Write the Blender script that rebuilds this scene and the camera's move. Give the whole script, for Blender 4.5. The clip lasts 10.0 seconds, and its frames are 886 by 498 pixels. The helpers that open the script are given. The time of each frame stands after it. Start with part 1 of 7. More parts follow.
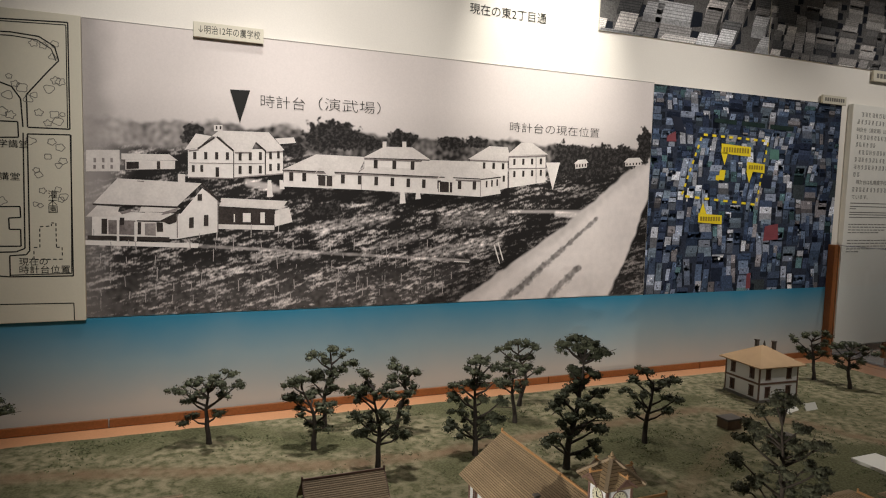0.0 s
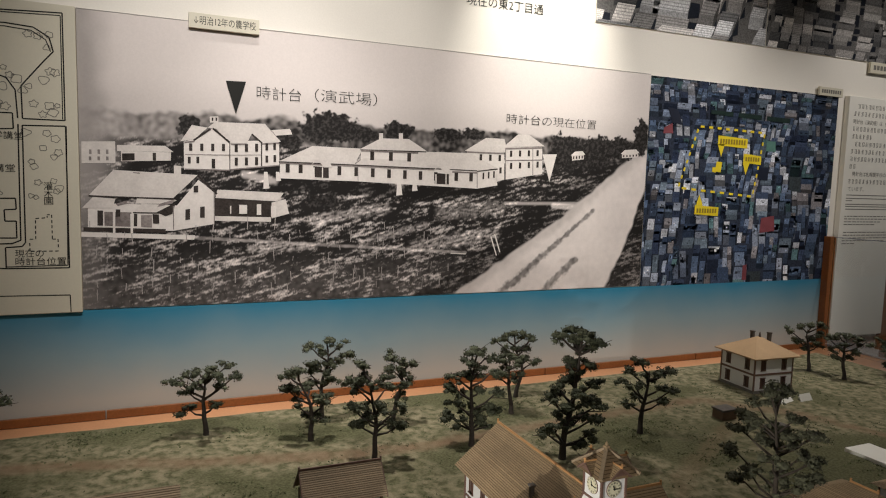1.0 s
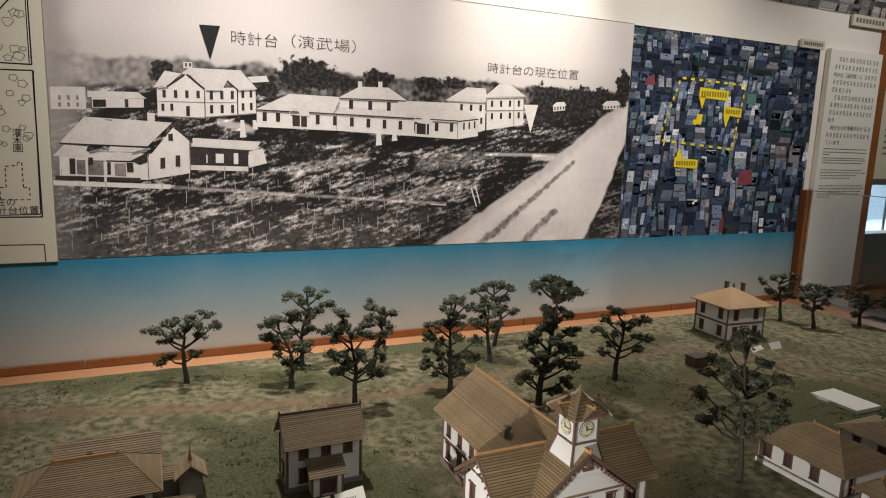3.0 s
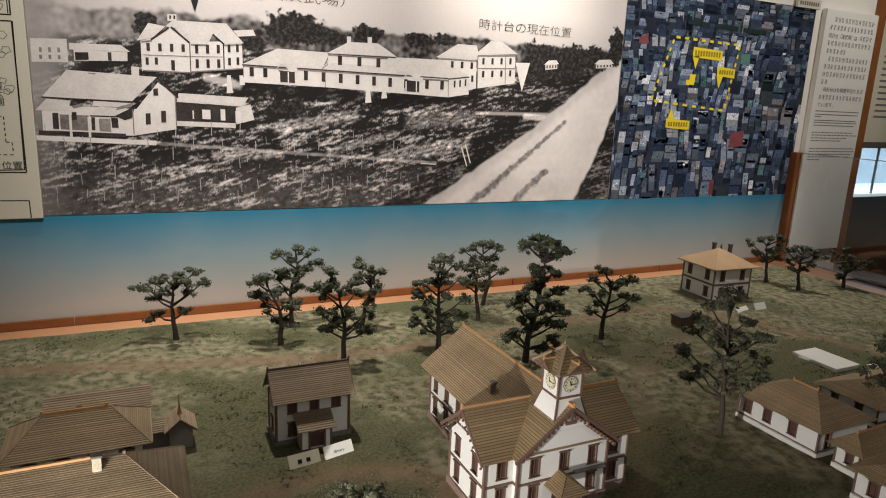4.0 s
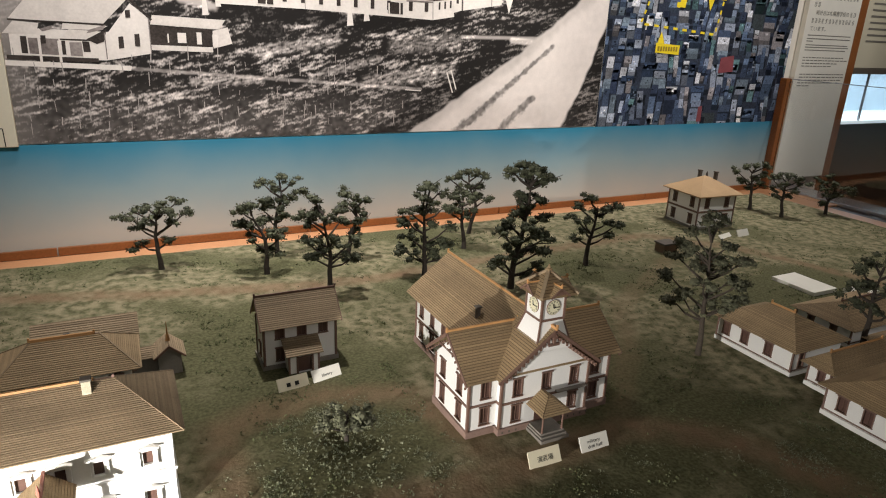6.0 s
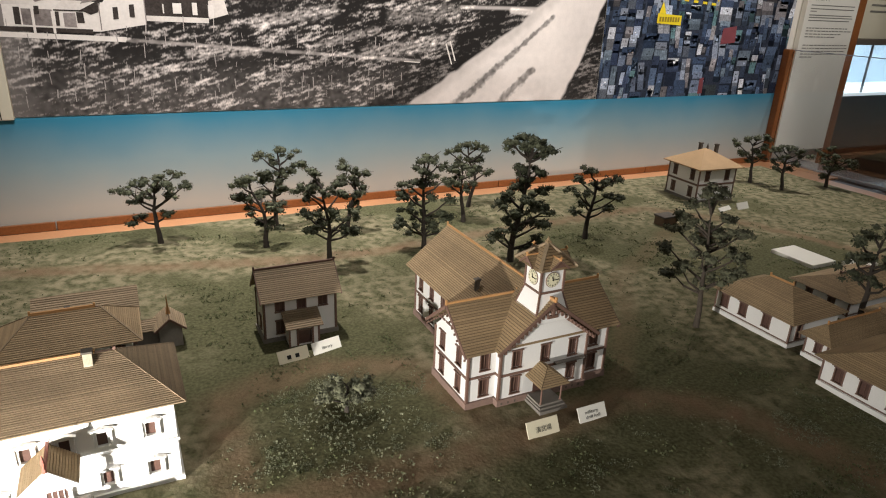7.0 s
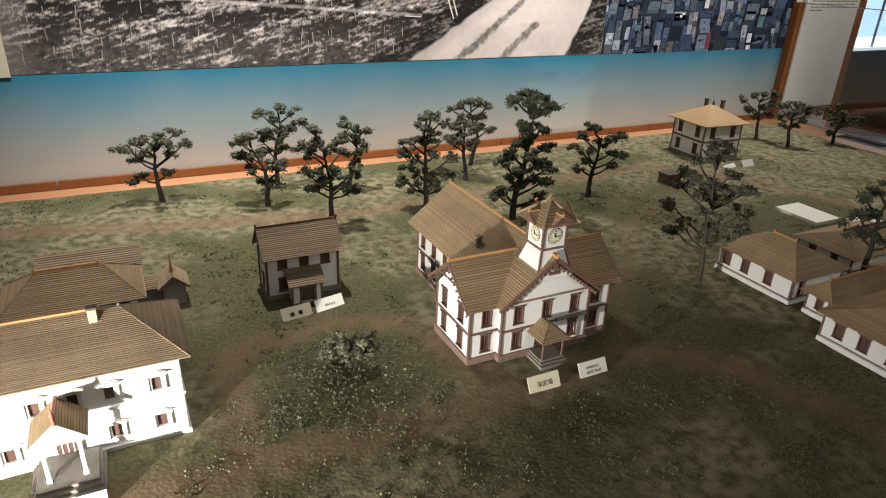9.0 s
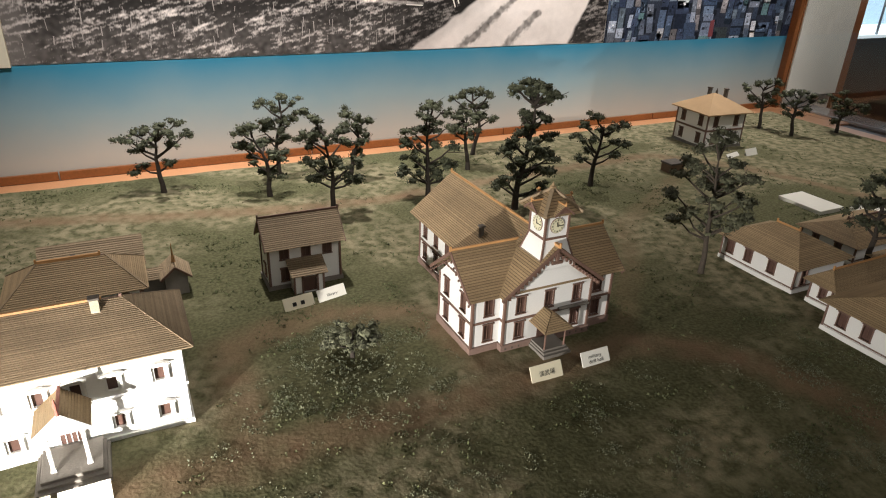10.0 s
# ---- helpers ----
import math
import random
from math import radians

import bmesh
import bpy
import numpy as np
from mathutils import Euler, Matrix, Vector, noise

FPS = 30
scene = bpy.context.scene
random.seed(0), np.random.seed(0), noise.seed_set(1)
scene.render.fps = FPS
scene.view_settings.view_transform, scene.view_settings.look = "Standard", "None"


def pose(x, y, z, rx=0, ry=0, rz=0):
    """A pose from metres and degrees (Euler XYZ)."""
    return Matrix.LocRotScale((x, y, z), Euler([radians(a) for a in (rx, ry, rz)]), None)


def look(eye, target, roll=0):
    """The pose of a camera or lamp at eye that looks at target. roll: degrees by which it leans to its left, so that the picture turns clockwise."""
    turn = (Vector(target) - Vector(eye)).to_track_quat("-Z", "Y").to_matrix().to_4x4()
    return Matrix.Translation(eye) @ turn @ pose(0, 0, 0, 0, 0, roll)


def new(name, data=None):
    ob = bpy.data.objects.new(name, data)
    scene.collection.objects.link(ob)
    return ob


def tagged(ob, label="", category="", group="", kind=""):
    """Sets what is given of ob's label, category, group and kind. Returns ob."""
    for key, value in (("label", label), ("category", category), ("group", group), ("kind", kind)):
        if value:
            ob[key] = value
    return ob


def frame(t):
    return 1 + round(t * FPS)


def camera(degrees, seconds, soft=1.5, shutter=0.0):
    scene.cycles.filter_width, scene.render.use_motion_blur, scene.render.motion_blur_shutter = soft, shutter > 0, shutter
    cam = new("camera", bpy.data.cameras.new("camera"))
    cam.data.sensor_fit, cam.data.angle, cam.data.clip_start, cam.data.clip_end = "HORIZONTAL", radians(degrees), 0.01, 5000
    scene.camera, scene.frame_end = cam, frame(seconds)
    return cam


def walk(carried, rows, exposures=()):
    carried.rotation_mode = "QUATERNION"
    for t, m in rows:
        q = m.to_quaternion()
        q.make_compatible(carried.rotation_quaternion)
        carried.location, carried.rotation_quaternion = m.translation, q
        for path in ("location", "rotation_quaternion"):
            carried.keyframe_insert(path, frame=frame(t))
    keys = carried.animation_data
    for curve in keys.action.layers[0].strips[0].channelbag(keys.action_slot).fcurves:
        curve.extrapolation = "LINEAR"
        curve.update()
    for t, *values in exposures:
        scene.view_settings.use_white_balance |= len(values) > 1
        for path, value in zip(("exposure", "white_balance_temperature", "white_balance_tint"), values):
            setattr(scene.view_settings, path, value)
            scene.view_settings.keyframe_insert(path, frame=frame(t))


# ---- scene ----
cam = camera(68.4, 10.0, 1.1)
PATH = [
    (0, (-0.754, 0.074, 0.73), (0.018, 1.911, 0.559), 1.6),
    (0.5, (-0.754, 0.073, 0.731), (0.019, 1.909, 0.55), 1.6),
    (1, (-0.752, 0.071, 0.728), (0.027, 1.903, 0.534), 1.6),
    (1.5, (-0.753, 0.069, 0.727), (0.038, 1.894, 0.515), 1.5),
    (2, (-0.749, 0.069, 0.722), (0.05, 1.888, 0.49), 1.5),
    (2.5, (-0.748, 0.068, 0.718), (0.066, 1.874, 0.444), 1.7),
    (4, (-0.74, 0.062, 0.705), (0.105, 1.82, 0.262), 2.5),
    (4.5, (-0.738, 0.06, 0.701), (0.117, 1.8, 0.211), 2.7),
    (5, (-0.736, 0.061, 0.698), (0.124, 1.783, 0.156), 2.7),
    (5.5, (-0.735, 0.06, 0.695), (0.128, 1.763, 0.1), 2.6),
    (7, (-0.734, 0.06, 0.69), (0.121, 1.72, -0.026), 2.5),
    (7.5, (-0.734, 0.058, 0.688), (0.116, 1.707, -0.058), 2.5),
    (8, (-0.733, 0.06, 0.686), (0.112, 1.699, -0.089), 2.6),
    (8.5, (-0.732, 0.061, 0.683), (0.106, 1.69, -0.118), 2.5),
    (9, (-0.732, 0.059, 0.683), (0.098, 1.679, -0.145), 2.3),
    (9.5, (-0.732, 0.061, 0.681), (0.093, 1.675, -0.164), 2.2),
    (10, (-0.731, 0.061, 0.681), (0.089, 1.673, -0.175), 2.1),
]
walk(cam, [(t, look(eye, target, roll)) for t, eye, target, roll in PATH], [(0, -0.5), (2.5, -0.4), (5.5, 0.0), (10, 0.25)])

# ---- light ----
world = bpy.data.worlds.new("world")
scene.world = world
world.use_nodes = True
world.node_tree.nodes["Background"].inputs[0].default_value = (1.0, 0.86, 0.7, 1)
world.node_tree.nodes["Background"].inputs[1].default_value = 0.02


def spot(name, eye, target, watts, cone, colour, blend=0.8, radius=0.02):
    lamp = bpy.data.lights.new(name, "SPOT")
    lamp.energy, lamp.spot_size, lamp.spot_blend = watts, radians(cone), blend
    lamp.color, lamp.shadow_soft_size = colour, radius
    ob = new(name, lamp)
    ob.matrix_world = look(eye, target)
    return ob


WARM = (1.0, 0.945, 0.91)
# low spotlight inside the case's front corner, aimed past the white hall at the drill hall
spot("case_spot", (-1.200, 0.456, 0.074), (-0.20, 1.095, 0.16), 70.0, 86, (1.0, 0.95, 0.89), 1.0, 0.008)
spot("track_spot", (-1.5, 0.3, 2.2), (-1.04, 1.16, 0.1), 60.0, 24, WARM, 0.9, 0.02)
# track spotlight in front of the drill hall
spot("track_spot", (-0.02, -0.75, 1.35), (-0.10, 1.08, 0.12), 20.0, 19, (1.0, 0.94, 0.86), 1.0, 0.02)
spot("track_spot", (0.85, -0.7, 1.6), (0.70, 0.66, 0.05), 7.0, 25, WARM, 1.0, 0.02)
# ceiling spotlights against the wall
spot("ceiling_spot", (0.64, 1.80, 2.2), (0.66, 2.4, 1.38), 175.0, 47, (1.0, 0.95, 0.88), 1.0, 0.03)
spot("ceiling_spot", (-0.64, 0.75, 2.2), (-0.29, 2.4, 0.82), 228.0, 66, WARM, 1.0, 0.03)
spot("ceiling_spot", (1.35, 0.75, 2.2), (1.35, 2.4, 0.74), 160.0, 60, WARM, 1.0, 0.03)
spot("ceiling_spot", (2.70, 1.1, 2.2), (2.55, 2.4, 0.95), 75.0, 56, WARM, 1.0, 0.03)
# ceiling spotlights over the back of the table
spot("ceiling_spot", (-0.45, 1.98, 2.2), (-0.28, 1.93, 0.0), 188.0, 60, WARM, 1.0, 0.03)
spot("ceiling_spot", (1.80, 2.05, 2.2), (1.35, 1.75, 0.0), 130.0, 60, WARM, 1.0, 0.03)
lamp = bpy.data.lights.new("room_light", "AREA")
lamp.shape, lamp.size, lamp.size_y, lamp.energy, lamp.color = "RECTANGLE", 3.0, 1.5, 11.0, (1.0, 0.97, 0.95)
new("room_light", lamp).matrix_world = look((0.2, -0.9, 2.15), (0.2, -0.3, 0.0))


# ---- materials ----
def mat(name, colour, rough=0.7, vary=0.15, big=3.0, fine=120.0, bump=0.2, metal=0.0, pieces="", spread=0.25, second=None, spec=0.4):
    """Procedural surface: two scales of mottling, fine relief, optional variation from piece to piece."""
    m = bpy.data.materials.new(name)
    m.use_nodes = True
    n, l = m.node_tree.nodes, m.node_tree.links
    p = n["Principled BSDF"]
    p.inputs["Roughness"].default_value, p.inputs["Metallic"].default_value = rough, metal
    p.inputs["Specular IOR Level"].default_value = spec
    co = n.new("ShaderNodeTexCoord")
    a, b = n.new("ShaderNodeTexNoise"), n.new("ShaderNodeTexNoise")
    a.inputs["Scale"].default_value, b.inputs["Scale"].default_value = big, fine
    a.inputs["Detail"].default_value, b.inputs["Detail"].default_value = 5, 4
    l.new(co.outputs["Object"], a.inputs["Vector"])
    l.new(co.outputs["Object"], b.inputs["Vector"])
    add = n.new("ShaderNodeMath")
    add.operation = "ADD"
    l.new(a.outputs[0], add.inputs[0])
    l.new(b.outputs[0], add.inputs[1])
    ramp = n.new("ShaderNodeMapRange")
    ramp.inputs[1].default_value, ramp.inputs[2].default_value = 0.6, 1.4
    l.new(add.outputs[0], ramp.inputs[0])
    mix = n.new("ShaderNodeMix")
    mix.data_type = "RGBA"
    dark = second if second else tuple(c * (1 - vary * 1.4) for c in colour)
    mix.inputs[6].default_value = (*dark, 1)
    mix.inputs[7].default_value = (*(colour if second else tuple(min(1, c * (1 + vary)) for c in colour)), 1)
    l.new(ramp.outputs[0], mix.inputs[0])
    out = mix.outputs[2]
    if pieces:
        src = n.new("ShaderNodeNewGeometry" if pieces == "island" else "ShaderNodeObjectInfo")
        r = n.new("ShaderNodeMapRange")
        r.inputs[3].default_value, r.inputs[4].default_value = 1 - spread, 1 + spread
        l.new(src.outputs["Random Per Island" if pieces == "island" else "Random"], r.inputs[0])
        hsv = n.new("ShaderNodeHueSaturation")
        l.new(r.outputs[0], hsv.inputs["Value"])
        l.new(out, hsv.inputs["Color"])
        out = hsv.outputs[0]
    l.new(out, p.inputs["Base Color"])
    if bump:
        bp = n.new("ShaderNodeBump")
        bp.inputs["Strength"].default_value, bp.inputs["Distance"].default_value = bump, 0.002
        l.new(b.outputs[0], bp.inputs["Height"])
        l.new(bp.outputs[0], p.inputs["Normal"])
    return m


def attribute_mat(name, attribute, rough=0.5, fine=150.0, vary=0.3, spec=0.3):
    """Printed surface whose ink colours are stored on the mesh, with a fine mottling."""
    m = bpy.data.materials.new(name)
    m.use_nodes = True
    n, l = m.node_tree.nodes, m.node_tree.links
    p = n["Principled BSDF"]
    p.inputs["Roughness"].default_value = rough
    p.inputs["Specular IOR Level"].default_value = spec
    at = n.new("ShaderNodeAttribute")
    at.attribute_name = attribute
    co, b = n.new("ShaderNodeTexCoord"), n.new("ShaderNodeTexNoise")
    b.inputs["Scale"].default_value, b.inputs["Detail"].default_value = fine, 5
    l.new(co.outputs["Object"], b.inputs["Vector"])
    r = n.new("ShaderNodeMapRange")
    r.inputs[1].default_value, r.inputs[2].default_value = 0.3, 0.7
    r.inputs[3].default_value, r.inputs[4].default_value = 1 - vary, 1 + vary
    l.new(b.outputs[0], r.inputs[0])
    hsv = n.new("ShaderNodeHueSaturation")
    l.new(r.outputs[0], hsv.inputs["Value"])
    l.new(at.outputs["Color"], hsv.inputs["Color"])
    l.new(hsv.outputs[0], p.inputs["Base Color"])
    return m


M_WALL = mat("cream_wall_paint", (0.78, 0.74, 0.66), 0.6, 0.04, 1.5, 200, 0.05)
M_ROOM = mat("dim_room_plaster", (0.30, 0.26, 0.22), 0.8, 0.1, 1.0, 60, 0.1)
M_FLOOR = mat("dark_carpet", (0.08, 0.06, 0.05), 0.9, 0.2, 2.0, 200, 0.4)
M_CEIL = mat("ceiling_paint", (0.5, 0.47, 0.42), 0.8, 0.05, 1.0, 60, 0.1)
M_PANEL = mat("cream_board", (0.61, 0.57, 0.45), 0.5, 0.03, 2.0, 200, 0.02)
M_PANEL_EDGE = mat("board_edge", (0.75, 0.71, 0.6), 0.6, 0.05, 4.0, 200, 0.02)
M_INK = mat("black_ink", (0.02, 0.02, 0.018), 0.5, 0.1, 5.0, 200, 0.0, spec=0.12)
M_INK_GREY = mat("grey_ink", (0.18, 0.17, 0.15), 0.5, 0.1, 5.0, 200, 0.0, spec=0.12)
M_PWHITE = mat("print_white", (0.76, 0.71, 0.66), 0.45, 0.07, 16.0, 130, 0.0, second=(0.61, 0.565, 0.525), spec=0.12)
M_PROOF = mat("print_pale_grey", (0.70, 0.65, 0.60), 0.45, 0.1, 22.0, 150, 0.0, second=(0.54, 0.495, 0.46), spec=0.12)
M_PGREY = mat("print_mid_grey", (0.34, 0.30, 0.28), 0.45, 0.2, 9.0, 120, 0.0, second=(0.12, 0.10, 0.095), spec=0.12)
M_PDARK = mat("print_dark", (0.07, 0.058, 0.052), 0.45, 0.2, 14.0, 160, 0.0, second=(0.014, 0.011, 0.01), spec=0.12)
M_YELLOW = mat("yellow_ink", (0.72, 0.56, 0.03), 0.5, 0.06, 8.0, 200, 0.0, spec=0.12)
M_WHITE = mat("white_model_paint", (0.80, 0.79, 0.76), 0.55, 0.04, 12.0, 400, 0.04)
M_TRIM = mat("brown_trim_paint", (0.17, 0.10, 0.075), 0.6, 0.15, 25.0, 400, 0.1)
M_BROWN = mat("red_brown_pane", (0.115, 0.064, 0.05), 0.35, 0.2, 40.0, 300, 0.02)
M_ROOF = mat("roof_batten", (0.33, 0.235, 0.13), 0.75, 0.2, 14.0, 420, 0.25, pieces="island", spread=0.16)
M_ROOF_GREY = mat("roof_batten_worn", (0.30, 0.225, 0.14), 0.8, 0.22, 16.0, 420, 0.25, pieces="island", spread=0.18)
M_ROOF_PLAIN = mat("roof_card", (0.40, 0.265, 0.14), 0.75, 0.12, 20.0, 300, 0.1)
M_RIDGE = mat("ridge_wood", (0.48, 0.255, 0.10), 0.55, 0.12, 30.0, 300, 0.05)
# darker than the battens: groove shade put into the boarding's colour
M_GAP = mat("shaded_roof_boarding", (0.13, 0.088, 0.05), 0.9, 0.2, 20.0, 300, 0.1)
M_STONE = mat("plinth_paint", (0.24, 0.16, 0.13), 0.75, 0.18, 30.0, 400, 0.2)
M_STEP = mat("grey_step_paint", (0.20, 0.18, 0.155), 0.75, 0.15, 30.0, 400, 0.15)
M_CHIM = mat("chimney_brick_paint", (0.42, 0.37, 0.27), 0.75, 0.3, 60.0, 400, 0.3)
M_CHIM_DARK = mat("chimney_dark", (0.10, 0.085, 0.07), 0.75, 0.2, 60.0, 400, 0.3)
M_CLOCK = mat("clock_face", (0.72, 0.68, 0.48), 0.4, 0.04, 30.0, 300, 0.0)
M_CARD = mat("name_card", (0.80, 0.78, 0.70), 0.5, 0.03, 20.0, 300, 0.0)
M_CARD_YEL = mat("yellowed_name_card", (0.76, 0.70, 0.52), 0.5, 0.03, 20.0, 300, 0.0)
M_ORANGE = mat("varnished_shelf_wood", (0.58, 0.29, 0.145), 0.35, 0.1, 6.0, 160, 0.03)
M_WOOD = mat("varnished_brown_wood", (0.26, 0.095, 0.03), 0.35, 0.22, 9.0, 120, 0.05)
M_DARKWOOD = mat("dark_case_wood", (0.05, 0.025, 0.016), 0.4, 0.2, 6.0, 120, 0.05)
M_BARK = mat("tree_bark", (0.05, 0.04, 0.032), 0.9, 0.3, 80.0, 500, 0.6)
M_BARK_PALE = mat("pale_tree_bark", (0.085, 0.068, 0.052), 0.9, 0.3, 80.0, 500, 0.5)
M_LEAF = mat("tree_foam", (0.075, 0.083, 0.048), 0.85, 0.25, 60.0, 420, 0.5, pieces="island", spread=0.45)
M_LEAF_GREY = mat("tree_foam_greyish", (0.115, 0.118, 0.072), 0.85, 0.25, 60.0, 420, 0.5, pieces="island", spread=0.45)
M_GRASS = mat("grass_flock", (0.075, 0.09, 0.037), 0.9, 0.3, 8.0, 300, 0.3, pieces="island", spread=0.5, second=(0.14, 0.152, 0.07))
M_HEDGE = mat("pale_shrub_flock", (0.25, 0.265, 0.17), 0.9, 0.3, 40.0, 300, 0.3, pieces="island", spread=0.28, second=(0.13, 0.14, 0.08))
M_CHEST = mat("brown_box_paint", (0.16, 0.10, 0.06), 0.7, 0.2, 40.0, 300, 0.1)
M_SILVER = mat("steel_case_top", (0.5, 0.52, 0.56), 0.12, 0.05, 4.0, 60, 0.0, metal=0.6)

M_GLASS = bpy.data.materials.new("clear_glass")
M_GLASS.use_nodes = True
M_GLASS.node_tree.nodes["Principled BSDF"].inputs["Transmission Weight"].default_value = 1.0
M_GLASS.node_tree.nodes["Principled BSDF"].inputs["Roughness"].default_value = 0.02
M_GLASS.node_tree.nodes["Principled BSDF"].inputs["Base Color"].default_value = (0.97, 0.985, 0.98, 1)

# emission in this material stands in for light falling on the case floor
M_GLOW = bpy.data.materials.new("self_lit_case_white")
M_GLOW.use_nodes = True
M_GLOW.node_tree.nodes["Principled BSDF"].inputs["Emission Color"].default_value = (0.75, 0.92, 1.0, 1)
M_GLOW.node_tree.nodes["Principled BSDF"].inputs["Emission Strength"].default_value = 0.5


def two_tone(name, low, high, z0, z1, rough=0.45, mid=None):
    """Painted backdrop: colour blended from low to high between two heights, softly uneven."""
    m = bpy.data.materials.new(name)
    m.use_nodes = True
    n, l = m.node_tree.nodes, m.node_tree.links
    p = n["Principled BSDF"]
    p.inputs["Roughness"].default_value = rough
    co, sep = n.new("ShaderNodeTexCoord"), n.new("ShaderNodeSeparateXYZ")
    l.new(co.outputs["Object"], sep.inputs[0])
    nz = n.new("ShaderNodeTexNoise")
    nz.inputs["Scale"].default_value, nz.inputs["Detail"].default_value = 4.0, 3
    l.new(co.outputs["Object"], nz.inputs["Vector"])
    mul = n.new("ShaderNodeMath")
    mul.operation = "MULTIPLY_ADD"
    mul.inputs[1].default_value = (z1 - z0) * 0.25
    l.new(nz.outputs[0], mul.inputs[0])
    l.new(sep.outputs["Z"], mul.inputs[2])
    r = n.new("ShaderNodeMapRange")
    r.inputs[1].default_value, r.inputs[2].default_value = z0 + (z1 - z0) * 0.12, z1 + (z1 - z0) * 0.12
    l.new(mul.outputs[0], r.inputs[0])
    cr = n.new("ShaderNodeValToRGB")
    cr.color_ramp.elements[0].color, cr.color_ramp.elements[1].color = (*low, 1), (*high, 1)
    if mid:
        e = cr.color_ramp.elements.new(0.5)
        e.color = (*mid, 1)
    l.new(r.outputs[0], cr.inputs[0])
    l.new(cr.outputs[0], p.inputs["Base Color"])
    return m


M_SKY = two_tone("painted_sky", (0.45, 0.455, 0.415), (0.036, 0.215, 0.335), 0.0, 0.30, 0.4, (0.25, 0.355, 0.39))


# ---- building helpers ----
UP = Vector((0, 0, 1))


def V(x, y, z):
    return Vector((x, y, z))


def face(bm, *pts):
    return bm.faces.new([bm.verts.new(p) for p in pts])


def box(bm, x0, y0, z0, x1, y1, z1, bevel=0.0):
    r = bmesh.ops.create_cube(bm, size=1, matrix=Matrix.Translation(((x0 + x1) / 2, (y0 + y1) / 2, (z0 + z1) / 2)) @ Matrix.Diagonal((abs(x1 - x0), abs(y1 - y0), abs(z1 - z0), 1)))
    if bevel:
        es = {e for v in r["verts"] for e in v.link_edges}
        bmesh.ops.bevel(bm, geom=list(es), offset=bevel, segments=2, affect="EDGES", profile=0.5)


def beam(bm, p, q, w, h, up=UP):
    """A bar from p to q, w wide and h high."""
    p, q = Vector(p), Vector(q)
    d = (q - p).normalized()
    s = d.cross(up)
    s = s.normalized() if s.length > 1e-5 else Vector((1, 0, 0))
    u = s.cross(d).normalized()
    c = [[e + s * (w / 2 * i) + u * (h / 2 * j) for i, j in ((-1, -1), (1, -1), (1, 1), (-1, 1))] for e in (p, q)]
    va, vb = [bm.verts.new(x) for x in c[0]], [bm.verts.new(x) for x in c[1]]
    for i in range(4):
        bm.faces.new((va[i], va[(i + 1) % 4], vb[(i + 1) % 4], vb[i]))
    bm.faces.new(va[::-1])
    bm.faces.new(vb)


def tube(bm, pts, radii, sides=7):
    rings = []
    for i, p in enumerate(pts):
        d = (pts[min(i + 1, len(pts) - 1)] - pts[max(i - 1, 0)]).normalized()
        s = d.cross(Vector((0.31, 0.95, 0.07))).normalized()
        u = s.cross(d)
        rings.append([bm.verts.new(p + (s * math.cos(a) + u * math.sin(a)) * radii[i]) for a in (k * math.tau / sides for k in range(sides))])
    for a, b in zip(rings, rings[1:]):
        for k in range(sides):
            bm.faces.new((a[k], a[(k + 1) % sides], b[(k + 1) % sides], b[k]))
    bm.faces.new(rings[-1])


def part(name, bm, material, parent=None, label="", smooth=False):
    me = bpy.data.meshes.new(name)
    bmesh.ops.recalc_face_normals(bm, faces=bm.faces)
    bm.to_mesh(me)
    bm.free()
    me.materials.append(material)
    if any(f.material_index for f in me.polygons):
        me.materials.append(M_GAP)
    if smooth:
        me.polygons.foreach_set("use_smooth", [True] * len(me.polygons))
    ob = new(name, me)
    ob.parent = parent
    if label:
        tagged(ob, label)
    return ob


def flat_part(name, bm, material, parent=None, label=""):
    """Like part(), for flat printed shapes."""
    for f in bm.faces:
        f.normal_update()
        if f.normal.y > 0:
            f.normal_flip()
    me = bpy.data.meshes.new(name)
    bm.to_mesh(me)
    bm.free()
    me.materials.append(material)
    ob = new(name, me)
    ob.parent = parent
    if label:
        tagged(ob, label)
    return ob


def thing(name, label, category, group="", kind=""):
    return tagged(new(name), label, category, group, kind)


def writing(text, size, m, material, parent, width=0.0, name="lettering", thin=0.0):
    """Lettering in the built-in font as a flat mesh, standing at the pose m (its lower left corner)."""
    c = bpy.data.curves.new(name, "FONT")
    c.body, c.size, c.offset = text, size, -thin * size
    tmp = bpy.data.objects.new(name, c)
    me = bpy.data.meshes.new_from_object(tmp)
    bpy.data.objects.remove(tmp)
    if width and len(me.vertices):
        xs = [v.co.x for v in me.vertices]
        k = width / (max(xs) - min(xs))
        for v in me.vertices:
            v.co.x *= k
    me.materials.clear()
    me.materials.append(material)
    ob = new(name, me)
    ob.parent = parent
    ob.matrix_basis = m
    return ob


# ---- room ----
def slab(name, x0, y0, z0, x1, y1, z1, material, label, category):
    bm = bmesh.new()
    box(bm, x0, y0, z0, x1, y1, z1)
    return tagged(part(name, bm, material), label, category, kind="structure")


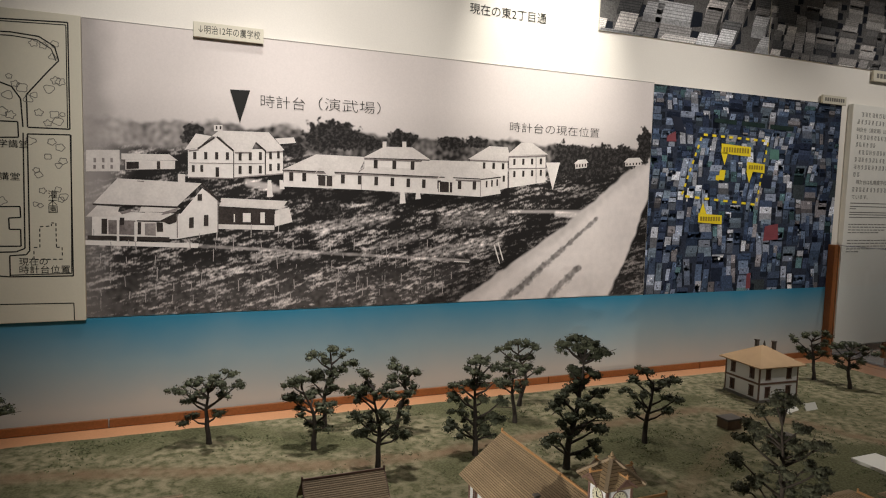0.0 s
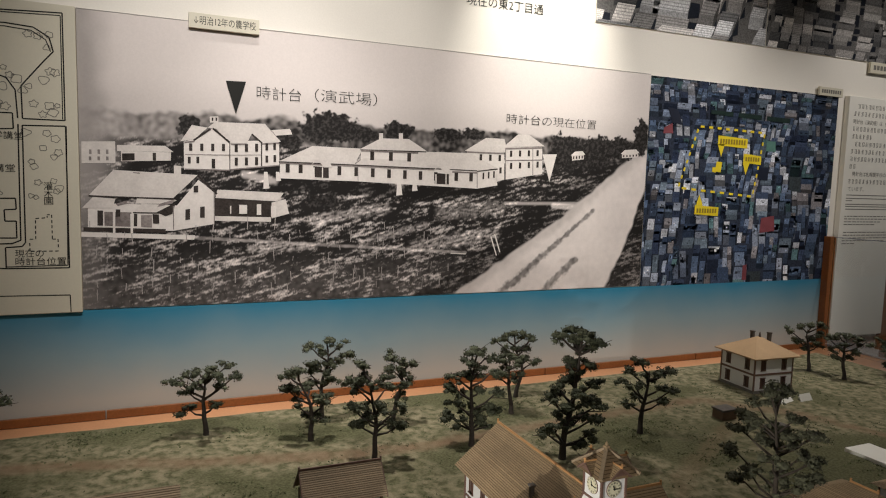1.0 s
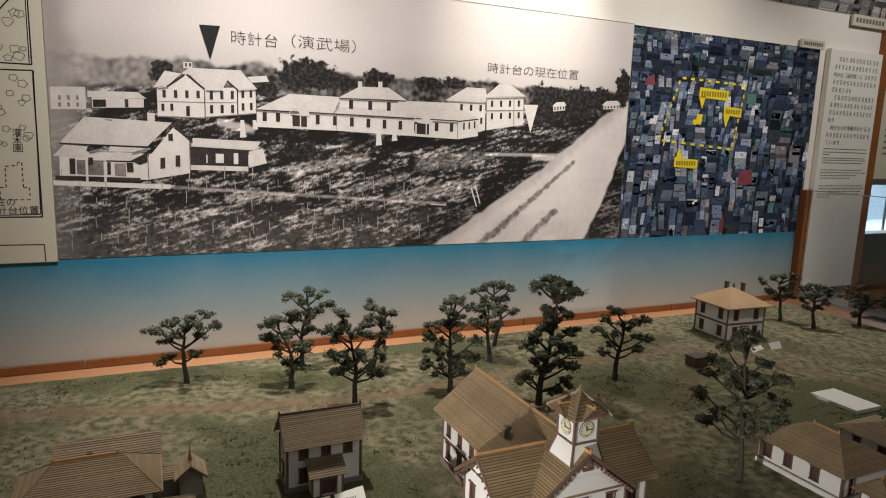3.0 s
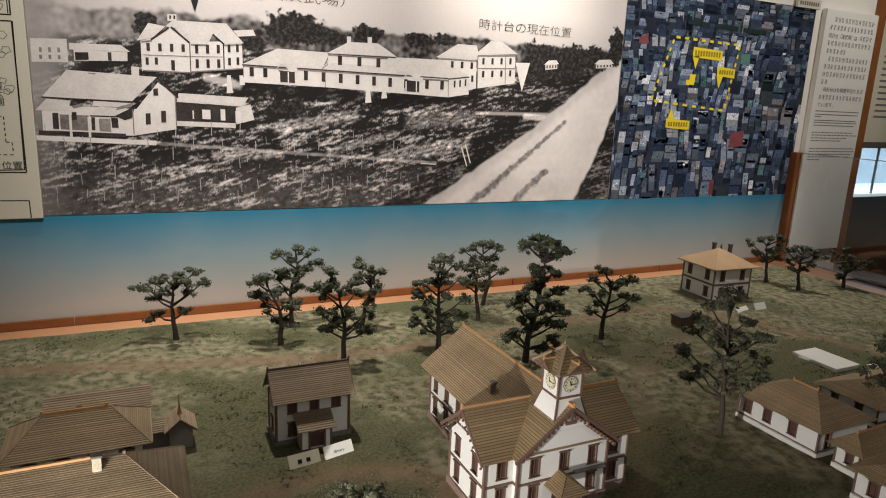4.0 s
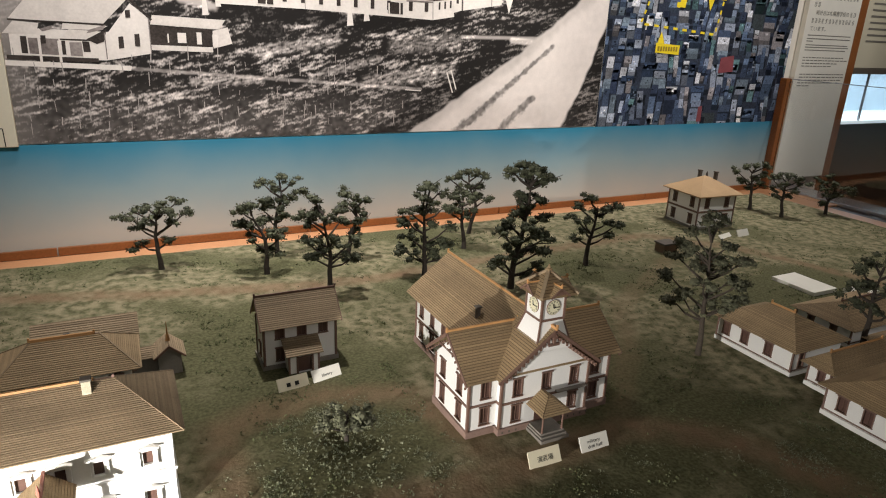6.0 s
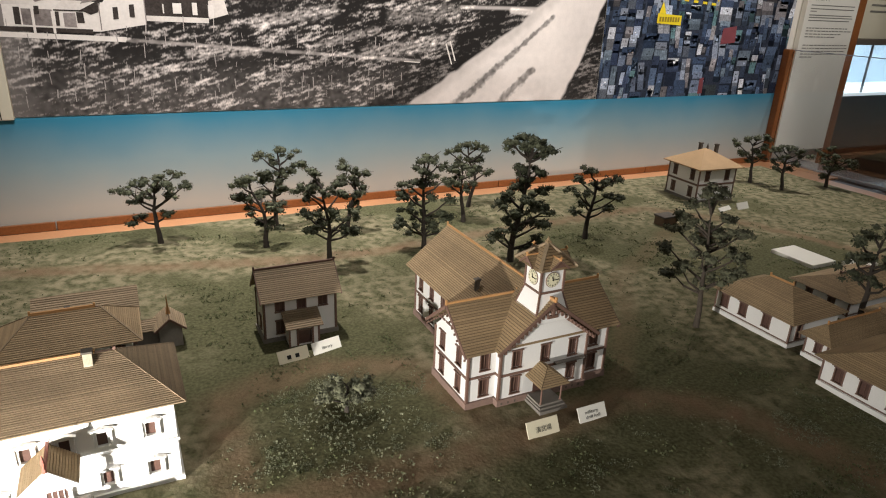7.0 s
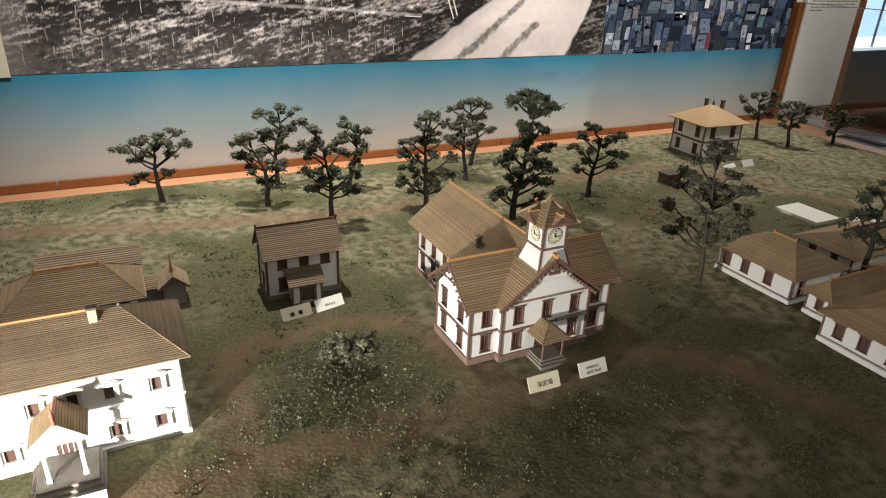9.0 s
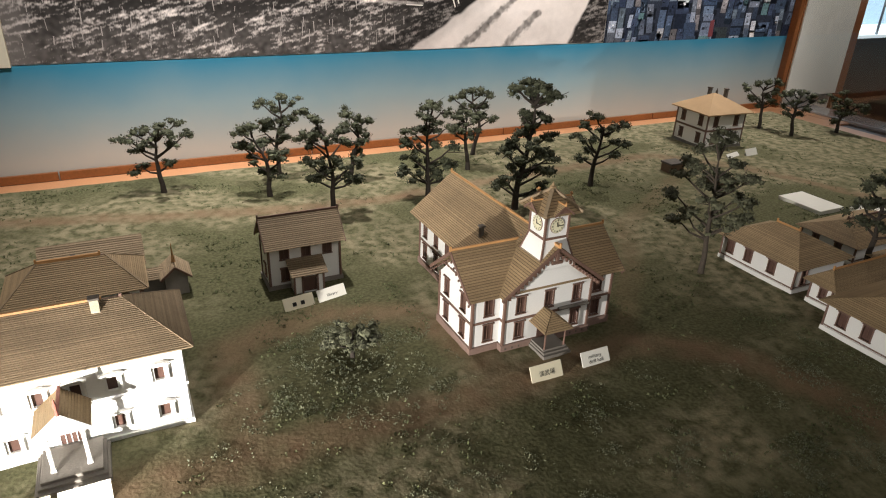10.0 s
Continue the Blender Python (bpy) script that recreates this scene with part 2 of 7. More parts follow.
slab("floor", -3.2, -3.0, -0.9, 6.0, 4.4, -0.8, M_FLOOR, "dark carpeted museum floor", "floor")
slab("ceiling", -3.2, -3.0, 2.3, 6.0, 4.4, 2.4, M_CEIL, "dim plain painted museum ceiling", "ceiling")
slab("wall_north", -3.2, 2.404, -0.8, 2.868, 2.434, 2.3, M_WALL, "cream painted display wall behind the model table", "wall")
slab("wall_far", -3.2, 4.2, -0.8, 6.0, 4.3, 2.3, M_ROOM, "dark wall of the room beyond", "wall")
slab("wall_south", -3.2, -3.0, -0.8, 6.0, -2.9, 2.3, M_ROOM, "plain dim wall behind the visitor side", "wall")
slab("wall_west", -3.3, -3.0, -0.8, -3.2, 4.4, 2.3, M_ROOM, "plain dim side wall", "wall")
slab("wall_east", 6.0, -3.0, -0.8, 6.1, 4.4, 2.3, M_ROOM, "plain dim side wall of the far room", "wall")
slab("trim_1", 2.868, 2.385, -0.8, 2.938, 2.44, 2.3, M_WOOD, "dark red-brown wooden edge of the display wall", "trim")
slab("wall_backdrop", -2.6, 2.396, -0.06, 2.376, 2.404, 0.30, M_SKY, "painted blue to beige sky backdrop behind the model", "backdrop")

# table that carries the model: case body, shelf ledge, baseboard
bm = bmesh.new()
box(bm, -2.6, 0.12, -0.8, 2.62, 2.40, -0.068)
table = tagged(part("table", bm, M_DARKWOOD), "dark wooden table base carrying the landscape model", "table", kind="structure")
bm = bmesh.new()
box(bm, -2.6, 2.0, -0.068, 2.62, 2.384, -0.06, 0.002)
box(bm, 1.9, 0.12, -0.068, 2.36, 1.998, -0.06, 0.002)
tagged(part("ledge", bm, M_ORANGE), "orange-brown varnished wooden ledge round the model", "ledge", kind="structure")
for i in range(6):
    bm = bmesh.new()
    box(bm, -2.6 + i * 0.83, 2.384, -0.06, -2.6 + i * 0.83 + 0.826, 2.396, -0.032, 0.0015)
    tagged(part("baseboard", bm, M_WOOD), "brown varnished baseboard along the sky backdrop", "baseboard", kind="structure")
bm = bmesh.new()
box(bm, 2.376, 2.36, -0.06, 2.42, 2.40, 0.522, 0.002)
post = tagged(part("case_post", bm, M_WOOD), "brown varnished corner post holding a glass pane", "post")
screen = thing("glass_screen", "clear upright glass side screen of the model case", "glass screen")
bm = bmesh.new()
box(bm, 2.400, 0.25, -0.06, 2.408, 2.358, 0.518)
pane = part("pane", bm, M_GLASS, screen)
pane.visible_shadow = False
bm = bmesh.new()
box(bm, 2.3995, 0.25, 0.518, 2.4085, 2.358, 0.5215, 0.001)
part("polished_edge", bm, M_SILVER, screen)
bm = bmesh.new()
box(bm, 2.46, 0.12, -0.068, 2.62, 2.398, -0.05, 0.004)
tagged(part("side_ledge", bm, M_SILVER), "shiny steel ledge outside the glass case side", "ledge", kind="structure")


# ---- printed panels on the wall ----
INK = "ink"
M_PHOTO = attribute_mat("photo_print", INK, 0.5, 170.0, 0.03, 0.12)
M_CITY = attribute_mat("aerial_print", INK, 0.45, 150.0, 0.36, 0.15)


def near(x, z, a, b):
    """Distance from (x, z) to the stretch from a to b."""
    dx, dz = b[0] - a[0], b[1] - a[1]
    k = max(0.0, min(1.0, ((x - a[0]) * dx + (z - a[1]) * dz) / (dx * dx + dz * dz)))
    return math.hypot(x - a[0] - k * dx, z - a[1] - k * dz)


def line_x(z, a, b):
    return a[0] + (b[0] - a[0]) * (z - a[1]) / (b[1] - a[1])


def smooth(a, b, x):
    k = max(0.0, min(1.0, (x - a) / (b - a)))
    return k * k * (3 - 2 * k)


def nz(x, z, k, seed=0.0):
    return noise.noise((x * k, seed, z * k))


HORIZON = 0.919
ROAD_L0, ROAD_L1, ROAD_L2 = (0.274, 0.294), (0.775, 0.610), (1.176, 0.916)
ROAD_R0, ROAD_R1, ROAD_R2 = (1.002, 0.290), (1.100, 0.473), (1.205, 0.754)
RUT_A0, RUT_A1 = (0.493, 0.295), (0.931, 0.638)
RUT_B0, RUT_B1 = (0.694, 0.297), (0.847, 0.427)
DRIVE_0, DRIVE_1 = (0.731, 0.657), (0.872, 0.649)
GARDEN_0, GARDEN_1 = (0.233, 0.624), (0.479, 0.644)
YARD_0, YARD_1 = (-0.506, 0.747), (-0.407, 0.727)
WOOD_X = (0.649, 0.946)[0]
WALK_0, WALK_1, WALK_2 = (-0.987, 0.545), (-0.669, 0.531), (0.335, 0.466)
LANE_0, LANE_1 = (0.504, 0.663), (0.857, 0.668)
PATCH_0, PATCH_1 = (-0.486, 0.491), (-0.271, 0.499)
BED_0, BED_1 = (-0.272, 0.590), (0.003, 0.638)
BED_2, BED_3 = (-0.082, 0.512), (0.164, 0.575)
BED_4, BED_5 = (0.119, 0.488), (0.458, 0.542)
HEDGE_0, HEDGE_1, HEDGE_2 = (-0.392, 0.716), (0.160, 0.700), (0.476, 0.723)


WOODS = ((-0.215, 0.921, 0.21, 0.11), (0.045, 0.929, 0.12, 0.06), (-0.089, 0.905, 0.12, 0.05), (-0.677, 0.895, 0.08, 0.08), (0.745, 0.875, 0.08, 0.15), (0.800, 0.905, 0.12, 0.09),
         (0.936, 0.885, 0.17, 0.13), (0.247, 0.923, 0.13, 0.05), (0.350, 0.930, 0.10, 0.04), (-0.354, 0.866, 0.08, 0.06), (1.165, 0.955, 0.08, 0.16), (1.055, 0.905, 0.16, 0.10), (0.861, 0.850, 0.22, 0.08), (-0.268, 0.660, 0.06, 0.05), (-0.215, 0.662, 0.06, 0.055))


def photo_ink(x, z):
    """Tone of the old panorama print at a place on it."""
    sky = 0.64 + 0.02 * nz(x, z, 1.5) - 0.10 * smooth(HORIZON + 0.16, HORIZON, z)
    # hazy wood along the horizon
    top = HORIZON + 0.012 + 0.03 * max(0.0, nz(x, 0, 9.0, 3.0) + 0.25) + 0.012 * nz(x, z, 40.0)
    wood = 0.10 + 0.16 * nz(x, z, 55.0) + 0.12 * nz(x, z, 14.0, 2.0) + 0.22 * smooth(-0.4, -1.0, x) - 0.07 * smooth(WOOD_X, WOOD_X + 0.1, x)
    if z > top + 0.01:
        v = sky
    else:
        k = smooth(top + 0.01, top - 0.008, z)
        v = sky * (1 - k) + max(0.02, wood) * k
    low = HORIZON - 0.055 + 0.01 * nz(x, z, 18.0)
    if z < low:
        u, w = x * 0.97 + z * 0.25, z * 0.97 - x * 0.25
        f = 0.85 * nz(u * 0.30, w * 1.5, 52.0, 15.0) + 0.45 * nz(x, z * 1.8, 40.0, 5.0) + 0.55 * nz(u * 0.6, w * 1.2, 115.0, 6.0) + 0.5 * nz(x * 1.2, z * 0.7, 210.0, 16.0) + 0.65 * nz(u, w * 2.6, 7.0, 7.0)
        field = 0.018 + 0.68 * smooth(-0.04, 1.2, f) + 0.055 * smooth(0.52, 0.33, z) * (1 + nz(x, z, 60.0, 21.0))
        if z < ROAD_L2[1]:
            # rank dark growth along the road's ditch
            ditch = (line_x(z, ROAD_L0, ROAD_L1) if z < ROAD_L1[1] else line_x(z, ROAD_L1, ROAD_L2)) - x
            field *= 1 - 0.62 * smooth(0.24, 0.10, ditch + 0.04 * nz(x, z, 16.0, 31.0))
        # planted rows
        w0 = w
        for a, b, w, g in ((BED_0, BED_1, 0.022, 0.34), (BED_2, BED_3, 0.016, 0.30), (BED_4, BED_5, 0.03, 0.36), (GARDEN_0, GARDEN_1, 0.034, 0.22), (PATCH_0, PATCH_1, 0.016, 0.42)):
            d = near(x, z, a, b) / w + 0.5 * nz(x, z, 50.0, 8.0)
            field += g * smooth(1.2, 0.3, d) * max(0.0, 0.55 + 0.9 * nz(u * 0.6, w0 * 1.6, 80.0, 9.0) + 0.5 * nz(x, z * 0.6, 170.0, 10.0))
        d = min(near(x, z, HEDGE_0, HEDGE_1), near(x, z, HEDGE_1, HEDGE_2))
        field *= 1 - 0.8 * smooth(0.03, 0.016, d)
        d = min(near(x, z, WALK_0, WALK_1), near(x, z, WALK_1, WALK_2)) + 0.003 * nz(x, z, 60.0)
        field += 0.34 * smooth(0.008, 0.002, d) * (0.75 + 0.6 * nz(x, z, 35.0))
        field += 0.32 * smooth(0.010, 0.002, near(x, z, LANE_0, LANE_1))
        field += 0.45 * smooth(0.016, 0.006, near(x, z, DRIVE_0, DRIVE_1)) + 0.40 * smooth(0.018, 0.006, near(x, z, YARD_0, YARD_1) + 0.004 * nz(x, z, 60.0))
        k = smooth(low, low - 0.03, z)
        v = v * (1 - k) + field * k
    if z < ROAD_L2[1]:
        left = line_x(z, ROAD_L0, ROAD_L1) if z < ROAD_L1[1] else line_x(z, ROAD_L1, ROAD_L2)
        right = line_x(z, ROAD_R0, ROAD_R1) if z < ROAD_R1[1] else line_x(z, ROAD_R1, ROAD_R2)
        e = 0.012 * nz(x, z, 20.0)
        k = smooth(left - 0.01, left + 0.012, x + e) * smooth(right + 0.008, right - 0.008, x + e)
        road = 0.66 + 0.07 * nz(x, z, 7.0) + 0.04 * nz(x, z, 40.0) - 0.16 * smooth(0.10, 0.02, x - left + 0.02 * nz(x, z, 30.0, 4.0))
        for a, b, w in ((RUT_A0, RUT_A1, 0.022), (RUT_B0, RUT_B1, 0.022)):
            thin = 0.55 + 0.6 * smooth(a[1] + 0.3, a[1], z)
            road -= 0.50 * smooth(1.0, 0.25, near(x, z, a, b) / (w * thin) + 0.5 * nz(x, z, 34.0) + 0.3 * nz(x, z, 90.0)) * (0.85 + 0.3 * nz(x, z, 60.0, 3.0))
        v = v * (1 - k) + max(0.05, road) * k
    # dark trees with ragged crowns
    for cx, cz, w, h in WOODS:
        if abs(x - cx) < w * 0.8 and abs(z - cz) < h * 0.8:
            d = math.hypot((x - cx) / (w / 2), (z - cz) / (h / 2)) + 0.42 * nz(x, z, 34.0, 11.0) + 0.26 * nz(x, z, 95.0, 12.0)
            k = smooth(1.08, 0.90, d)
            v = v * (1 - k) + max(0.012, 0.024 + 0.05 * nz(x, z, 75.0, 13.0) + 0.04 * nz(x, z, 170.0, 14.0)) * k
    # faded borders
    fade = smooth(-0.86, -1.0, x + 0.05 * nz(x, z, 8.0)) * smooth(0.42, 0.75, z)
    v = v * (1 - fade * 0.75) + 0.5 * fade * 0.75
    worn = smooth(-0.90, -0.985, x + 0.03 * nz(x, z, 14.0, 9.0)) * 0.5
    v = v * (1 - worn) + 0.20 * worn
    return max(0.015, v)


def print_sheet(name, x0, x1, z0, z1, y, nx, nzz, tone, material, parent, label):
    """A flat print as a fine sheet whose ink is worked out place by place."""
    xs, zs = np.linspace(x0, x1, nx), np.linspace(z0, z1, nzz)
    verts = [(x, y, z) for z in zs for x in xs]
    faces = [(j * nx + i, j * nx + i + 1, (j + 1) * nx + i + 1, (j + 1) * nx + i) for j in range(nzz - 1) for i in range(nx - 1)]
    me = bpy.data.meshes.new(name)
    me.from_pydata(verts, [], faces)
    ink = np.array([tone(v[0], v[2]) for v in verts])
    rgba = np.ones((len(verts), 4), dtype=np.float32)
    rgba[:, 0], rgba[:, 1], rgba[:, 2] = ink * 1.06, ink * 0.965, ink * 0.905
    me.color_attributes.new(INK, "FLOAT_COLOR", "POINT").data.foreach_set("color", rgba.ravel())
    me.materials.append(material)
    ob = new(name, me)
    ob.parent = parent
    tagged(ob, label)
    return ob


PX0, PX1, PZ0, PZ1 = -1.0, 1.2, 0.304, 1.234
photo = thing("photo_panel", "sepia panorama photo of white wooden school buildings on the wall", "photo panel")
bm = bmesh.new()
box(bm, PX0 + 0.001, 2.3975, PZ0 + 0.001, PX1 - 0.001, 2.404, PZ1 - 0.001)
part("board", bm, M_PANEL_EDGE, photo)
print_sheet("print", PX0, PX1, PZ0, PZ1, 2.397, 860, 364, photo_ink, M_PHOTO, photo, "sepia printed fields, road and hazy trees")


bm = bmesh.new()
box(bm, PX0, 2.3955, PZ1 + 0.0005, PX1, 2.404, PZ1 + 0.0022)
part("seam", bm, mat("print_seam", (0.40, 0.37, 0.33), 0.5, 0.15, 12.0, 200, 0.0), photo)


def pic(name, material, layer, *shapes):
    """Flat printed shapes, each given by its corners (x, z), on one layer of the photo; many small stakes stay together."""
    y = 2.3966 - 0.0004 * layer
    many = len(shapes) > 60
    bm = bmesh.new()
    for i, s in enumerate(shapes):
        face(bm, *[(p[0], y - 0.00002 * (i % 15), p[1]) for p in s])
        if not many:
            flat_part(name, bm, material, photo)
            bm = bmesh.new()
    if many:
        tagged(flat_part(name, bm, material, photo), kind="stuff")


def grow(a, b, w):
    """A thin bar from a to b."""
    d = Vector((b[0] - a[0], b[1] - a[1])).normalized()
    n = Vector((-d.y, d.x)) * (w / 2)
    return ((a[0] - n.x, a[1] - n.y), (b[0] - n.x, b[1] - n.y), (b[0] + n.x, b[1] + n.y), (a[0] + n.x, a[1] + n.y))


def lerp2(a, b, k):
    return (a[0] + (b[0] - a[0]) * k, a[1] + (b[1] - a[1]) * k)


def openings(a, b, count, w, h, gap=0.5):
    """A row of small upright windows between a and b."""
    out = []
    for i in range(count):
        c = lerp2(a, b, (i + gap) / (count - 1 + 2 * gap) if count > 1 else 0.5)
        out.append(((c[0] - w / 2, c[1] - h / 2), (c[0] + w / 2, c[1] - h / 2), (c[0] + w / 2, c[1] + h / 2), (c[0] - w / 2, c[1] + h / 2)))
    return out


# far pale house and low shed at the faded side
pic("pictured_house", M_PROOF, 1, ((-0.994, 0.833), (-0.900, 0.838), (-0.900, 0.770), (-0.995, 0.766)))
pic("pictured_window", M_PGREY, 2, *openings((-0.982, 0.802), (-0.911, 0.805), 3, 0.007, 0.014), *openings((-0.983, 0.781), (-0.911, 0.784), 3, 0.007, 0.012))
pic("pictured_house", M_PROOF, 1, ((-0.884, 0.808), (-0.737, 0.811), (-0.738, 0.784), (-0.884, 0.776)), ((-0.895, 0.827), (-0.754, 0.831), (-0.729, 0.812), (-0.895, 0.808)))
pic("pictured_window", M_PDARK, 2, ((-0.881, 0.801), (-0.845, 0.803), (-0.845, 0.781), (-0.881, 0.778)), ((-0.792, 0.807), (-0.782, 0.807), (-0.782, 0.782), (-0.792, 0.782)))
# clock building
pic("pictured_house", M_PWHITE, 1, ((-0.698, 0.756), (-0.698, 0.848), (-0.665, 0.857), (-0.606, 0.898), (-0.556, 0.856), (-0.556, 0.759)), ((-0.556, 0.759), (-0.556, 0.856), (-0.391, 0.868), (-0.390, 0.782)))
pic("pictured_roof", M_PROOF, 2, ((-0.708, 0.848), (-0.673, 0.903), (-0.624, 0.897), (-0.665, 0.857)), ((-0.624, 0.897), (-0.601, 0.917), (-0.439, 0.921), (-0.385, 0.863), (-0.450, 0.857), (-0.482, 0.886), (-0.499, 0.851), (-0.554, 0.850), (-0.597, 0.895)))
pic("pictured_roof_edge", M_PDARK, 3, grow((-0.668, 0.853), (-0.615, 0.893), 0.006), grow((-0.608, 0.896), (-0.554, 0.852), 0.006), grow((-0.482, 0.884), (-0.448, 0.855), 0.005), grow((-0.554, 0.850), (-0.554, 0.761), 0.003), grow((-0.450, 0.855), (-0.450, 0.772), 0.004))
pic("pictured_window", M_PDARK, 3, *openings((-0.694, 0.830), (-0.557, 0.835), 4, 0.010, 0.024), *openings((-0.695, 0.787), (-0.642, 0.790), 2, 0.009, 0.022), ((-0.612, 0.795), (-0.601, 0.795), (-0.601, 0.763), (-0.612, 0.763)),
    *openings((-0.550, 0.833), (-0.450, 0.840), 3, 0.010, 0.027), *openings((-0.550, 0.788), (-0.450, 0.794), 3, 0.010, 0.027), *openings((-0.446, 0.842), (-0.393, 0.847), 2, 0.009, 0.024), *openings((-0.446, 0.800), (-0.392, 0.806), 2, 0.009, 0.024))
pic("pictured_belfry", M_PROOF, 3, ((-0.617, 0.914), (-0.617, 0.934), (-0.590, 0.936), (-0.590, 0.916)))
pic("pictured_window", M_PDARK, 4, ((-0.611, 0.920), (-0.611, 0.931), (-0.606, 0.931), (-0.606, 0.920)), ((-0.599, 0.921), (-0.599, 0.932), (-0.593, 0.932), (-0.594, 0.921)))
pic("pictured_house", M_PROOF, 1, ((-0.418, 0.901), (-0.354, 0.909), (-0.346, 0.890), (-0.402, 0.883)))
# foreground house with its porch
pic("pictured_house", M_PWHITE, 1, ((-0.982, 0.558), (-0.980, 0.643), (-0.721, 0.638), (-0.654, 0.724), (-0.605, 0.684), (-0.605, 0.577), (-0.734, 0.554)))
pic("pictured_roof", M_PROOF, 2, ((-0.978, 0.666), (-0.907, 0.748), (-0.656, 0.740), (-0.732, 0.662)), ((-0.998, 0.625), (-0.966, 0.661), (-0.902, 0.657), (-0.912, 0.626)), ((-0.845, 0.642), (-0.840, 0.660), (-0.721, 0.655), (-0.745, 0.643)), ((-0.852, 0.614), (-0.827, 0.642), (-0.749, 0.640), (-0.790, 0.613)))
pic("pictured_roof_edge", M_PDARK, 3, grow((-0.978, 0.665), (-0.728, 0.658), 0.004), grow((-0.656, 0.739), (-0.596, 0.678), 0.007), grow((-0.853, 0.613), (-0.746, 0.612), 0.004), grow((-0.994, 0.560), (-0.756, 0.554), 0.012), ((-0.783, 0.615), (-0.725, 0.647), (-0.735, 0.610), (-0.756, 0.602)))
pic("pictured_window", M_PDARK, 3, ((-0.696, 0.590), (-0.681, 0.592), (-0.681, 0.627), (-0.695, 0.625)), ((-0.650, 0.598), (-0.635, 0.598), (-0.635, 0.636), (-0.649, 0.634)), ((-0.669, 0.682), (-0.655, 0.682), (-0.655, 0.705), (-0.669, 0.703)), ((-0.794, 0.578), (-0.775, 0.578), (-0.776, 0.608), (-0.795, 0.609)),
    ((-0.955, 0.569), (-0.939, 0.569), (-0.938, 0.619), (-0.954, 0.619)), ((-0.903, 0.599), (-0.890, 0.600), (-0.889, 0.623), (-0.902, 0.623)), ((-0.851, 0.569), (-0.841, 0.569), (-0.840, 0.609), (-0.850, 0.609)))
pic("pictured_post", M_PWHITE, 4, grow((-0.908, 0.547), (-0.907, 0.630), 0.007), grow((-0.857, 0.547), (-0.857, 0.609), 0.007), grow((-0.832, 0.565), (-0.832, 0.609), 0.005), grow((-0.955, 0.569), (-0.857, 0.565), 0.004))
pic("pictured_chimney", M_PROOF, 3, ((-0.729, 0.729), (-0.729, 0.769), (-0.707, 0.768), (-0.707, 0.726)))
pic("pictured_path", M_PWHITE, 1, ((-1.002, 0.551), (-0.666, 0.539), (-0.669, 0.524), (-1.002, 0.536)))
# low shed
pic("pictured_house", M_PDARK, 1, ((-0.603, 0.592), (-0.603, 0.665), (-0.416, 0.656), (-0.416, 0.601)))
pic("pictured_house", M_PROOF, 1, ((-0.416, 0.597), (-0.416, 0.652), (-0.368, 0.665), (-0.356, 0.614)), ((-0.603, 0.588), (-0.603, 0.604), (-0.418, 0.601), (-0.418, 0.585)))
pic("pictured_roof", M_PROOF, 2, ((-0.601, 0.665), (-0.594, 0.693), (-0.374, 0.687), (-0.395, 0.657)))
pic("pictured_post", M_PWHITE, 3, ((-0.466, 0.609), (-0.466, 0.646), (-0.451, 0.646), (-0.451, 0.609)), grow((-0.552, 0.612), (-0.552, 0.639), 0.004), ((-0.524, 0.612), (-0.524, 0.643), (-0.498, 0.643), (-0.498, 0.612)), ((-0.418, 0.603), (-0.418, 0.641), (-0.401, 0.641), (-0.401, 0.603)))
# long building with the two-storey middle
pic("pictured_house", M_PWHITE, 1, ((-0.388, 0.737), (-0.388, 0.794), (-0.109, 0.793), (0.453, 0.797), (0.465, 0.734), (0.376, 0.719), (-0.108, 0.734)), ((-0.098, 0.791), (-0.099, 0.851), (0.124, 0.853), (0.125, 0.794)))
pic("pictured_roof", M_PROOF, 2, ((-0.392, 0.796), (-0.275, 0.854), (-0.093, 0.853), (-0.121, 0.795)), ((-0.103, 0.851), (-0.024, 0.894), (0.086, 0.897), (0.160, 0.855)), ((-0.121, 0.795), (-0.088, 0.819), (0.129, 0.819), (0.341, 0.856), (0.463, 0.802), (0.373, 0.789)), ((0.128, 0.853), (0.341, 0.856), (0.372, 0.820), (0.088, 0.809)))
pic("pictured_roof_edge", M_PDARK, 3, grow((-0.392, 0.794), (-0.121, 0.793), 0.004), grow((-0.121, 0.793), (0.373, 0.789), 0.004), grow((-0.101, 0.849), (0.156, 0.852), 0.003), grow((0.373, 0.787), (0.463, 0.799), 0.004))
pic("pictured_window", M_PDARK, 3, *openings((-0.384, 0.773), (-0.294, 0.772), 2, 0.014, 0.030), *openings((-0.209, 0.771), (0.229, 0.761), 7, 0.014, 0.032), *openings((-0.092, 0.829), (0.124, 0.830), 3, 0.015, 0.032), *openings((0.252, 0.763), (0.379, 0.763), 2, 0.015, 0.032), *openings((0.389, 0.768), (0.459, 0.779), 3, 0.007, 0.026))
pic("pictured_porch", M_PDARK, 4, ((-0.271, 0.745), (-0.272, 0.783), (-0.217, 0.781), (-0.216, 0.743)), ((0.194, 0.734), (0.193, 0.775), (0.252, 0.772), (0.253, 0.733)))
pic("pictured_porch_roof", M_PROOF, 5, ((-0.282, 0.783), (-0.260, 0.813), (-0.217, 0.815), (-0.205, 0.781), (-0.233, 0.780), (-0.258, 0.807)), ((0.181, 0.774), (0.206, 0.807), (0.246, 0.805), (0.266, 0.773), (0.238, 0.772), (0.209, 0.801)))
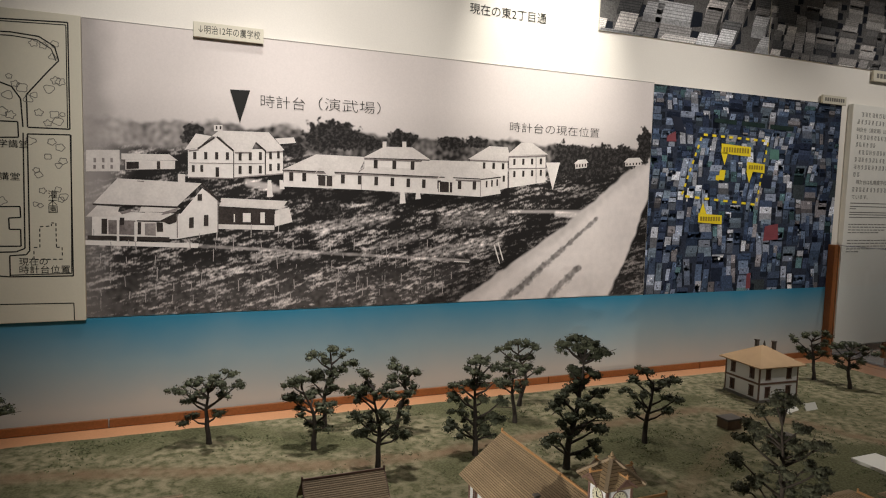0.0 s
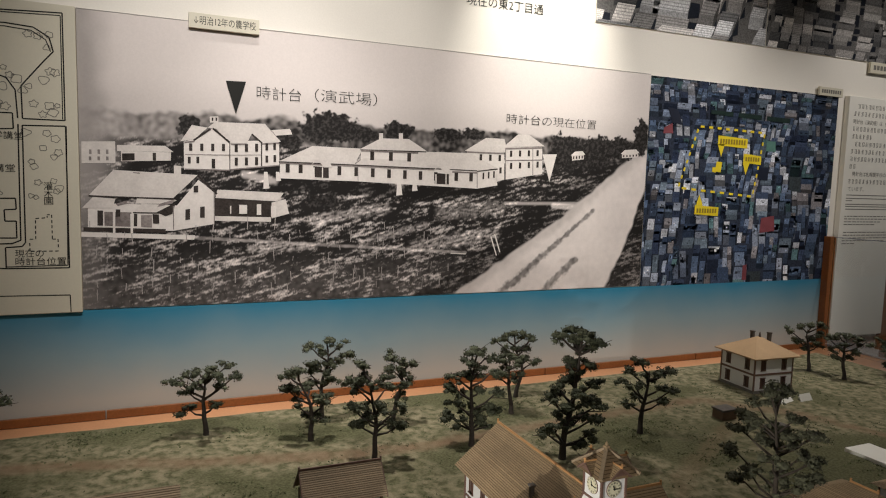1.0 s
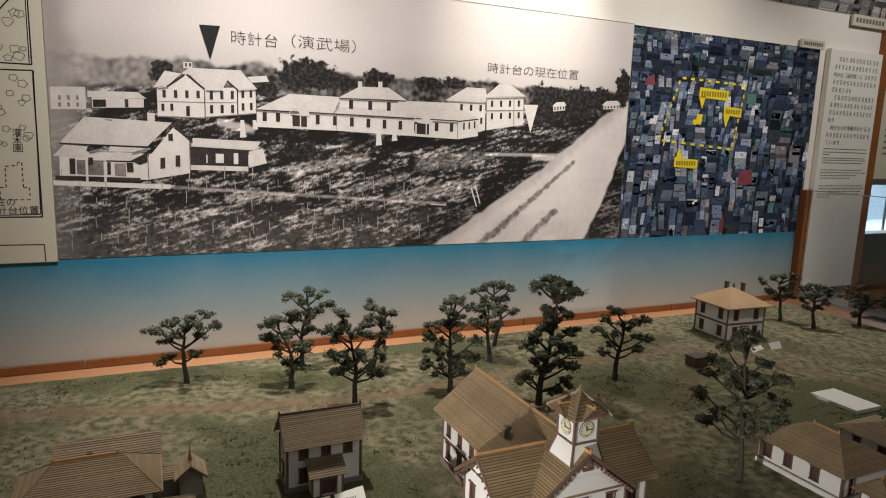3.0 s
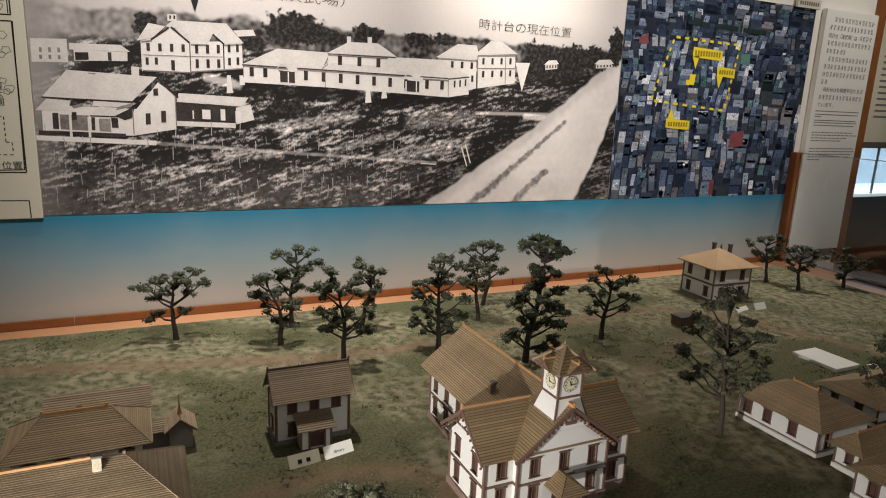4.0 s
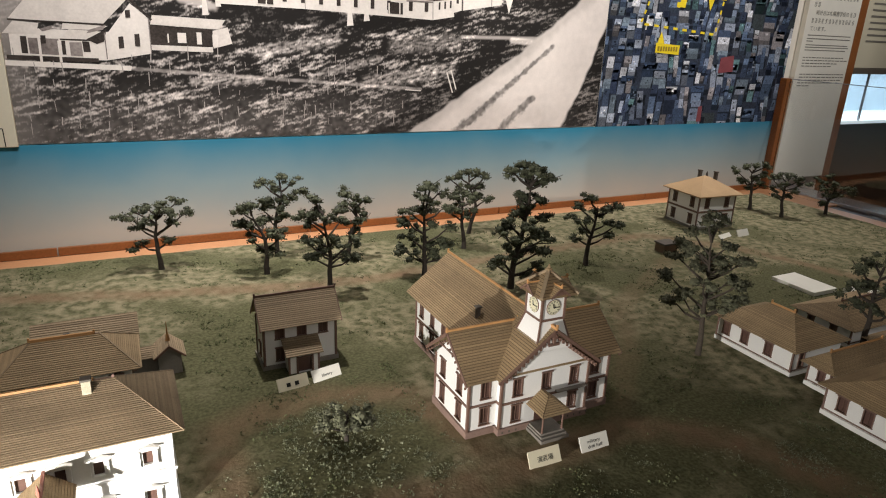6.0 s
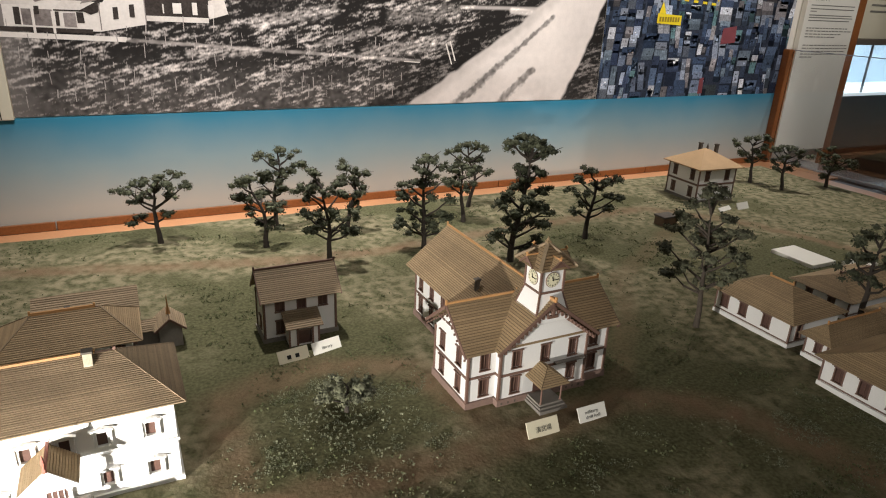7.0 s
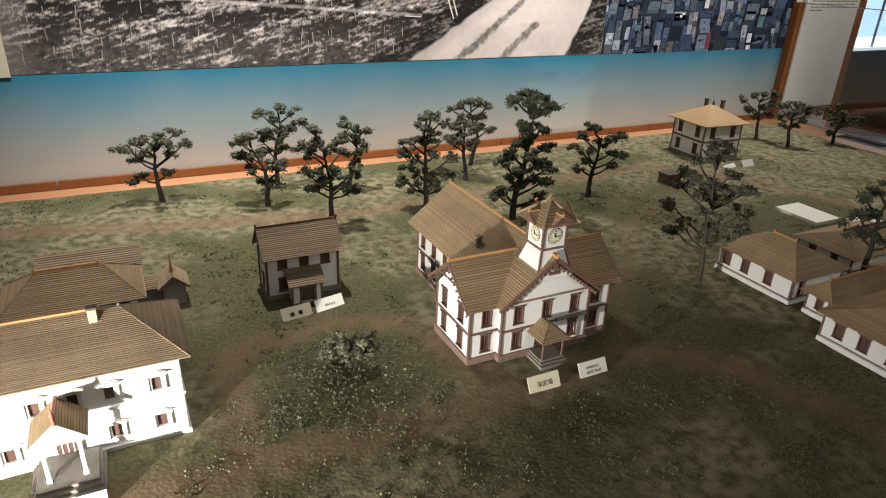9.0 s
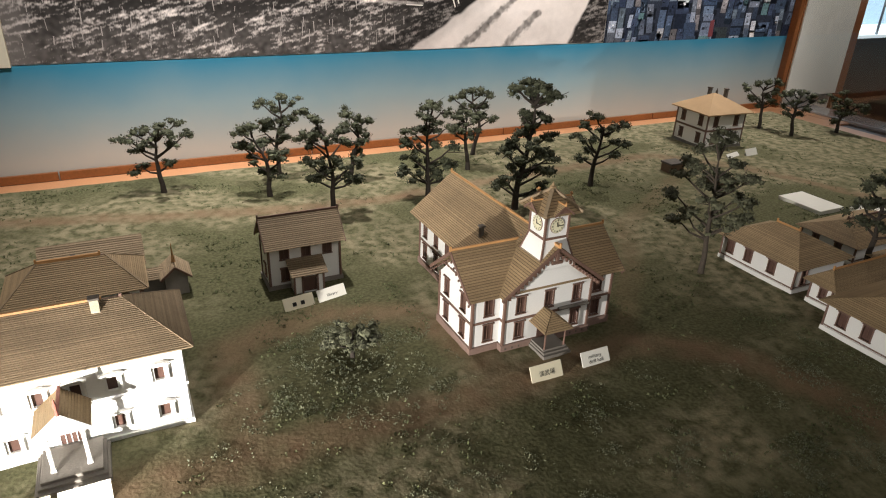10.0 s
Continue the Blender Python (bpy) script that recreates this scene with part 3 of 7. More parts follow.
pic("pictured_post", M_PWHITE, 5, grow((-0.269, 0.741), (-0.270, 0.779), 0.005), grow((-0.239, 0.742), (-0.239, 0.780), 0.004), grow((0.199, 0.734), (0.198, 0.770), 0.005), grow((0.241, 0.733), (0.240, 0.772), 0.004))
pic("pictured_chimney", M_PROOF, 3, ((0.046, 0.895), (0.045, 0.916), (0.061, 0.917), (0.062, 0.896)), ((-0.031, 0.891), (-0.031, 0.912), (-0.016, 0.913), (-0.016, 0.892)))
# two-storey houses at the road
pic("pictured_house", M_PWHITE, 1, ((0.328, 0.819), (0.326, 0.867), (0.491, 0.865), (0.495, 0.758), (0.460, 0.748), (0.453, 0.801)), ((0.500, 0.758), (0.495, 0.888), (0.665, 0.896), (0.670, 0.786)))
pic("pictured_roof", M_PROOF, 2, ((0.316, 0.864), (0.408, 0.919), (0.489, 0.919), (0.506, 0.866)), ((0.485, 0.887), (0.550, 0.940), (0.602, 0.941), (0.676, 0.899)))
pic("pictured_window", M_PDARK, 3, *openings((0.366, 0.842), (0.492, 0.843), 3, 0.011, 0.024), *openings((0.501, 0.861), (0.664, 0.871), 4, 0.010, 0.024), *openings((0.503, 0.812), (0.666, 0.825), 4, 0.010, 0.024), *openings((0.458, 0.792), (0.494, 0.796), 1, 0.01, 0.024))
pic("pictured_house", M_PROOF, 1, ((0.812, 0.846), (0.810, 0.868), (0.868, 0.875), (0.870, 0.854)), ((1.067, 0.867), (1.066, 0.884), (1.150, 0.893), (1.152, 0.874)))
pic("pictured_roof", M_PWHITE, 2, ((0.804, 0.867), (0.824, 0.884), (0.862, 0.888), (0.876, 0.874)), ((1.058, 0.884), (1.080, 0.903), (1.140, 0.908), (1.160, 0.892)))
pic("pictured_window", M_PDARK, 3, *openings((0.812, 0.858), (0.868, 0.864), 4, 0.006, 0.012), *openings((1.067, 0.875), (1.151, 0.883), 5, 0.007, 0.009))
pic("pictured_eave_shade", M_PGREY, 3, grow((-0.388, 0.790), (-0.121, 0.789), 0.006), grow((-0.121, 0.789), (0.193, 0.787), 0.006), grow((0.266, 0.781), (0.373, 0.781), 0.006), grow((-0.099, 0.845), (0.124, 0.847), 0.006), grow((0.326, 0.860), (0.491, 0.861), 0.006), grow((0.495, 0.881), (0.665, 0.892), 0.007), grow((0.497, 0.834), (0.668, 0.843), 0.004),
    grow((-0.550, 0.846), (-0.499, 0.849), 0.005), grow((-0.448, 0.852), (-0.391, 0.858), 0.006), grow((-0.696, 0.845), (-0.665, 0.850), 0.005), grow((-0.696, 0.758), (-0.556, 0.759), 0.004), grow((-0.556, 0.761), (-0.390, 0.782), 0.004), grow((-0.554, 0.810), (-0.450, 0.815), 0.002), grow((-0.694, 0.806), (-0.556, 0.810), 0.002))
pic("pictured_corner_board", M_PGREY, 4, grow((-0.605, 0.684), (-0.605, 0.577), 0.003), grow((-0.732, 0.636), (-0.732, 0.558), 0.003), grow((-0.109, 0.791), (-0.108, 0.734), 0.002), grow((0.373, 0.785), (0.375, 0.721), 0.003), grow((0.495, 0.883), (0.500, 0.758), 0.003), grow((0.620, 0.892), (0.625, 0.780), 0.003))
pic("pictured_roof_patch", M_PGREY, 3, ((-0.773, 0.643), (-0.725, 0.659), (-0.735, 0.644), (-0.781, 0.632)), ((-0.902, 0.641), (-0.869, 0.652), (-0.870, 0.641), (-0.896, 0.634)), ((-0.850, 0.743), (-0.829, 0.742), (-0.831, 0.738), (-0.850, 0.740)))
pic("pictured_porch_shade", M_PGREY, 3, ((-0.935, 0.569), (-0.935, 0.615), (-0.857, 0.614), (-0.857, 0.567)), ((-0.831, 0.567), (-0.830, 0.605), (-0.797, 0.606), (-0.797, 0.565)))
pic("pictured_gate_post", M_PWHITE, 4, ((-0.444, 0.699), (-0.442, 0.757), (-0.430, 0.758), (-0.424, 0.701)), ((-0.401, 0.727), (-0.402, 0.759), (-0.390, 0.759), (-0.384, 0.728)), ((0.040, 0.685), (0.043, 0.748), (0.056, 0.749), (0.064, 0.688)), ((0.102, 0.703), (0.106, 0.746), (0.117, 0.746), (0.125, 0.706)))
pic("pictured_stake", M_PWHITE, 4, grow((0.471, 0.453), (0.443, 0.530), 0.005), grow((0.486, 0.466), (0.460, 0.540), 0.005), grow((0.269, 0.465), (0.335, 0.461), 0.004))
# fence stakes in the field
rnd = random.Random(3)
bars = []
for row in range(7):
    z = PZ0 + 0.03 + row * 0.036
    for i in range(20 - row):
        x = -0.95 + (i + rnd.uniform(-0.3, 0.3)) * (1.30 - row * 0.01) / (20 - row)
        if rnd.random() < 0.78:
            zz = z + rnd.uniform(-0.012, 0.012)
            bars.append(grow((x, zz), (x + rnd.uniform(-0.003, 0.003), zz + rnd.uniform(0.014, 0.048)), rnd.uniform(0.0015, 0.0034)))
pic("pictured_stake", mat("print_stake_grey", (0.50, 0.46, 0.43), 0.45, 0.2, 30, 200, 0.0, second=(0.2, 0.18, 0.17)), 2, *bars)
pic("pictured_marker", M_INK, 4, ((-0.566, 1.055), (-0.501, 1.057), (-0.534, 0.947)))
pic("pictured_marker", M_PWHITE, 5, ((0.667, 0.866), (0.735, 0.869), (0.705, 0.754)))


def on_wall(x, z, y=2.3955):
    return Matrix.Translation((x, y, z)) @ pose(0, 0, 0, 90, 0, 0)


T0, T1 = (-0.471, 1.005), (-0.068, 1.016)
writing("時計台", 0.048, on_wall(T0[0], T0[1] + 0.002), M_INK, photo, 0.150, thin=0.012)
writing("（演武場）", 0.048, on_wall(T0[0] + 0.158, T0[1] + 0.008), M_INK, photo, T1[0] - T0[0] - 0.176, thin=0.012)
T0, T1 = (0.491, 0.984), (0.920, 0.985)
writing("時計台の現在位置", 0.043, on_wall(*T0), M_INK, photo, T1[0] - T0[0], thin=0.012)


# ---- caption strips ----
def caption(x0, z0, x1, z1, text, label):
    th = thing("caption_strip", label, "caption strip", "caption strips")
    bm = bmesh.new()
    box(bm, x0, 2.383, z0, x1, 2.3955, z1, 0.001)
    part("strip", bm, M_PANEL, th)
    if text:
        writing(text, (z1 - z0) * 0.62, on_wall(x0 + (x1 - x0) * 0.06, z0 + (z1 - z0) * 0.3, 2.3825), M_INK, th, (x1 - x0) * 0.88)
    else:
        bm = bmesh.new()
        for i in range(9):
            face(bm, *[(x0 + (x1 - x0) * (0.08 + 0.095 * i + u), 2.3825, z0 + (z1 - z0) * v) for u, v in ((0, 0.3), (0.07, 0.3), (0.07, 0.72), (0, 0.72))])
        tagged(flat_part("illegible_text", bm, M_INK_GREY, th), kind="stuff")
    return th


caption(*(-0.680, 1.213), *(-0.459, 1.261), "↓明治12年の農学校", "cream caption strip with black lettering on the wall")
caption(*(2.237, 1.227), *(2.406, 1.269), "", "small cream caption strip above the aerial photo")
caption(*(2.596, 1.368), *(2.870, 1.423), "", "small cream caption strip beneath the upper photo")
T0, T1 = (0.307, 1.421), (0.646, 1.466)
legend = thing("wall_lettering", "black lettering mounted on the cream wall", "lettering")
writing("現在の東2丁目通", 0.044, on_wall(*T0, 2.4025), M_INK, legend, T1[0] - T0[0])

# ---- plan panel ----
plan = thing("plan_panel", "cream panel with a black line plan of the grounds", "plan panel")
bm = bmesh.new()
box(bm, -1.75, 2.383, 0.298, -1.001, 2.403, 1.236, 0.0015)
part("board", bm, M_PANEL, plan)


def strokes(bm, pts, w, y=2.3825, closed=False):
    pts = list(pts) + ([pts[0]] if closed else [])
    for a, b in zip(pts, pts[1:]):
        face(bm, *[(p[0], y, p[1]) for p in grow(a, b, w)])


def wobble(cx, cz, r, rnd, lobes=5):
    n = 22
    ph, k = rnd.uniform(0, 6), rnd.uniform(0.12, 0.25)
    return [(cx + math.cos(i * math.tau / n) * r * (1 + k * math.sin(lobes * i * math.tau / n + ph)) * 1.15, cz + math.sin(i * math.tau / n) * r * (1 + k * math.sin(lobes * i * math.tau / n + ph))) for i in range(n)]


bm = bmesh.new()
strokes(bm, [(-1.293, 1.198), (-1.035, 1.212), (-1.035, 0.893), (-1.146, 0.892), (-1.147, 0.988), (-1.091, 1.060), (-1.061, 1.096)], 0.004)
strokes(bm, [(-1.293, 1.192), (-1.040, 1.204), (-1.041, 0.896)], 0.003)
strokes(bm, [(-1.314, 0.454), (-1.202, 0.441)], 0.004)
strokes(bm, [(-1.201, 0.441), (-1.034, 0.440), (-1.034, 0.876), (-1.147, 0.872), (-1.149, 0.520), (-1.158, 0.508), (-1.201, 0.505), (-1.201, 0.441)], 0.004)
strokes(bm, [(-1.032, 0.876), (-1.038, 0.448), (-1.201, 0.446)], 0.003)
strokes(bm, [(-1.061, 1.096), (-1.071, 1.137), (-1.111, 1.162), (-1.183, 1.167), (-1.294, 1.160)], 0.004)
strokes(bm, [(-1.068, 1.095), (-1.080, 1.129), (-1.117, 1.152), (-1.183, 1.157), (-1.294, 1.151)], 0.003)
strokes(bm, [(-1.158, 0.892), (-1.162, 0.975), (-1.184, 1.009), (-1.215, 1.020), (-1.298, 1.015)], 0.004)
strokes(bm, [(-1.158, 0.875), (-1.161, 0.527), (-1.184, 0.517), (-1.313, 0.514)], 0.004)
strokes(bm, [(-1.301, 0.905), (-1.171, 0.907), (-1.170, 0.861), (-1.303, 0.853)], 0.004)
strokes(bm, [(-1.309, 0.651), (-1.171, 0.654), (-1.170, 0.621), (-1.201, 0.619), (-1.200, 0.585), (-1.171, 0.585), (-1.171, 0.534), (-1.312, 0.534)], 0.004)
strokes(bm, [(-1.317, 0.359), (-1.034, 0.354), (-1.033, 0.300)], 0.003)
tagged(flat_part("plan_line", bm, M_INK, plan), kind="stuff")
bm = bmesh.new()
rnd = random.Random(11)
for c in ((-1.126, 1.141), (-1.100, 1.137), (-1.071, 1.144), (-1.077, 1.106), (-1.070, 1.036), (-1.058, 1.034), (-1.088, 1.010), (-1.127, 0.989), (-1.143, 0.976), (-1.116, 0.938), (-1.093, 0.908), (-1.075, 0.934), (-1.054, 0.936), (-1.066, 0.915), (-1.139, 0.852), (-1.084, 0.852), (-1.062, 0.836), (-1.095, 0.807), (-1.067, 0.781), (-1.055, 0.795), (-1.126, 0.765), (-1.120, 0.751), (-1.111, 0.703), (-1.070, 0.708), (-1.055, 0.686), (-1.062, 0.677), (-1.130, 0.662), (-1.118, 0.658), (-1.158, 1.008), (-1.175, 1.018), (-1.195, 0.984), (-1.189, 0.926), (-1.210, 0.935), (-1.190, 1.039), (-1.218, 0.670)):
    strokes(bm, wobble(*c, rnd.uniform(0.006, 0.013), rnd, rnd.choice((3, 4, 5))), 0.0022, closed=True)
tagged(flat_part("plan_shrubs", bm, M_INK_GREY, plan), kind="stuff")
bm = bmesh.new()
ring = [(-1.121, 0.593), (-1.090, 0.596), (-1.090, 0.605), (-1.078, 0.605), (-1.078, 0.530), (-1.063, 0.530), (-1.062, 0.493), (-1.138, 0.493), (-1.138, 0.530), (-1.122, 0.530)]
for a, b in zip(ring, ring[1:] + ring[:1]):
    d = math.hypot(b[0] - a[0], b[1] - a[1])
    for i in range(max(1, round(d / 0.016))):
        k = 0.016 / max(d, 0.016)
        strokes(bm, [lerp2(a, b, i * k), lerp2(a, b, min(1, i * k + k * 0.6))], 0.003)
tagged(flat_part("plan_dashes", bm, M_INK, plan), kind="stuff")
for text, at, wide in (("現在の", (-1.178, 0.477), 0.075), ("時計台位置", (-1.179, 0.452), 0.135), ("灌", (-1.098, 0.683), 0.024), ("木", (-1.098, 0.660), 0.024), ("園", (-1.099, 0.638), 0.024), ("学講堂", (-1.223, 0.831), 0.075), ("講堂", (-1.225, 0.734), 0.055)):
    writing(text, 0.026, on_wall(*at, 2.382), M_INK, plan, wide)

# ---- aerial photo ----
AX0, AX1, AZ0, AZ1 = 1.2015, 2.395, 0.30, 1.231
aerial = thing("aerial_panel", "colour aerial photo of a dense city grid on the wall", "aerial photo")
bm = bmesh.new()
box(bm, AX0, 2.3975, AZ0, AX1, 2.404, AZ1)
part("board", bm, M_PANEL_EDGE, aerial)


def city_sheet(name, x0, x1, z0, z1, y, cell, slant, palette, ground, parent, seed, fill=0.9, ribs=0, parks=0.05):
    """A printed oblique view of city blocks: every building with its roof, lit face and shaded side."""
    rnd = random.Random(seed)
    lean0 = slant
    me_v, me_f, cols = [], [], []
    depth = [y]

    def quad(pts, c, up=0.0):
        pts = [(min(max(p[0], x0), x1), min(max(p[1], z0), z1)) for p in pts]
        if max(p[0] for p in pts) - min(p[0] for p in pts) < 1e-4 or max(p[1] for p in pts) - min(p[1] for p in pts) < 1e-4:
            return
        if not ribs:
            # larger blocks towards the foot of the oblique view
            ks = [(p[1] - z0) / (z1 - z0) for p in pts]
            pts = [(p[0], z0 + (z1 - z0) * (1.42 * k - 0.42 * k * k)) for p, k in zip(pts, ks)]
        s = len(me_v)
        me_v.extend((p[0], depth[0] - up, p[1]) for p in pts)
        me_f.append(tuple(range(s, s + 4)))
        cols.append(c)

    quad([(x0, z0), (x1, z0), (x1, z1), (x0, z1)], ground)
    rows = int((z1 - z0) / cell) + 2
    for j in reversed(range(-1, rows)):
        depth[0] -= 0.00006
        for i in range(-3, int((x1 - x0) / cell) + 4):
            bx = x0 + i * cell + (j * cell) * lean0
            bz = z0 + j * cell + 0.06 * (bx - x0)
            pad = cell * 0.045
            slant = lean0 + rnd.uniform(-0.22, 0.22)
            bx, bz = bx + rnd.uniform(-0.16, 0.16) * cell, bz + rnd.uniform(-0.16, 0.16) * cell
            if rnd.random() < parks:
                g = rnd.choice(((0.02, 0.04, 0.03), (0.04, 0.05, 0.055), (0.02, 0.035, 0.05)))
                quad([(bx + pad, bz + pad), (bx + cell - pad, bz + pad), (bx + cell - pad, bz + cell - pad), (bx + pad, bz + cell - pad)], g, 0.000005)
                continue
            n = rnd.choice((1, 1, 2) if ribs else (1, 2, 2, 3))
            m = rnd.choice((3, 4) if ribs else (2, 2, 3, 3))
            w, h = (cell - 2 * pad) / n, (cell - 2 * pad) / m
            for b in reversed(range(m)):
                for a in range(n):
                    if rnd.random() > fill:
                        continue
                    wx, wz = w * rnd.uniform(0.7, 1.0), h * rnd.uniform(0.65, 1.0)
                    ox, oz = bx + pad + a * w + rnd.uniform(0, w - wx) + b * h * slant, bz + pad + b * h + rnd.uniform(0, h - wz)
                    rise = rnd.choice((0.15, 0.3, 0.4, 0.6, 0.95) if ribs else (0.3, 0.45, 0.7, 1.1)) * h
                    lean = rise * slant * 0.6 - rise * 0.1
                    c = rnd.choice(palette)
                    v = rnd.uniform(0.45, 1.2) * (1.05 - 0.35 * min(1.0, max(0.0, (oz - z0) / (z1 - z0))))
                    c = tuple(q * v for q in c)
                    shine = rnd.choice((0.25, 0.45, 0.7, 1.2))
                    # cast shade, side, front, roof
                    quad([(ox + wx, oz), (ox + wx * 1.35, oz + 0.15 * h), (ox + wx * 1.35, oz + wz), (ox + wx, oz + wz)], (0.012, 0.015, 0.022), 0.00001)
                    quad([(ox, oz), (ox + wx, oz), (ox + wx + lean, oz + rise), (ox + lean, oz + rise)], tuple(min(0.75, q * (0.6 if ribs else shine)) for q in c), 0.00002)
                    top = [(ox + lean, oz + rise), (ox + wx + lean, oz + rise), (ox + wx + lean + wz * slant, oz + wz + rise), (ox + lean + wz * slant, oz + wz + rise)]
                    quad([(ox + wx, oz), (ox + wx + wz * slant, oz + wz), top[2], top[1]], tuple(q * 0.22 for q in c), 0.00003)
                    quad(top, c, 0.00004)
                    for q in range(ribs):
                        f0 = (q + 0.3) / ribs
                        quad([(top[0][0] + (top[1][0] - top[0][0]) * p + (top[3][0] - top[0][0]) * g, top[0][1] + (top[3][1] - top[0][1]) * g) for p, g in ((0, f0), (1, f0), (1, f0 + 0.35 / ribs), (0, f0 + 0.35 / ribs))], tuple(q_ * 0.6 for q_ in c), 0.00005)
                    for _ in range(0 if ribs else rnd.choice((1, 2, 3, 4))):
                        k0, j0 = rnd.uniform(0.05, 0.7), rnd.uniform(0.05, 0.7)
                        k1, j1 = k0 + rnd.uniform(0.1, 0.3), j0 + rnd.uniform(0.1, 0.3)
                        u = [(top[0][0] + (top[1][0] - top[0][0]) * p + (top[3][0] - top[0][0]) * q, top[0][1] + (top[3][1] - top[0][1]) * q) for p, q in ((k0, j0), (k1, j0), (k1, j1), (k0, j1))]
                        g = rnd.choice((0.15, 0.4, 0.65, 1.5, 2.2))
                        quad(u, tuple(min(0.75, q * g) for q in c), 0.00005)
    me = bpy.data.meshes.new(name)
    me.from_pydata(me_v, [], me_f)
    rgba = np.ones((len(me_v), 4), dtype=np.float32)
    rgba[:, :3] = np.repeat(np.array(cols, dtype=np.float32), 4, axis=0)
    me.color_attributes.new(INK, "FLOAT_COLOR", "POINT").data.foreach_set("color", rgba.ravel())
    me.materials.append(M_CITY)
    ob = new(name, me)
    ob.parent = parent
    return ob


CITY = [(0.03, 0.04, 0.065), (0.05, 0.065, 0.10), (0.06, 0.08, 0.12), (0.22, 0.26, 0.32), (0.14, 0.18, 0.23), (0.32, 0.35, 0.39), (0.50, 0.49, 0.47), (0.70, 0.69, 0.66), (0.07, 0.10, 0.14), (0.17, 0.21, 0.23), (0.045, 0.065, 0.10), (0.11, 0.15, 0.21), (0.28, 0.25, 0.23), (0.40, 0.43, 0.46), (0.11, 0.19, 0.18), (0.09, 0.12, 0.17)]
city_sheet("print", AX0, AX1, AZ0, AZ1, 2.397, 0.094, 0.10, [(r * 0.95, g, b * 1.14) for r, g, b in CITY], (0.030, 0.038, 0.058), aerial, 5, 0.98, 0, 0.02)


def aerial_patch(name, m, *shapes):
    for i, s in enumerate(shapes):
        bm = bmesh.new()
        face(bm, *[(p[0], 2.3945 - 0.00003 * i, p[1]) for p in s])
        flat_part(name, bm, m, aerial)


M_RED = mat("red_roof_ink", (0.20, 0.055, 0.065), 0.5, 0.2, 20.0, 200, 0.0)
M_GREEN = mat("green_roof_ink", (0.09, 0.20, 0.165), 0.5, 0.2, 20.0, 200, 0.0)
M_NAVY = mat("shade_ink", (0.012, 0.016, 0.03), 0.5, 0.2, 20.0, 200, 0.0)
aerial_patch("red_roof", M_RED, ((1.912, 0.541), (1.916, 0.613), (2.003, 0.625), (2.010, 0.549)), ((1.284, 0.986), (1.286, 1.011), (1.332, 1.034), (1.339, 0.989)), ((1.817, 0.310), (1.818, 0.382), (1.843, 0.387), (1.847, 0.312)))
aerial_patch("green_roof", M_GREEN, ((1.916, 0.936), (1.918, 0.984), (1.975, 0.985), (1.980, 0.936)))
aerial_patch("dark_block", M_NAVY, ((1.301, 1.102), (1.360, 1.096), (1.391, 1.028), (1.332, 1.037)), ((1.872, 0.798), (1.874, 0.858), (1.942, 0.855), (1.940, 0.795)))
aerial_patch("park_strip", mat("park_ink", (0.018, 0.032, 0.028), 0.5, 0.3, 40, 200, 0.0, spec=0.12), ((1.554, 1.089), (1.556, 1.107), (1.692, 1.106), (1.690, 1.085)), ((1.722, 1.085), (1.724, 1.106), (1.874, 1.103), (1.872, 1.081)), ((1.905, 1.081), (1.907, 1.102), (2.064, 1.099), (2.062, 1.077)))
E0, E1, E2, E3 = (1.488, 1.029), (1.900, 1.021), (1.847, 0.716), (1.386, 0.748)
bars = []
for a, b in ((E0, E1), (E1, E2), (E2, E3), (E3, E0)):
    for i in range(8):
        bars.append(grow(lerp2(a, b, i / 8 + 0.02), lerp2(a, b, i / 8 + 0.078), 0.0105))
aerial_patch("yellow_dashes", M_YELLOW, *bars)
for x, z, w, h in ((*(1.607, 0.950), 0.185, 0.045), (*(1.773, 0.876), 0.115, 0.042), (*(1.492, 0.628), 0.145, 0.042)):
    aerial_patch("yellow_flag", M_YELLOW, ((x, z), (x + w, z - 0.008), (x + w, z + h - 0.008), (x, z + h)))
    bm = bmesh.new()
    n = round(w / 0.018)
    for i in range(n):
        u = x + 0.012 + i * (w - 0.02) / n
        face(bm, *[(u + a, 2.3938, z + b - 0.005) for a, b in ((0, 0.012), (0.011, 0.012), (0.011, h - 0.01), (0, h - 0.01))])
    tagged(flat_part("illegible_text", bm, mat("flag_ink", (0.28, 0.2, 0.02), 0.5, 0.1, 5, 200, 0.0), aerial), kind="stuff")
aerial_patch("yellow_pointer", M_YELLOW, ((1.607, 0.953), (1.649, 0.955), (1.632, 0.896)), ((1.770, 0.876), (1.814, 0.875), (1.793, 0.817)), ((1.499, 0.670), (1.540, 0.668), (1.516, 0.720)), ((1.600, 0.827), (1.606, 0.874), (1.641, 0.873), (1.635, 0.825)), ((1.583, 0.826), (1.584, 0.847), (1.609, 0.848), (1.604, 0.822)))

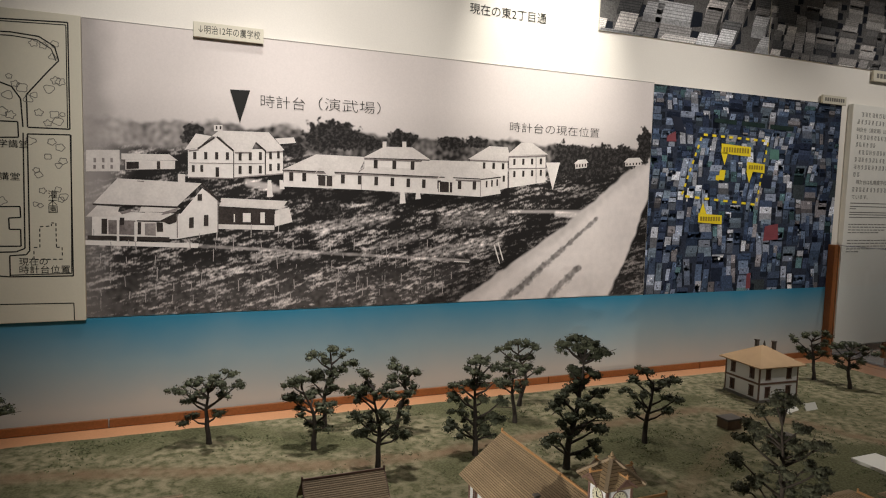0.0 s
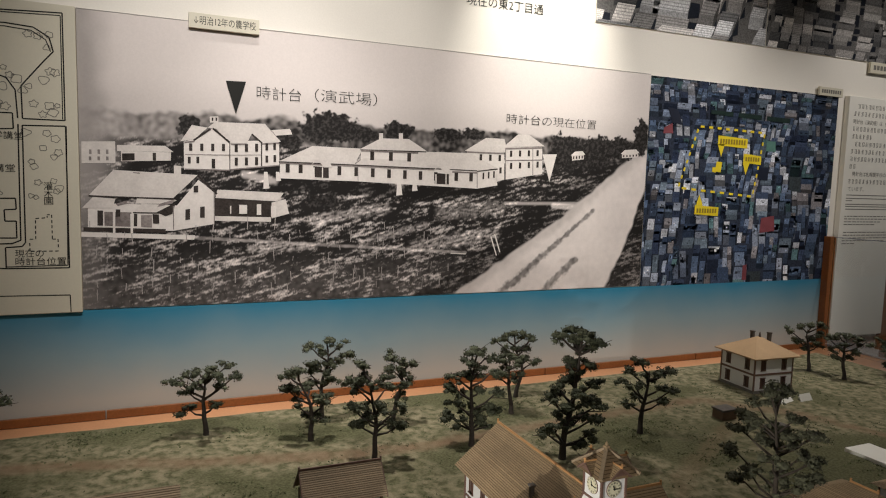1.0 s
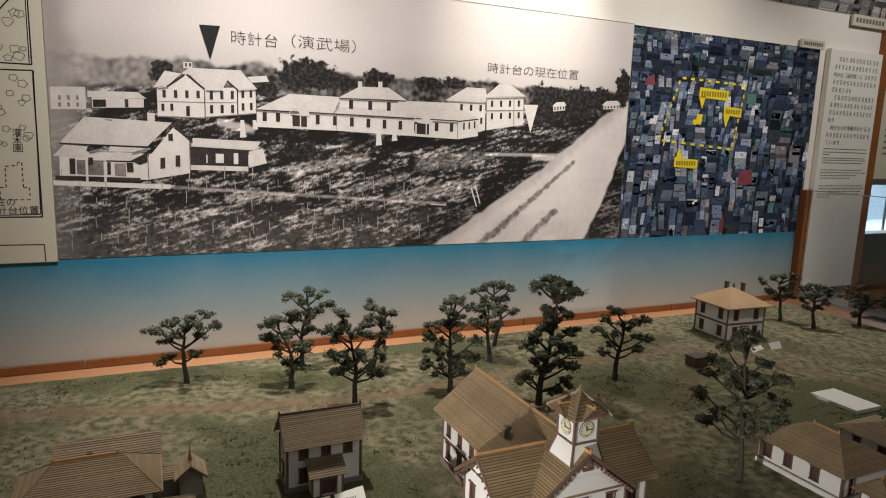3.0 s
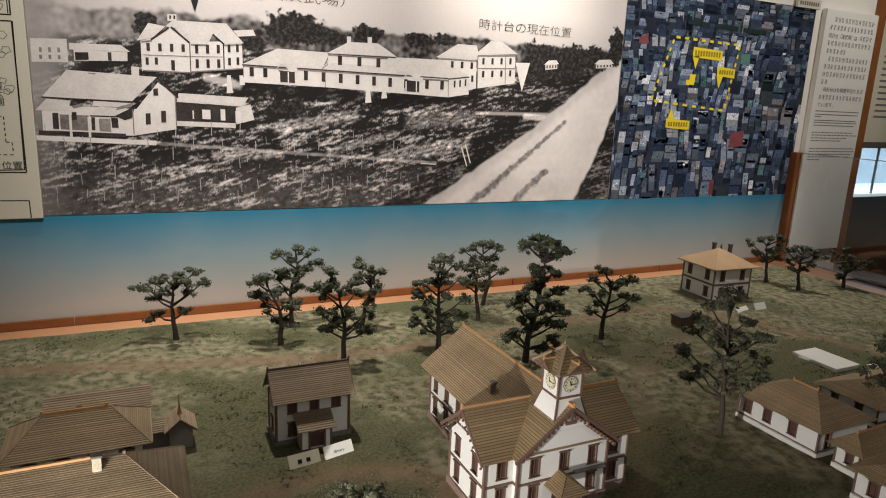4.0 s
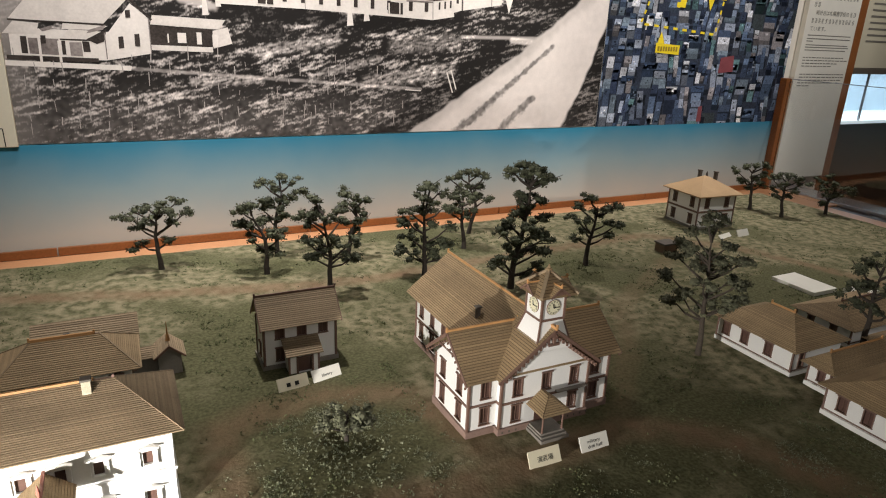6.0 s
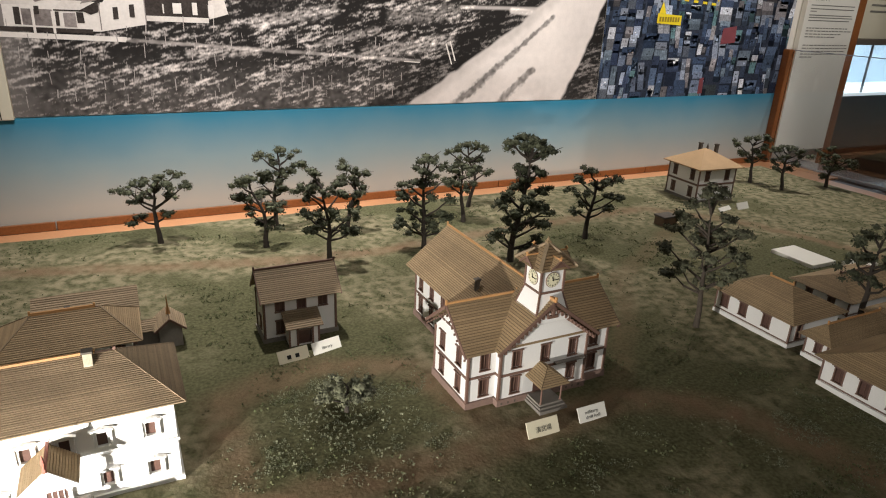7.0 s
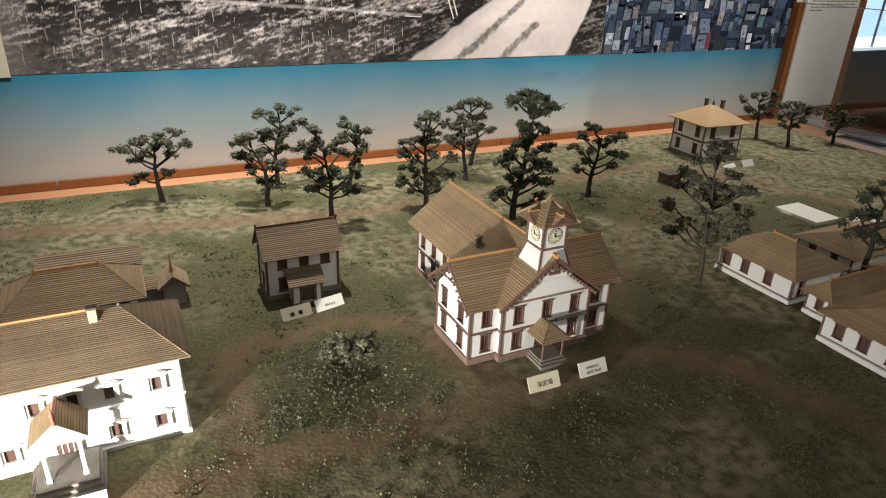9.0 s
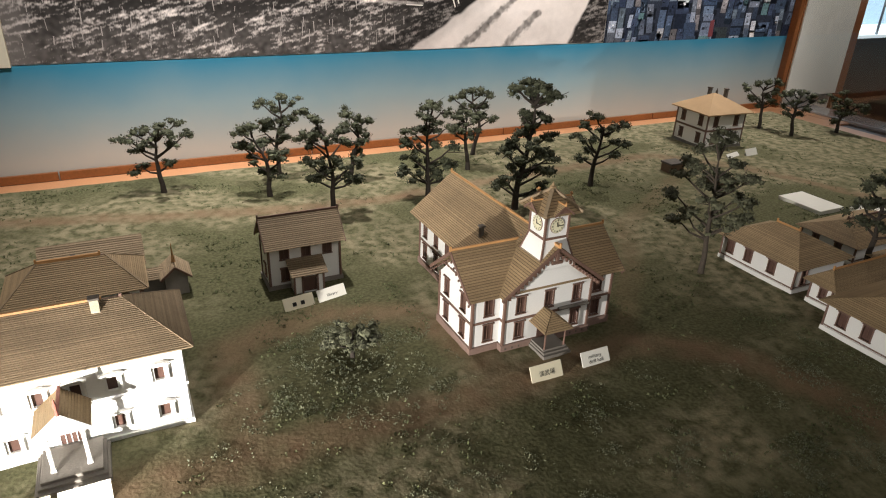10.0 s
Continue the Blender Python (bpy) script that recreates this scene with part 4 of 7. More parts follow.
# ---- upper photos ----
GREYS = [(0.36, 0.34, 0.32), (0.50, 0.48, 0.45), (0.26, 0.25, 0.24), (0.16, 0.155, 0.15), (0.42, 0.40, 0.38), (0.10, 0.10, 0.10), (0.60, 0.57, 0.53)]
for x0, x1, seed, cell, slant, lab in ((0.90, 1.862, 21, 0.26, 0.42, "old black and white photo of tiled town roofs"), (1.866, 2.92, 22, 0.15, 0.25, "dark black and white photo of long rows of roofs")):
    up = thing("upper_photo", lab, "photo panel", "upper photos")
    bm = bmesh.new()
    box(bm, x0, 2.3985, 1.424, x1, 2.404, 2.0)
    part("board", bm, M_PANEL_EDGE, up)
    city_sheet("print", x0, x1, 1.424, 2.0, 2.398, cell, slant, [tuple(min(0.72, c * 1.7) for c in g) for g in GREYS] if seed == 21 else [tuple(c * 1.25 for c in g) for g in GREYS], (0.12, 0.115, 0.11), up, seed, 0.98, 5, 0.0)

# ---- text panel beside the post ----
info = thing("information_board", "tall white text panel with lines of dark print", "text panel")
bm = bmesh.new()
box(bm, 2.450, 2.375, -0.015, 2.863, 2.403, 1.24, 0.002)
part("board", bm, M_CARD, info)
rnd = random.Random(5)
writing("時計台（演武場）は", 0.026, on_wall(2.487, 1.103, 2.3742), M_INK_GREY, info, 0.225)
writing("時計台は札幌農学校の", 0.026, on_wall(2.512, 0.837, 2.3742), M_INK_GREY, info, 0.262)
writing("ています。", 0.026, on_wall(2.487, 0.760, 2.3742), M_INK_GREY, info, 0.125)
bm = bmesh.new()
for r, (first, last) in enumerate(((1, 13), (0, 13), (9, 13), (0, 13), (0, 6), (1, 13), (0, 13), (0, 13), (0, 2), (11, 13), (0, 13))):
    z = 1.180 - r * 0.0383
    for i in range(first, last):
        x = 2.487 + i * 0.0272
        for q in range(4):
            a, w = rnd.uniform(0, 0.35), rnd.uniform(0.5, 0.65)
            face(bm, *[(x + (a + u) * 0.022, 2.3745, z + q * 0.0065 + v) for u, v in ((0, 0), (w, 0), (w, 0.0022), (0, 0.0022))])
        for q in range(2):
            u = x + rnd.uniform(0.002, 0.018)
            face(bm, *[(u + a, 2.3744, z + b) for a, b in ((0, 0.001), (0.0022, 0.001), (0.0022, 0.022), (0, 0.022))])
tagged(flat_part("illegible_text", bm, M_INK_GREY, info), kind="stuff")
bm = bmesh.new()
for z, w in ((0.735, 0.35), (0.718, 0.35), (0.706, 0.05), (0.6875, 0.34), (0.676, 0.35), (0.662, 0.33)):
    face(bm, *[(2.482 + a, 2.3745, z + b) for a, b in ((0, 0), (w, 0), (w, 0.0042), (0, 0.0042))])
for z, w in ((0.625, 0.33), (0.611, 0.34), (0.596, 0.29), (0.582, 0.21), (0.541, 0.34), (0.526, 0.35), (0.511, 0.35), (0.497, 0.32), (0.482, 0.10)):
    x = 2.482
    while x < 2.482 + w:
        d = rnd.uniform(0.012, 0.035)
        face(bm, *[(x + a, 2.3745, z + b) for a, b in ((0, 0), (d, 0), (d, 0.0045), (0, 0.0045))])
        x += d + 0.006
tagged(flat_part("illegible_text", bm, M_INK_GREY, info), kind="stuff")

# ---- display case in the room beyond ----
case = thing("display_case", "dark wooden display case with a lit white interior", "display case")
bm = bmesh.new()
box(bm, 3.08, 2.50, -0.8, 4.6, 2.95, 0.25, 0.004)
part("cabinet", bm, M_DARKWOOD, case)
# floor brightened by its own emission besides the tube
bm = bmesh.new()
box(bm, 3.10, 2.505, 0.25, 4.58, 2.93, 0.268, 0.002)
part("self_lit_floor", bm, M_GLOW, case, "white case floor with added glow")
bm = bmesh.new()
box(bm, 3.10, 2.93, 0.25, 4.58, 2.95, 0.545)
part("back_panel", bm, mat("case_back_blue", (0.50, 0.62, 0.72), 0.4, 0.15, 6, 60, 0.0), case)
for x in (3.09, 3.30, 3.75):
    bm = bmesh.new()
    box(bm, x, 2.51, 0.268, x + 0.010, 2.52, 0.54)
    part("glass_edge", bm, M_SILVER, case)
bm = bmesh.new()
box(bm, 3.34, 2.70, 0.268, 3.40, 2.76, 0.46, 0.004)
box(bm, 3.335, 2.695, 0.46, 3.405, 2.765, 0.475, 0.004)
part("exhibit_stand", bm, M_SILVER, case)
bm = bmesh.new()
box(bm, 3.08, 2.50, 0.54, 4.6, 2.95, 0.572, 0.003)
part("top", bm, M_CHIM_DARK, case)
tube_lamp = bpy.data.lights.new("case_tube", "AREA")
tube_lamp.shape, tube_lamp.size, tube_lamp.size_y, tube_lamp.energy, tube_lamp.color = "RECTANGLE", 1.3, 0.03, 4.0, (0.75, 0.9, 1.0)
new("case_tube", tube_lamp).matrix_world = look((3.84, 2.60, 0.53), (3.84, 2.72, 0.26))
board = thing("wall_board", "cream text board above the far display case", "text panel")
bm = bmesh.new()
box(bm, 3.10, 2.52, 0.574, 4.6, 2.55, 1.6, 0.002)
part("board", bm, M_PANEL, board)
bm = bmesh.new()
for r in range(24):
    z = 1.50 - r * 0.034
    for c in range(3):
        face(bm, *[(3.20 + c * 0.42 + a, 2.5185, z + b) for a, b in ((0, 0), (0.36, 0), (0.36, 0.010), (0, 0.010))])
tagged(flat_part("illegible_text", bm, M_INK_GREY, board), kind="stuff")
# added fill spot that brightens the text board; no fixture is known there
spot("board_fill_spot", (3.5, 1.6, 2.2), (3.5, 2.52, 0.85), 45.0, 50, (1, 0.95, 0.85), 1.0, 0.03)


# ---- model landscape ----
PATHS = [
    [(-1.9, 2.0), (-1.06, 1.90), (-0.66, 1.80), (-0.29, 1.715), (0.0, 1.72), (0.5, 1.76), (0.97, 1.775), (1.2, 1.55), (1.36, 1.1), (1.4, 0.4)],
    [(-1.9, 0.76), (-1.0, 0.80), (-0.79, 0.825), (-0.51, 0.813), (-0.24, 0.812), (0.06, 0.84), (0.22, 0.74), (0.30, 0.52), (0.33, 0.2)],
    [(-0.66, 0.80), (-0.63, 0.94), (-0.63, 1.11), (-0.45, 1.17), (-0.26, 1.10), (-0.21, 0.85)],
    [(0.06, 0.85), (0.30, 1.10), (0.45, 1.30), (0.97, 1.60)],
]
PATH_HALF = (0.026, 0.034, 0.032, 0.024)
PATH_WORN = (0.85, 0.85, 0.7, 0.4)


def path_amount(x, y):
    k = 0.0
    for pts, w, worn in zip(PATHS, PATH_HALF, PATH_WORN):
        d = min(near(x, y, a, b) for a, b in zip(pts, pts[1:])) + 0.012 * noise.noise((x * 14, y * 14, 4))
        k = max(k, worn * smooth(w * 1.9, w * 0.3, d) * (0.75 + 0.5 * noise.noise((x * 30, y * 30, 8))))
    return k


def dry_amount(x, y):
    return smooth(-0.15, 0.4, noise.noise((x * 3.1, y * 4.5, 1.0)) + 0.35 * noise.noise((x * 12, y * 12, 2.0)) + 0.45 * smooth(0.7, 1.3, x) * smooth(1.2, 1.5, y) + 0.28 * smooth(1.4, 1.75, y))


def ground_height(x, y):
    return 0.0025 * noise.noise((x * 7, y * 7, 0)) + 0.0012 * noise.noise((x * 40, y * 40, 3)) - 0.001


GX0, GX1, GY0, GY1 = -1.9, 2.035, 0.2, 2.132
nx, ny = 420, 206
gx, gy = np.linspace(GX0, GX1, nx), np.linspace(GY0, GY1, ny)
verts = [(x, y, ground_height(x, y)) for y in gy for x in gx]
faces = [(j * nx + i, j * nx + i + 1, (j + 1) * nx + i + 1, (j + 1) * nx + i) for j in range(ny - 1) for i in range(nx - 1)]
me = bpy.data.meshes.new("ground")
me.from_pydata(verts, [], faces)
cover = np.ones((len(verts), 4), dtype=np.float32)
cover[:, 0] = [path_amount(v[0], v[1]) for v in verts]
cover[:, 1] = [dry_amount(v[0], v[1]) for v in verts]
me.color_attributes.new("cover", "FLOAT_COLOR", "POINT").data.foreach_set("color", cover.ravel())
me.polygons.foreach_set("use_smooth", [True] * len(me.polygons))
M_GROUND = bpy.data.materials.new("flocked_ground")
M_GROUND.use_nodes = True
n, l = M_GROUND.node_tree.nodes, M_GROUND.node_tree.links
p = n["Principled BSDF"]
p.inputs["Roughness"].default_value = 0.95
p.inputs["Specular IOR Level"].default_value = 0.15
at, sep, co = n.new("ShaderNodeAttribute"), n.new("ShaderNodeSeparateColor"), n.new("ShaderNodeTexCoord")
at.attribute_name = "cover"
l.new(at.outputs["Color"], sep.inputs[0])


def ground_noise(scale, detail, lo, hi):
    t, r = n.new("ShaderNodeTexNoise"), n.new("ShaderNodeMapRange")
    t.inputs["Scale"].default_value, t.inputs["Detail"].default_value = scale, detail
    r.inputs[1].default_value, r.inputs[2].default_value = lo, hi
    l.new(co.outputs["Object"], t.inputs["Vector"])
    l.new(t.outputs[0], r.inputs[0])
    return r.outputs[0], t.outputs[0]


def ground_mix(k, a, b):
    m = n.new("ShaderNodeMix")
    m.data_type = "RGBA"
    l.new(k, m.inputs[0])
    for s, c in ((6, a), (7, b)):
        if isinstance(c, tuple):
            m.inputs[s].default_value = (*c, 1)
        else:
            l.new(c, m.inputs[s])
    return m.outputs[2]


fine_k, fine_v = ground_noise(150, 9, 0.36, 0.64)
mid_k, _ = ground_noise(38, 5, 0.38, 0.62)
grit_k, grit_v = ground_noise(700, 3, 0.3, 0.7)
green = ground_mix(fine_k, (0.074, 0.074, 0.036), (0.136, 0.134, 0.070))
tan = ground_mix(grit_k, (0.20, 0.175, 0.105), (0.33, 0.29, 0.185))
soil = ground_mix(grit_k, (0.14, 0.088, 0.052), (0.28, 0.185, 0.115))
mul = n.new("ShaderNodeMath")
mul.operation = "MULTIPLY"
l.new(sep.outputs[1], mul.inputs[0])
l.new(mid_k, mul.inputs[1])
l.new(ground_mix(sep.outputs[0], ground_mix(mul.outputs[0], green, tan), soil), p.inputs["Base Color"])
bp = n.new("ShaderNodeBump")
bp.inputs["Strength"].default_value, bp.inputs["Distance"].default_value = 0.4, 0.003
l.new(fine_v, bp.inputs["Height"])
l.new(bp.outputs[0], p.inputs["Normal"])
me.materials.append(M_GROUND)
tagged(new("ground", me), "flocked model ground with grass and brown paths", "ground", kind="structure")
bm = bmesh.new()
box(bm, GX0, GY0, -0.06, GX1, GY1, -0.0055, 0.001)
tagged(part("model_base", bm, M_CHIM), "pale edged board beneath the model ground", "base board", kind="structure")


# ---- model houses ----
def wall_face(bm, o, u, width, height, holes=(), depth=0.004):
    """An upright wall with real openings. o: lower left corner seen from outside; u: its direction; holes: (left, bottom, right, top)."""
    o, u = Vector(o), Vector(u)
    inward = -(u.cross(UP))
    us = sorted({0.0, width, *[h[0] for h in holes], *[h[2] for h in holes]})
    vs = sorted({0.0, height, *[h[1] for h in holes], *[h[3] for h in holes]})

    def at3(a, b, d=0.0):
        return o + u * a + UP * b + inward * d

    for a0, a1 in zip(us, us[1:]):
        for b0, b1 in zip(vs, vs[1:]):
            ca, cb = (a0 + a1) / 2, (b0 + b1) / 2
            if not any(h[0] < ca < h[2] and h[1] < cb < h[3] for h in holes):
                face(bm, at3(a0, b0), at3(a1, b0), at3(a1, b1), at3(a0, b1))
    for a0, b0, a1, b1 in holes:
        for p, q in (((a0, b0), (a1, b0)), ((a1, b0), (a1, b1)), ((a1, b1), (a0, b1)), ((a0, b1), (a0, b0))):
            face(bm, at3(*p), at3(*q), at3(*q, depth), at3(*p, depth))


def window_part(parent, o, u, hole, style="flat", trim=None, pane_mat=None):
    """A window in a wall opening: frame with sill and head, and a brown pane set back."""
    o, u = Vector(o), Vector(u)
    out = u.cross(UP)
    trim = trim or M_TRIM
    a0, b0, a1, b1 = hole
    f = 0.0024

    def at3(a, b, d=0.0):
        return o + u * a + UP * b + out * d

    bm = bmesh.new()
    proud = 0.0012 if style != "hood" else 0.0022
    for a in (a0 + f / 2 - f * 0.4, a1 - f / 2 + f * 0.4):
        beam(bm, at3(a, b0 - 0.001, -0.0005), at3(a, b1, -0.0005), f, proud * 2, out)
    beam(bm, at3(a0 - 0.002, b0 - 0.0005, 0), at3(a1 + 0.002, b0 - 0.0005, 0), 0.0048, 0.0020)
    beam(bm, at3(a0 - 0.0025, b1 + 0.0006, 0.0004), at3(a1 + 0.0025, b1 + 0.0006, 0.0004), 0.0056, 0.0026)
    if trim is not M_WHITE:
        beam(bm, at3((a0 + a1) / 2, b0, -0.0025), at3((a0 + a1) / 2, b1, -0.0025), 0.0009, 0.0012, out)
    wide = 0.0075 if trim is M_WHITE else 0.004
    win = part("window", bm, trim, parent)
    bm = bmesh.new()
    if style == "hood":
        c, w = (a0 + a1) / 2, (a1 - a0) / 2 + wide
        pts = [at3(c + w * k, b1 + 0.0072 - 0.0032 * k * k, 0.0035) for k in (-1, -0.6, -0.2, 0.2, 0.6, 1)]
        for p_, q_ in zip(pts, pts[1:]):
            beam(bm, p_, q_, 0.0085, 0.0022)
    if style == "point":
        c, w = (a0 + a1) / 2, (a1 - a0) / 2 + wide
        beam(bm, at3(c - w, b1 + 0.003, 0.0035), at3(c, b1 + 0.0070, 0.0035), 0.0085, 0.002)
        beam(bm, at3(c + w, b1 + 0.003, 0.0035), at3(c, b1 + 0.0070, 0.0035), 0.0085, 0.002)
    if style != "flat":
        part("hood", bm, trim, win)
        bm = bmesh.new()
    if trim is M_WHITE and style != "flat":
        for a in (a0 - 0.0035, a1 + 0.0035):
            beam(bm, at3(a, b0 - 0.001, 0.002), at3(a, b1 + 0.001, 0.002), 0.0030, 0.0055, out)
            part("casing", bm, trim, win)
            bm = bmesh.new()
    d = -0.0036
    face(bm, at3(a0, b0, d), at3(a1, b0, d), at3(a1, b1, d), at3(a0, b1, d))
    part("pane", bm, pane_mat or M_BROWN, win)
    return win


def courses(bm, a, b, c, d, count, thick=0.0018):
    """A roof slope from the eave a-b up to the ridge d-c, laid in overlapping battens."""
    a, b, c, d = (Vector(q) for q in (a, b, c, d))
    up = (b - a).cross(d - a)
    if up.length < 1e-9:
        up = (b - a).cross(c - a)
    up.normalize()
    if up.z < 0:
        up = -up
    for i in range(count):
        k0, k1 = i / count, (i + 0.76) / count
        p0, p1, q0, q1 = a.lerp(d, k0), b.lerp(c, k0), a.lerp(d, k1), b.lerp(c, k1)
        lo, hi = up * thick, up * thick * 0.75
        vs = [bm.verts.new(q) for q in (p0, p1, p1 + lo, p0 + lo, q1 + hi, q0 + hi, q1, q0)]
        bm.faces.new((vs[0], vs[1], vs[2], vs[3]))
        bm.faces.new((vs[3], vs[2], vs[4], vs[5]))
        bm.faces.new((vs[5], vs[4], vs[6], vs[7]))
    # boarding under the battens; top faces coloured dark for shade in the gaps
    low = up * 0.0008
    for lift, flip in ((up * 0.0002, False), (-low, True)):
        pts = [a + lift, b + lift, c + lift, d + lift] if (c - d).length > 1e-6 else [a + lift, b + lift, c + lift]
        face(bm, *(pts[::-1] if flip else pts)).material_index = 0 if flip else 1


def hip_roof(x0, x1, y0, y1, z, ridge_z, inset, count, along="x", thick=0.0018):
    """Courses of a hipped roof over a rectangle given by its eaves."""
    bm = bmesh.new()
    if along == "x":
        ym = (y0 + y1) / 2
        r0, r1 = V(x0 + inset, ym, ridge_z), V(x1 - inset, ym, ridge_z)
        courses(bm, V(x0, y0, z), V(x1, y0, z), r1, r0, count, thick)
        courses(bm, V(x1, y1, z), V(x0, y1, z), r0, r1, count, thick)
        courses(bm, V(x1, y0, z), V(x1, y1, z), r1, r1, count, thick)
        courses(bm, V(x0, y1, z), V(x0, y0, z), r0, r0, count, thick)
    else:
        xm = (x0 + x1) / 2
        r0, r1 = V(xm, y0 + inset, ridge_z), V(xm, y1 - inset, ridge_z)
        courses(bm, V(x0, y1, z), V(x0, y0, z), r0, r1, count, thick)
        courses(bm, V(x1, y0, z), V(x1, y1, z), r1, r0, count, thick)
        courses(bm, V(x0, y0, z), V(x1, y0, z), r0, r0, count, thick)
        courses(bm, V(x1, y1, z), V(x0, y1, z), r1, r1, count, thick)
    return bm, r0, r1


def ridge_bar(parent, p, q, w=0.0035, h=0.0045, material=None, knobs=True):
    bm = bmesh.new()
    beam(bm, p, q, w, h)
    if knobs:
        for e in (p, q):
            box(bm, e[0] - 0.0018, e[1] - 0.0018, e[2] - 0.003, e[0] + 0.0018, e[1] + 0.0018, e[2] + 0.007, 0.0005)
    return part("ridge_board", bm, material or M_RIDGE, parent)


def box_walls(parent, x0, x1, y0, y1, h, holes, trim=None, style="flat", z0=0.0, material=None, depth=0.004):
    """Four walls round a rectangle; holes per side as (centre along the wall from its left end, bottom, width, height)."""
    sides = {"south": (V(x0, y0, z0), V(1, 0, 0), x1 - x0), "east": (V(x1, y0, z0), V(0, 1, 0), y1 - y0),
             "north": (V(x1, y1, z0), V(-1, 0, 0), x1 - x0), "west": (V(x0, y1, z0), V(0, -1, 0), y1 - y0)}
    bm = bmesh.new()
    todo = []
    for side, (o, u, w) in sides.items():
        hs = [(c - ww / 2, b, c + ww / 2, b + hh) for c, b, ww, hh in holes.get(side, ())]
        wall_face(bm, o, u, w, h - z0, hs, depth)
        todo += [(o, u, q) for q in hs]
    wall = part("wall", bm, material or M_WHITE, parent)
    for o, u, q in todo:
        window_part(parent, o, u, q, style, trim)
    return wall


def corner_posts(parent, corners, h, material=None, size=0.005):
    for x, y in corners:
        bm = bmesh.new()
        box(bm, x - size / 2, y - size / 2, 0.0, x + size / 2, y + size / 2, h, 0.0006)
        part("corner_post", bm, material or M_TRIM, parent)


def ring_band(name, parent, x0, x1, y0, y1, z0, z1, out, material, label=""):
    bm = bmesh.new()
    o = out
    box(bm, x0 - o, y0 - o, z0, x1 + o, y0 + 0.0005, z1)
    box(bm, x0 - o, y1 - 0.0005, z0, x1 + o, y1 + o, z1)
    box(bm, x0 - o, y0 + 0.0005, z0, x0 + 0.0005, y1 - 0.0005, z1)
    box(bm, x1 - 0.0005, y0 + 0.0005, z0, x1 + o, y1 - 0.0005, z1)
    return part(name, bm, material, parent, label)


# -- drill hall with the clock tower --
hall = thing("model_drill_hall", "white and brown wooden model drill hall with a clock tower", "model building", "model buildings")
HX = -0.0765
WL, WR, WY0, WY1 = -0.230, 0.079, 0.922, 1.053
FL, FR, FY0 = -0.172, 0.018, 0.908
RL, RR, RY1 = -0.159, 0.006, 1.303
HZ = 0.110
win_z = ((0.020, 0.036), (0.073, 0.036))
bm = bmesh.new()
jobs = []


def hall_wall(o, u, w, h, centres, rows=win_z, ww=0.0195):
    hs = [(c - ww / 2, b, c + ww / 2, b + hh) for c in centres for b, hh in rows]
    wall_face(bm, o, u, w, h, hs)
    jobs.extend((Vector(o), Vector(u), q) for q in hs)


hall_wall(V(WL, WY0, 0), V(1, 0, 0), FL - WL, HZ, [0.034])
hall_wall(V(FR, WY0, 0), V(1, 0, 0), WR - FR, HZ, [0.028])
hs = [(c - 0.00975, b, c + 0.00975, b + 0.036) for c, b in ((0.034, 0.020), (0.034, 0.073), (HX - FL, 0.073), (0.158, 0.020), (0.158, 0.073))]
wall_face(bm, V(FL, FY0, 0), V(1, 0, 0), FR - FL, 0.118, hs)
jobs.extend((V(FL, FY0, 0), V(1, 0, 0), q) for q in hs)
hall_wall(V(WL, WY1, 0), V(0, -1, 0), WY1 - WY0, HZ, [0.030, 0.096])
hall_wall(V(WR, WY0, 0), V(0, 1, 0), WY1 - WY0, HZ, [0.035, 0.100])
hall_wall(V(RL, RY1, 0), V(0, -1, 0), RY1 - WY1, HZ, [0.028, 0.083, 0.138, 0.193])
hall_wall(V(RR, WY1, 0), V(0, 1, 0), RY1 - WY1, HZ, [0.055, 0.110, 0.165, 0.220])
hall_wall(V(RR, RY1, 0), V(-1, 0, 0), RR - RL, HZ, [0.04, 0.08, 0.12])
hall_wall(V(FL, WY0, 0), V(0, -1, 0), WY0 - FY0, 0.118, [])
hall_wall(V(FR, FY0, 0), V(0, 1, 0), WY0 - FY0, 0.118, [])
hall_wall(V(WR, WY1, 0), V(-1, 0, 0), WR - RR, HZ, [])
hall_wall(V(RL, WY1, 0), V(-1, 0, 0), RL - WL, HZ, [])
WYM = (WY0 + WY1) / 2
face(bm, (FL, FY0, 0.118), (FR, FY0, 0.118), (HX, FY0, 0.194))
face(bm, (WL, WY1, HZ), (WL, WY0, HZ), (WL, WYM, 0.172))
face(bm, (WR, WY0, HZ), (WR, WY1, HZ), (WR, WYM, 0.172))
face(bm, (RR, RY1, HZ), (RL, RY1, HZ), (HX, RY1, 0.19))
part("wall", bm, M_WHITE, hall)
for o, u, q in jobs:
    window_part(hall, o, u, q)
corner_posts(hall, ((WL, WY0), (FL, FY0), (FR, FY0), (WR, WY0), (WL, WY1), (WR, WY1), (RL, RY1), (RR, RY1)), HZ)
for x0, x1, y0, y1 in ((WL, WR, WY0, WY1), (FL, FR, FY0, WY0 + 0.01), (RL, RR, WY1 - 0.01, RY1)):
    ring_band("plinth", hall, x0, x1, y0, y1, -0.006, 0.013, 0.004, M_STONE, "brown painted plinth")
    ring_band("band", hall, x0, x1, y0, y1, 0.0595, 0.0640, 0.0018, M_TRIM)
for i in range(14):
    x = FL + 0.004 + i * 0.0145
    if not -0.125 < x < -0.04:
        bm = bmesh.new()
        box(bm, x, FY0 - 0.0046, 0.003, x + 0.003, FY0 - 0.0038, 0.007)
        part("plinth_vent", bm, M_CHIM_DARK, hall)
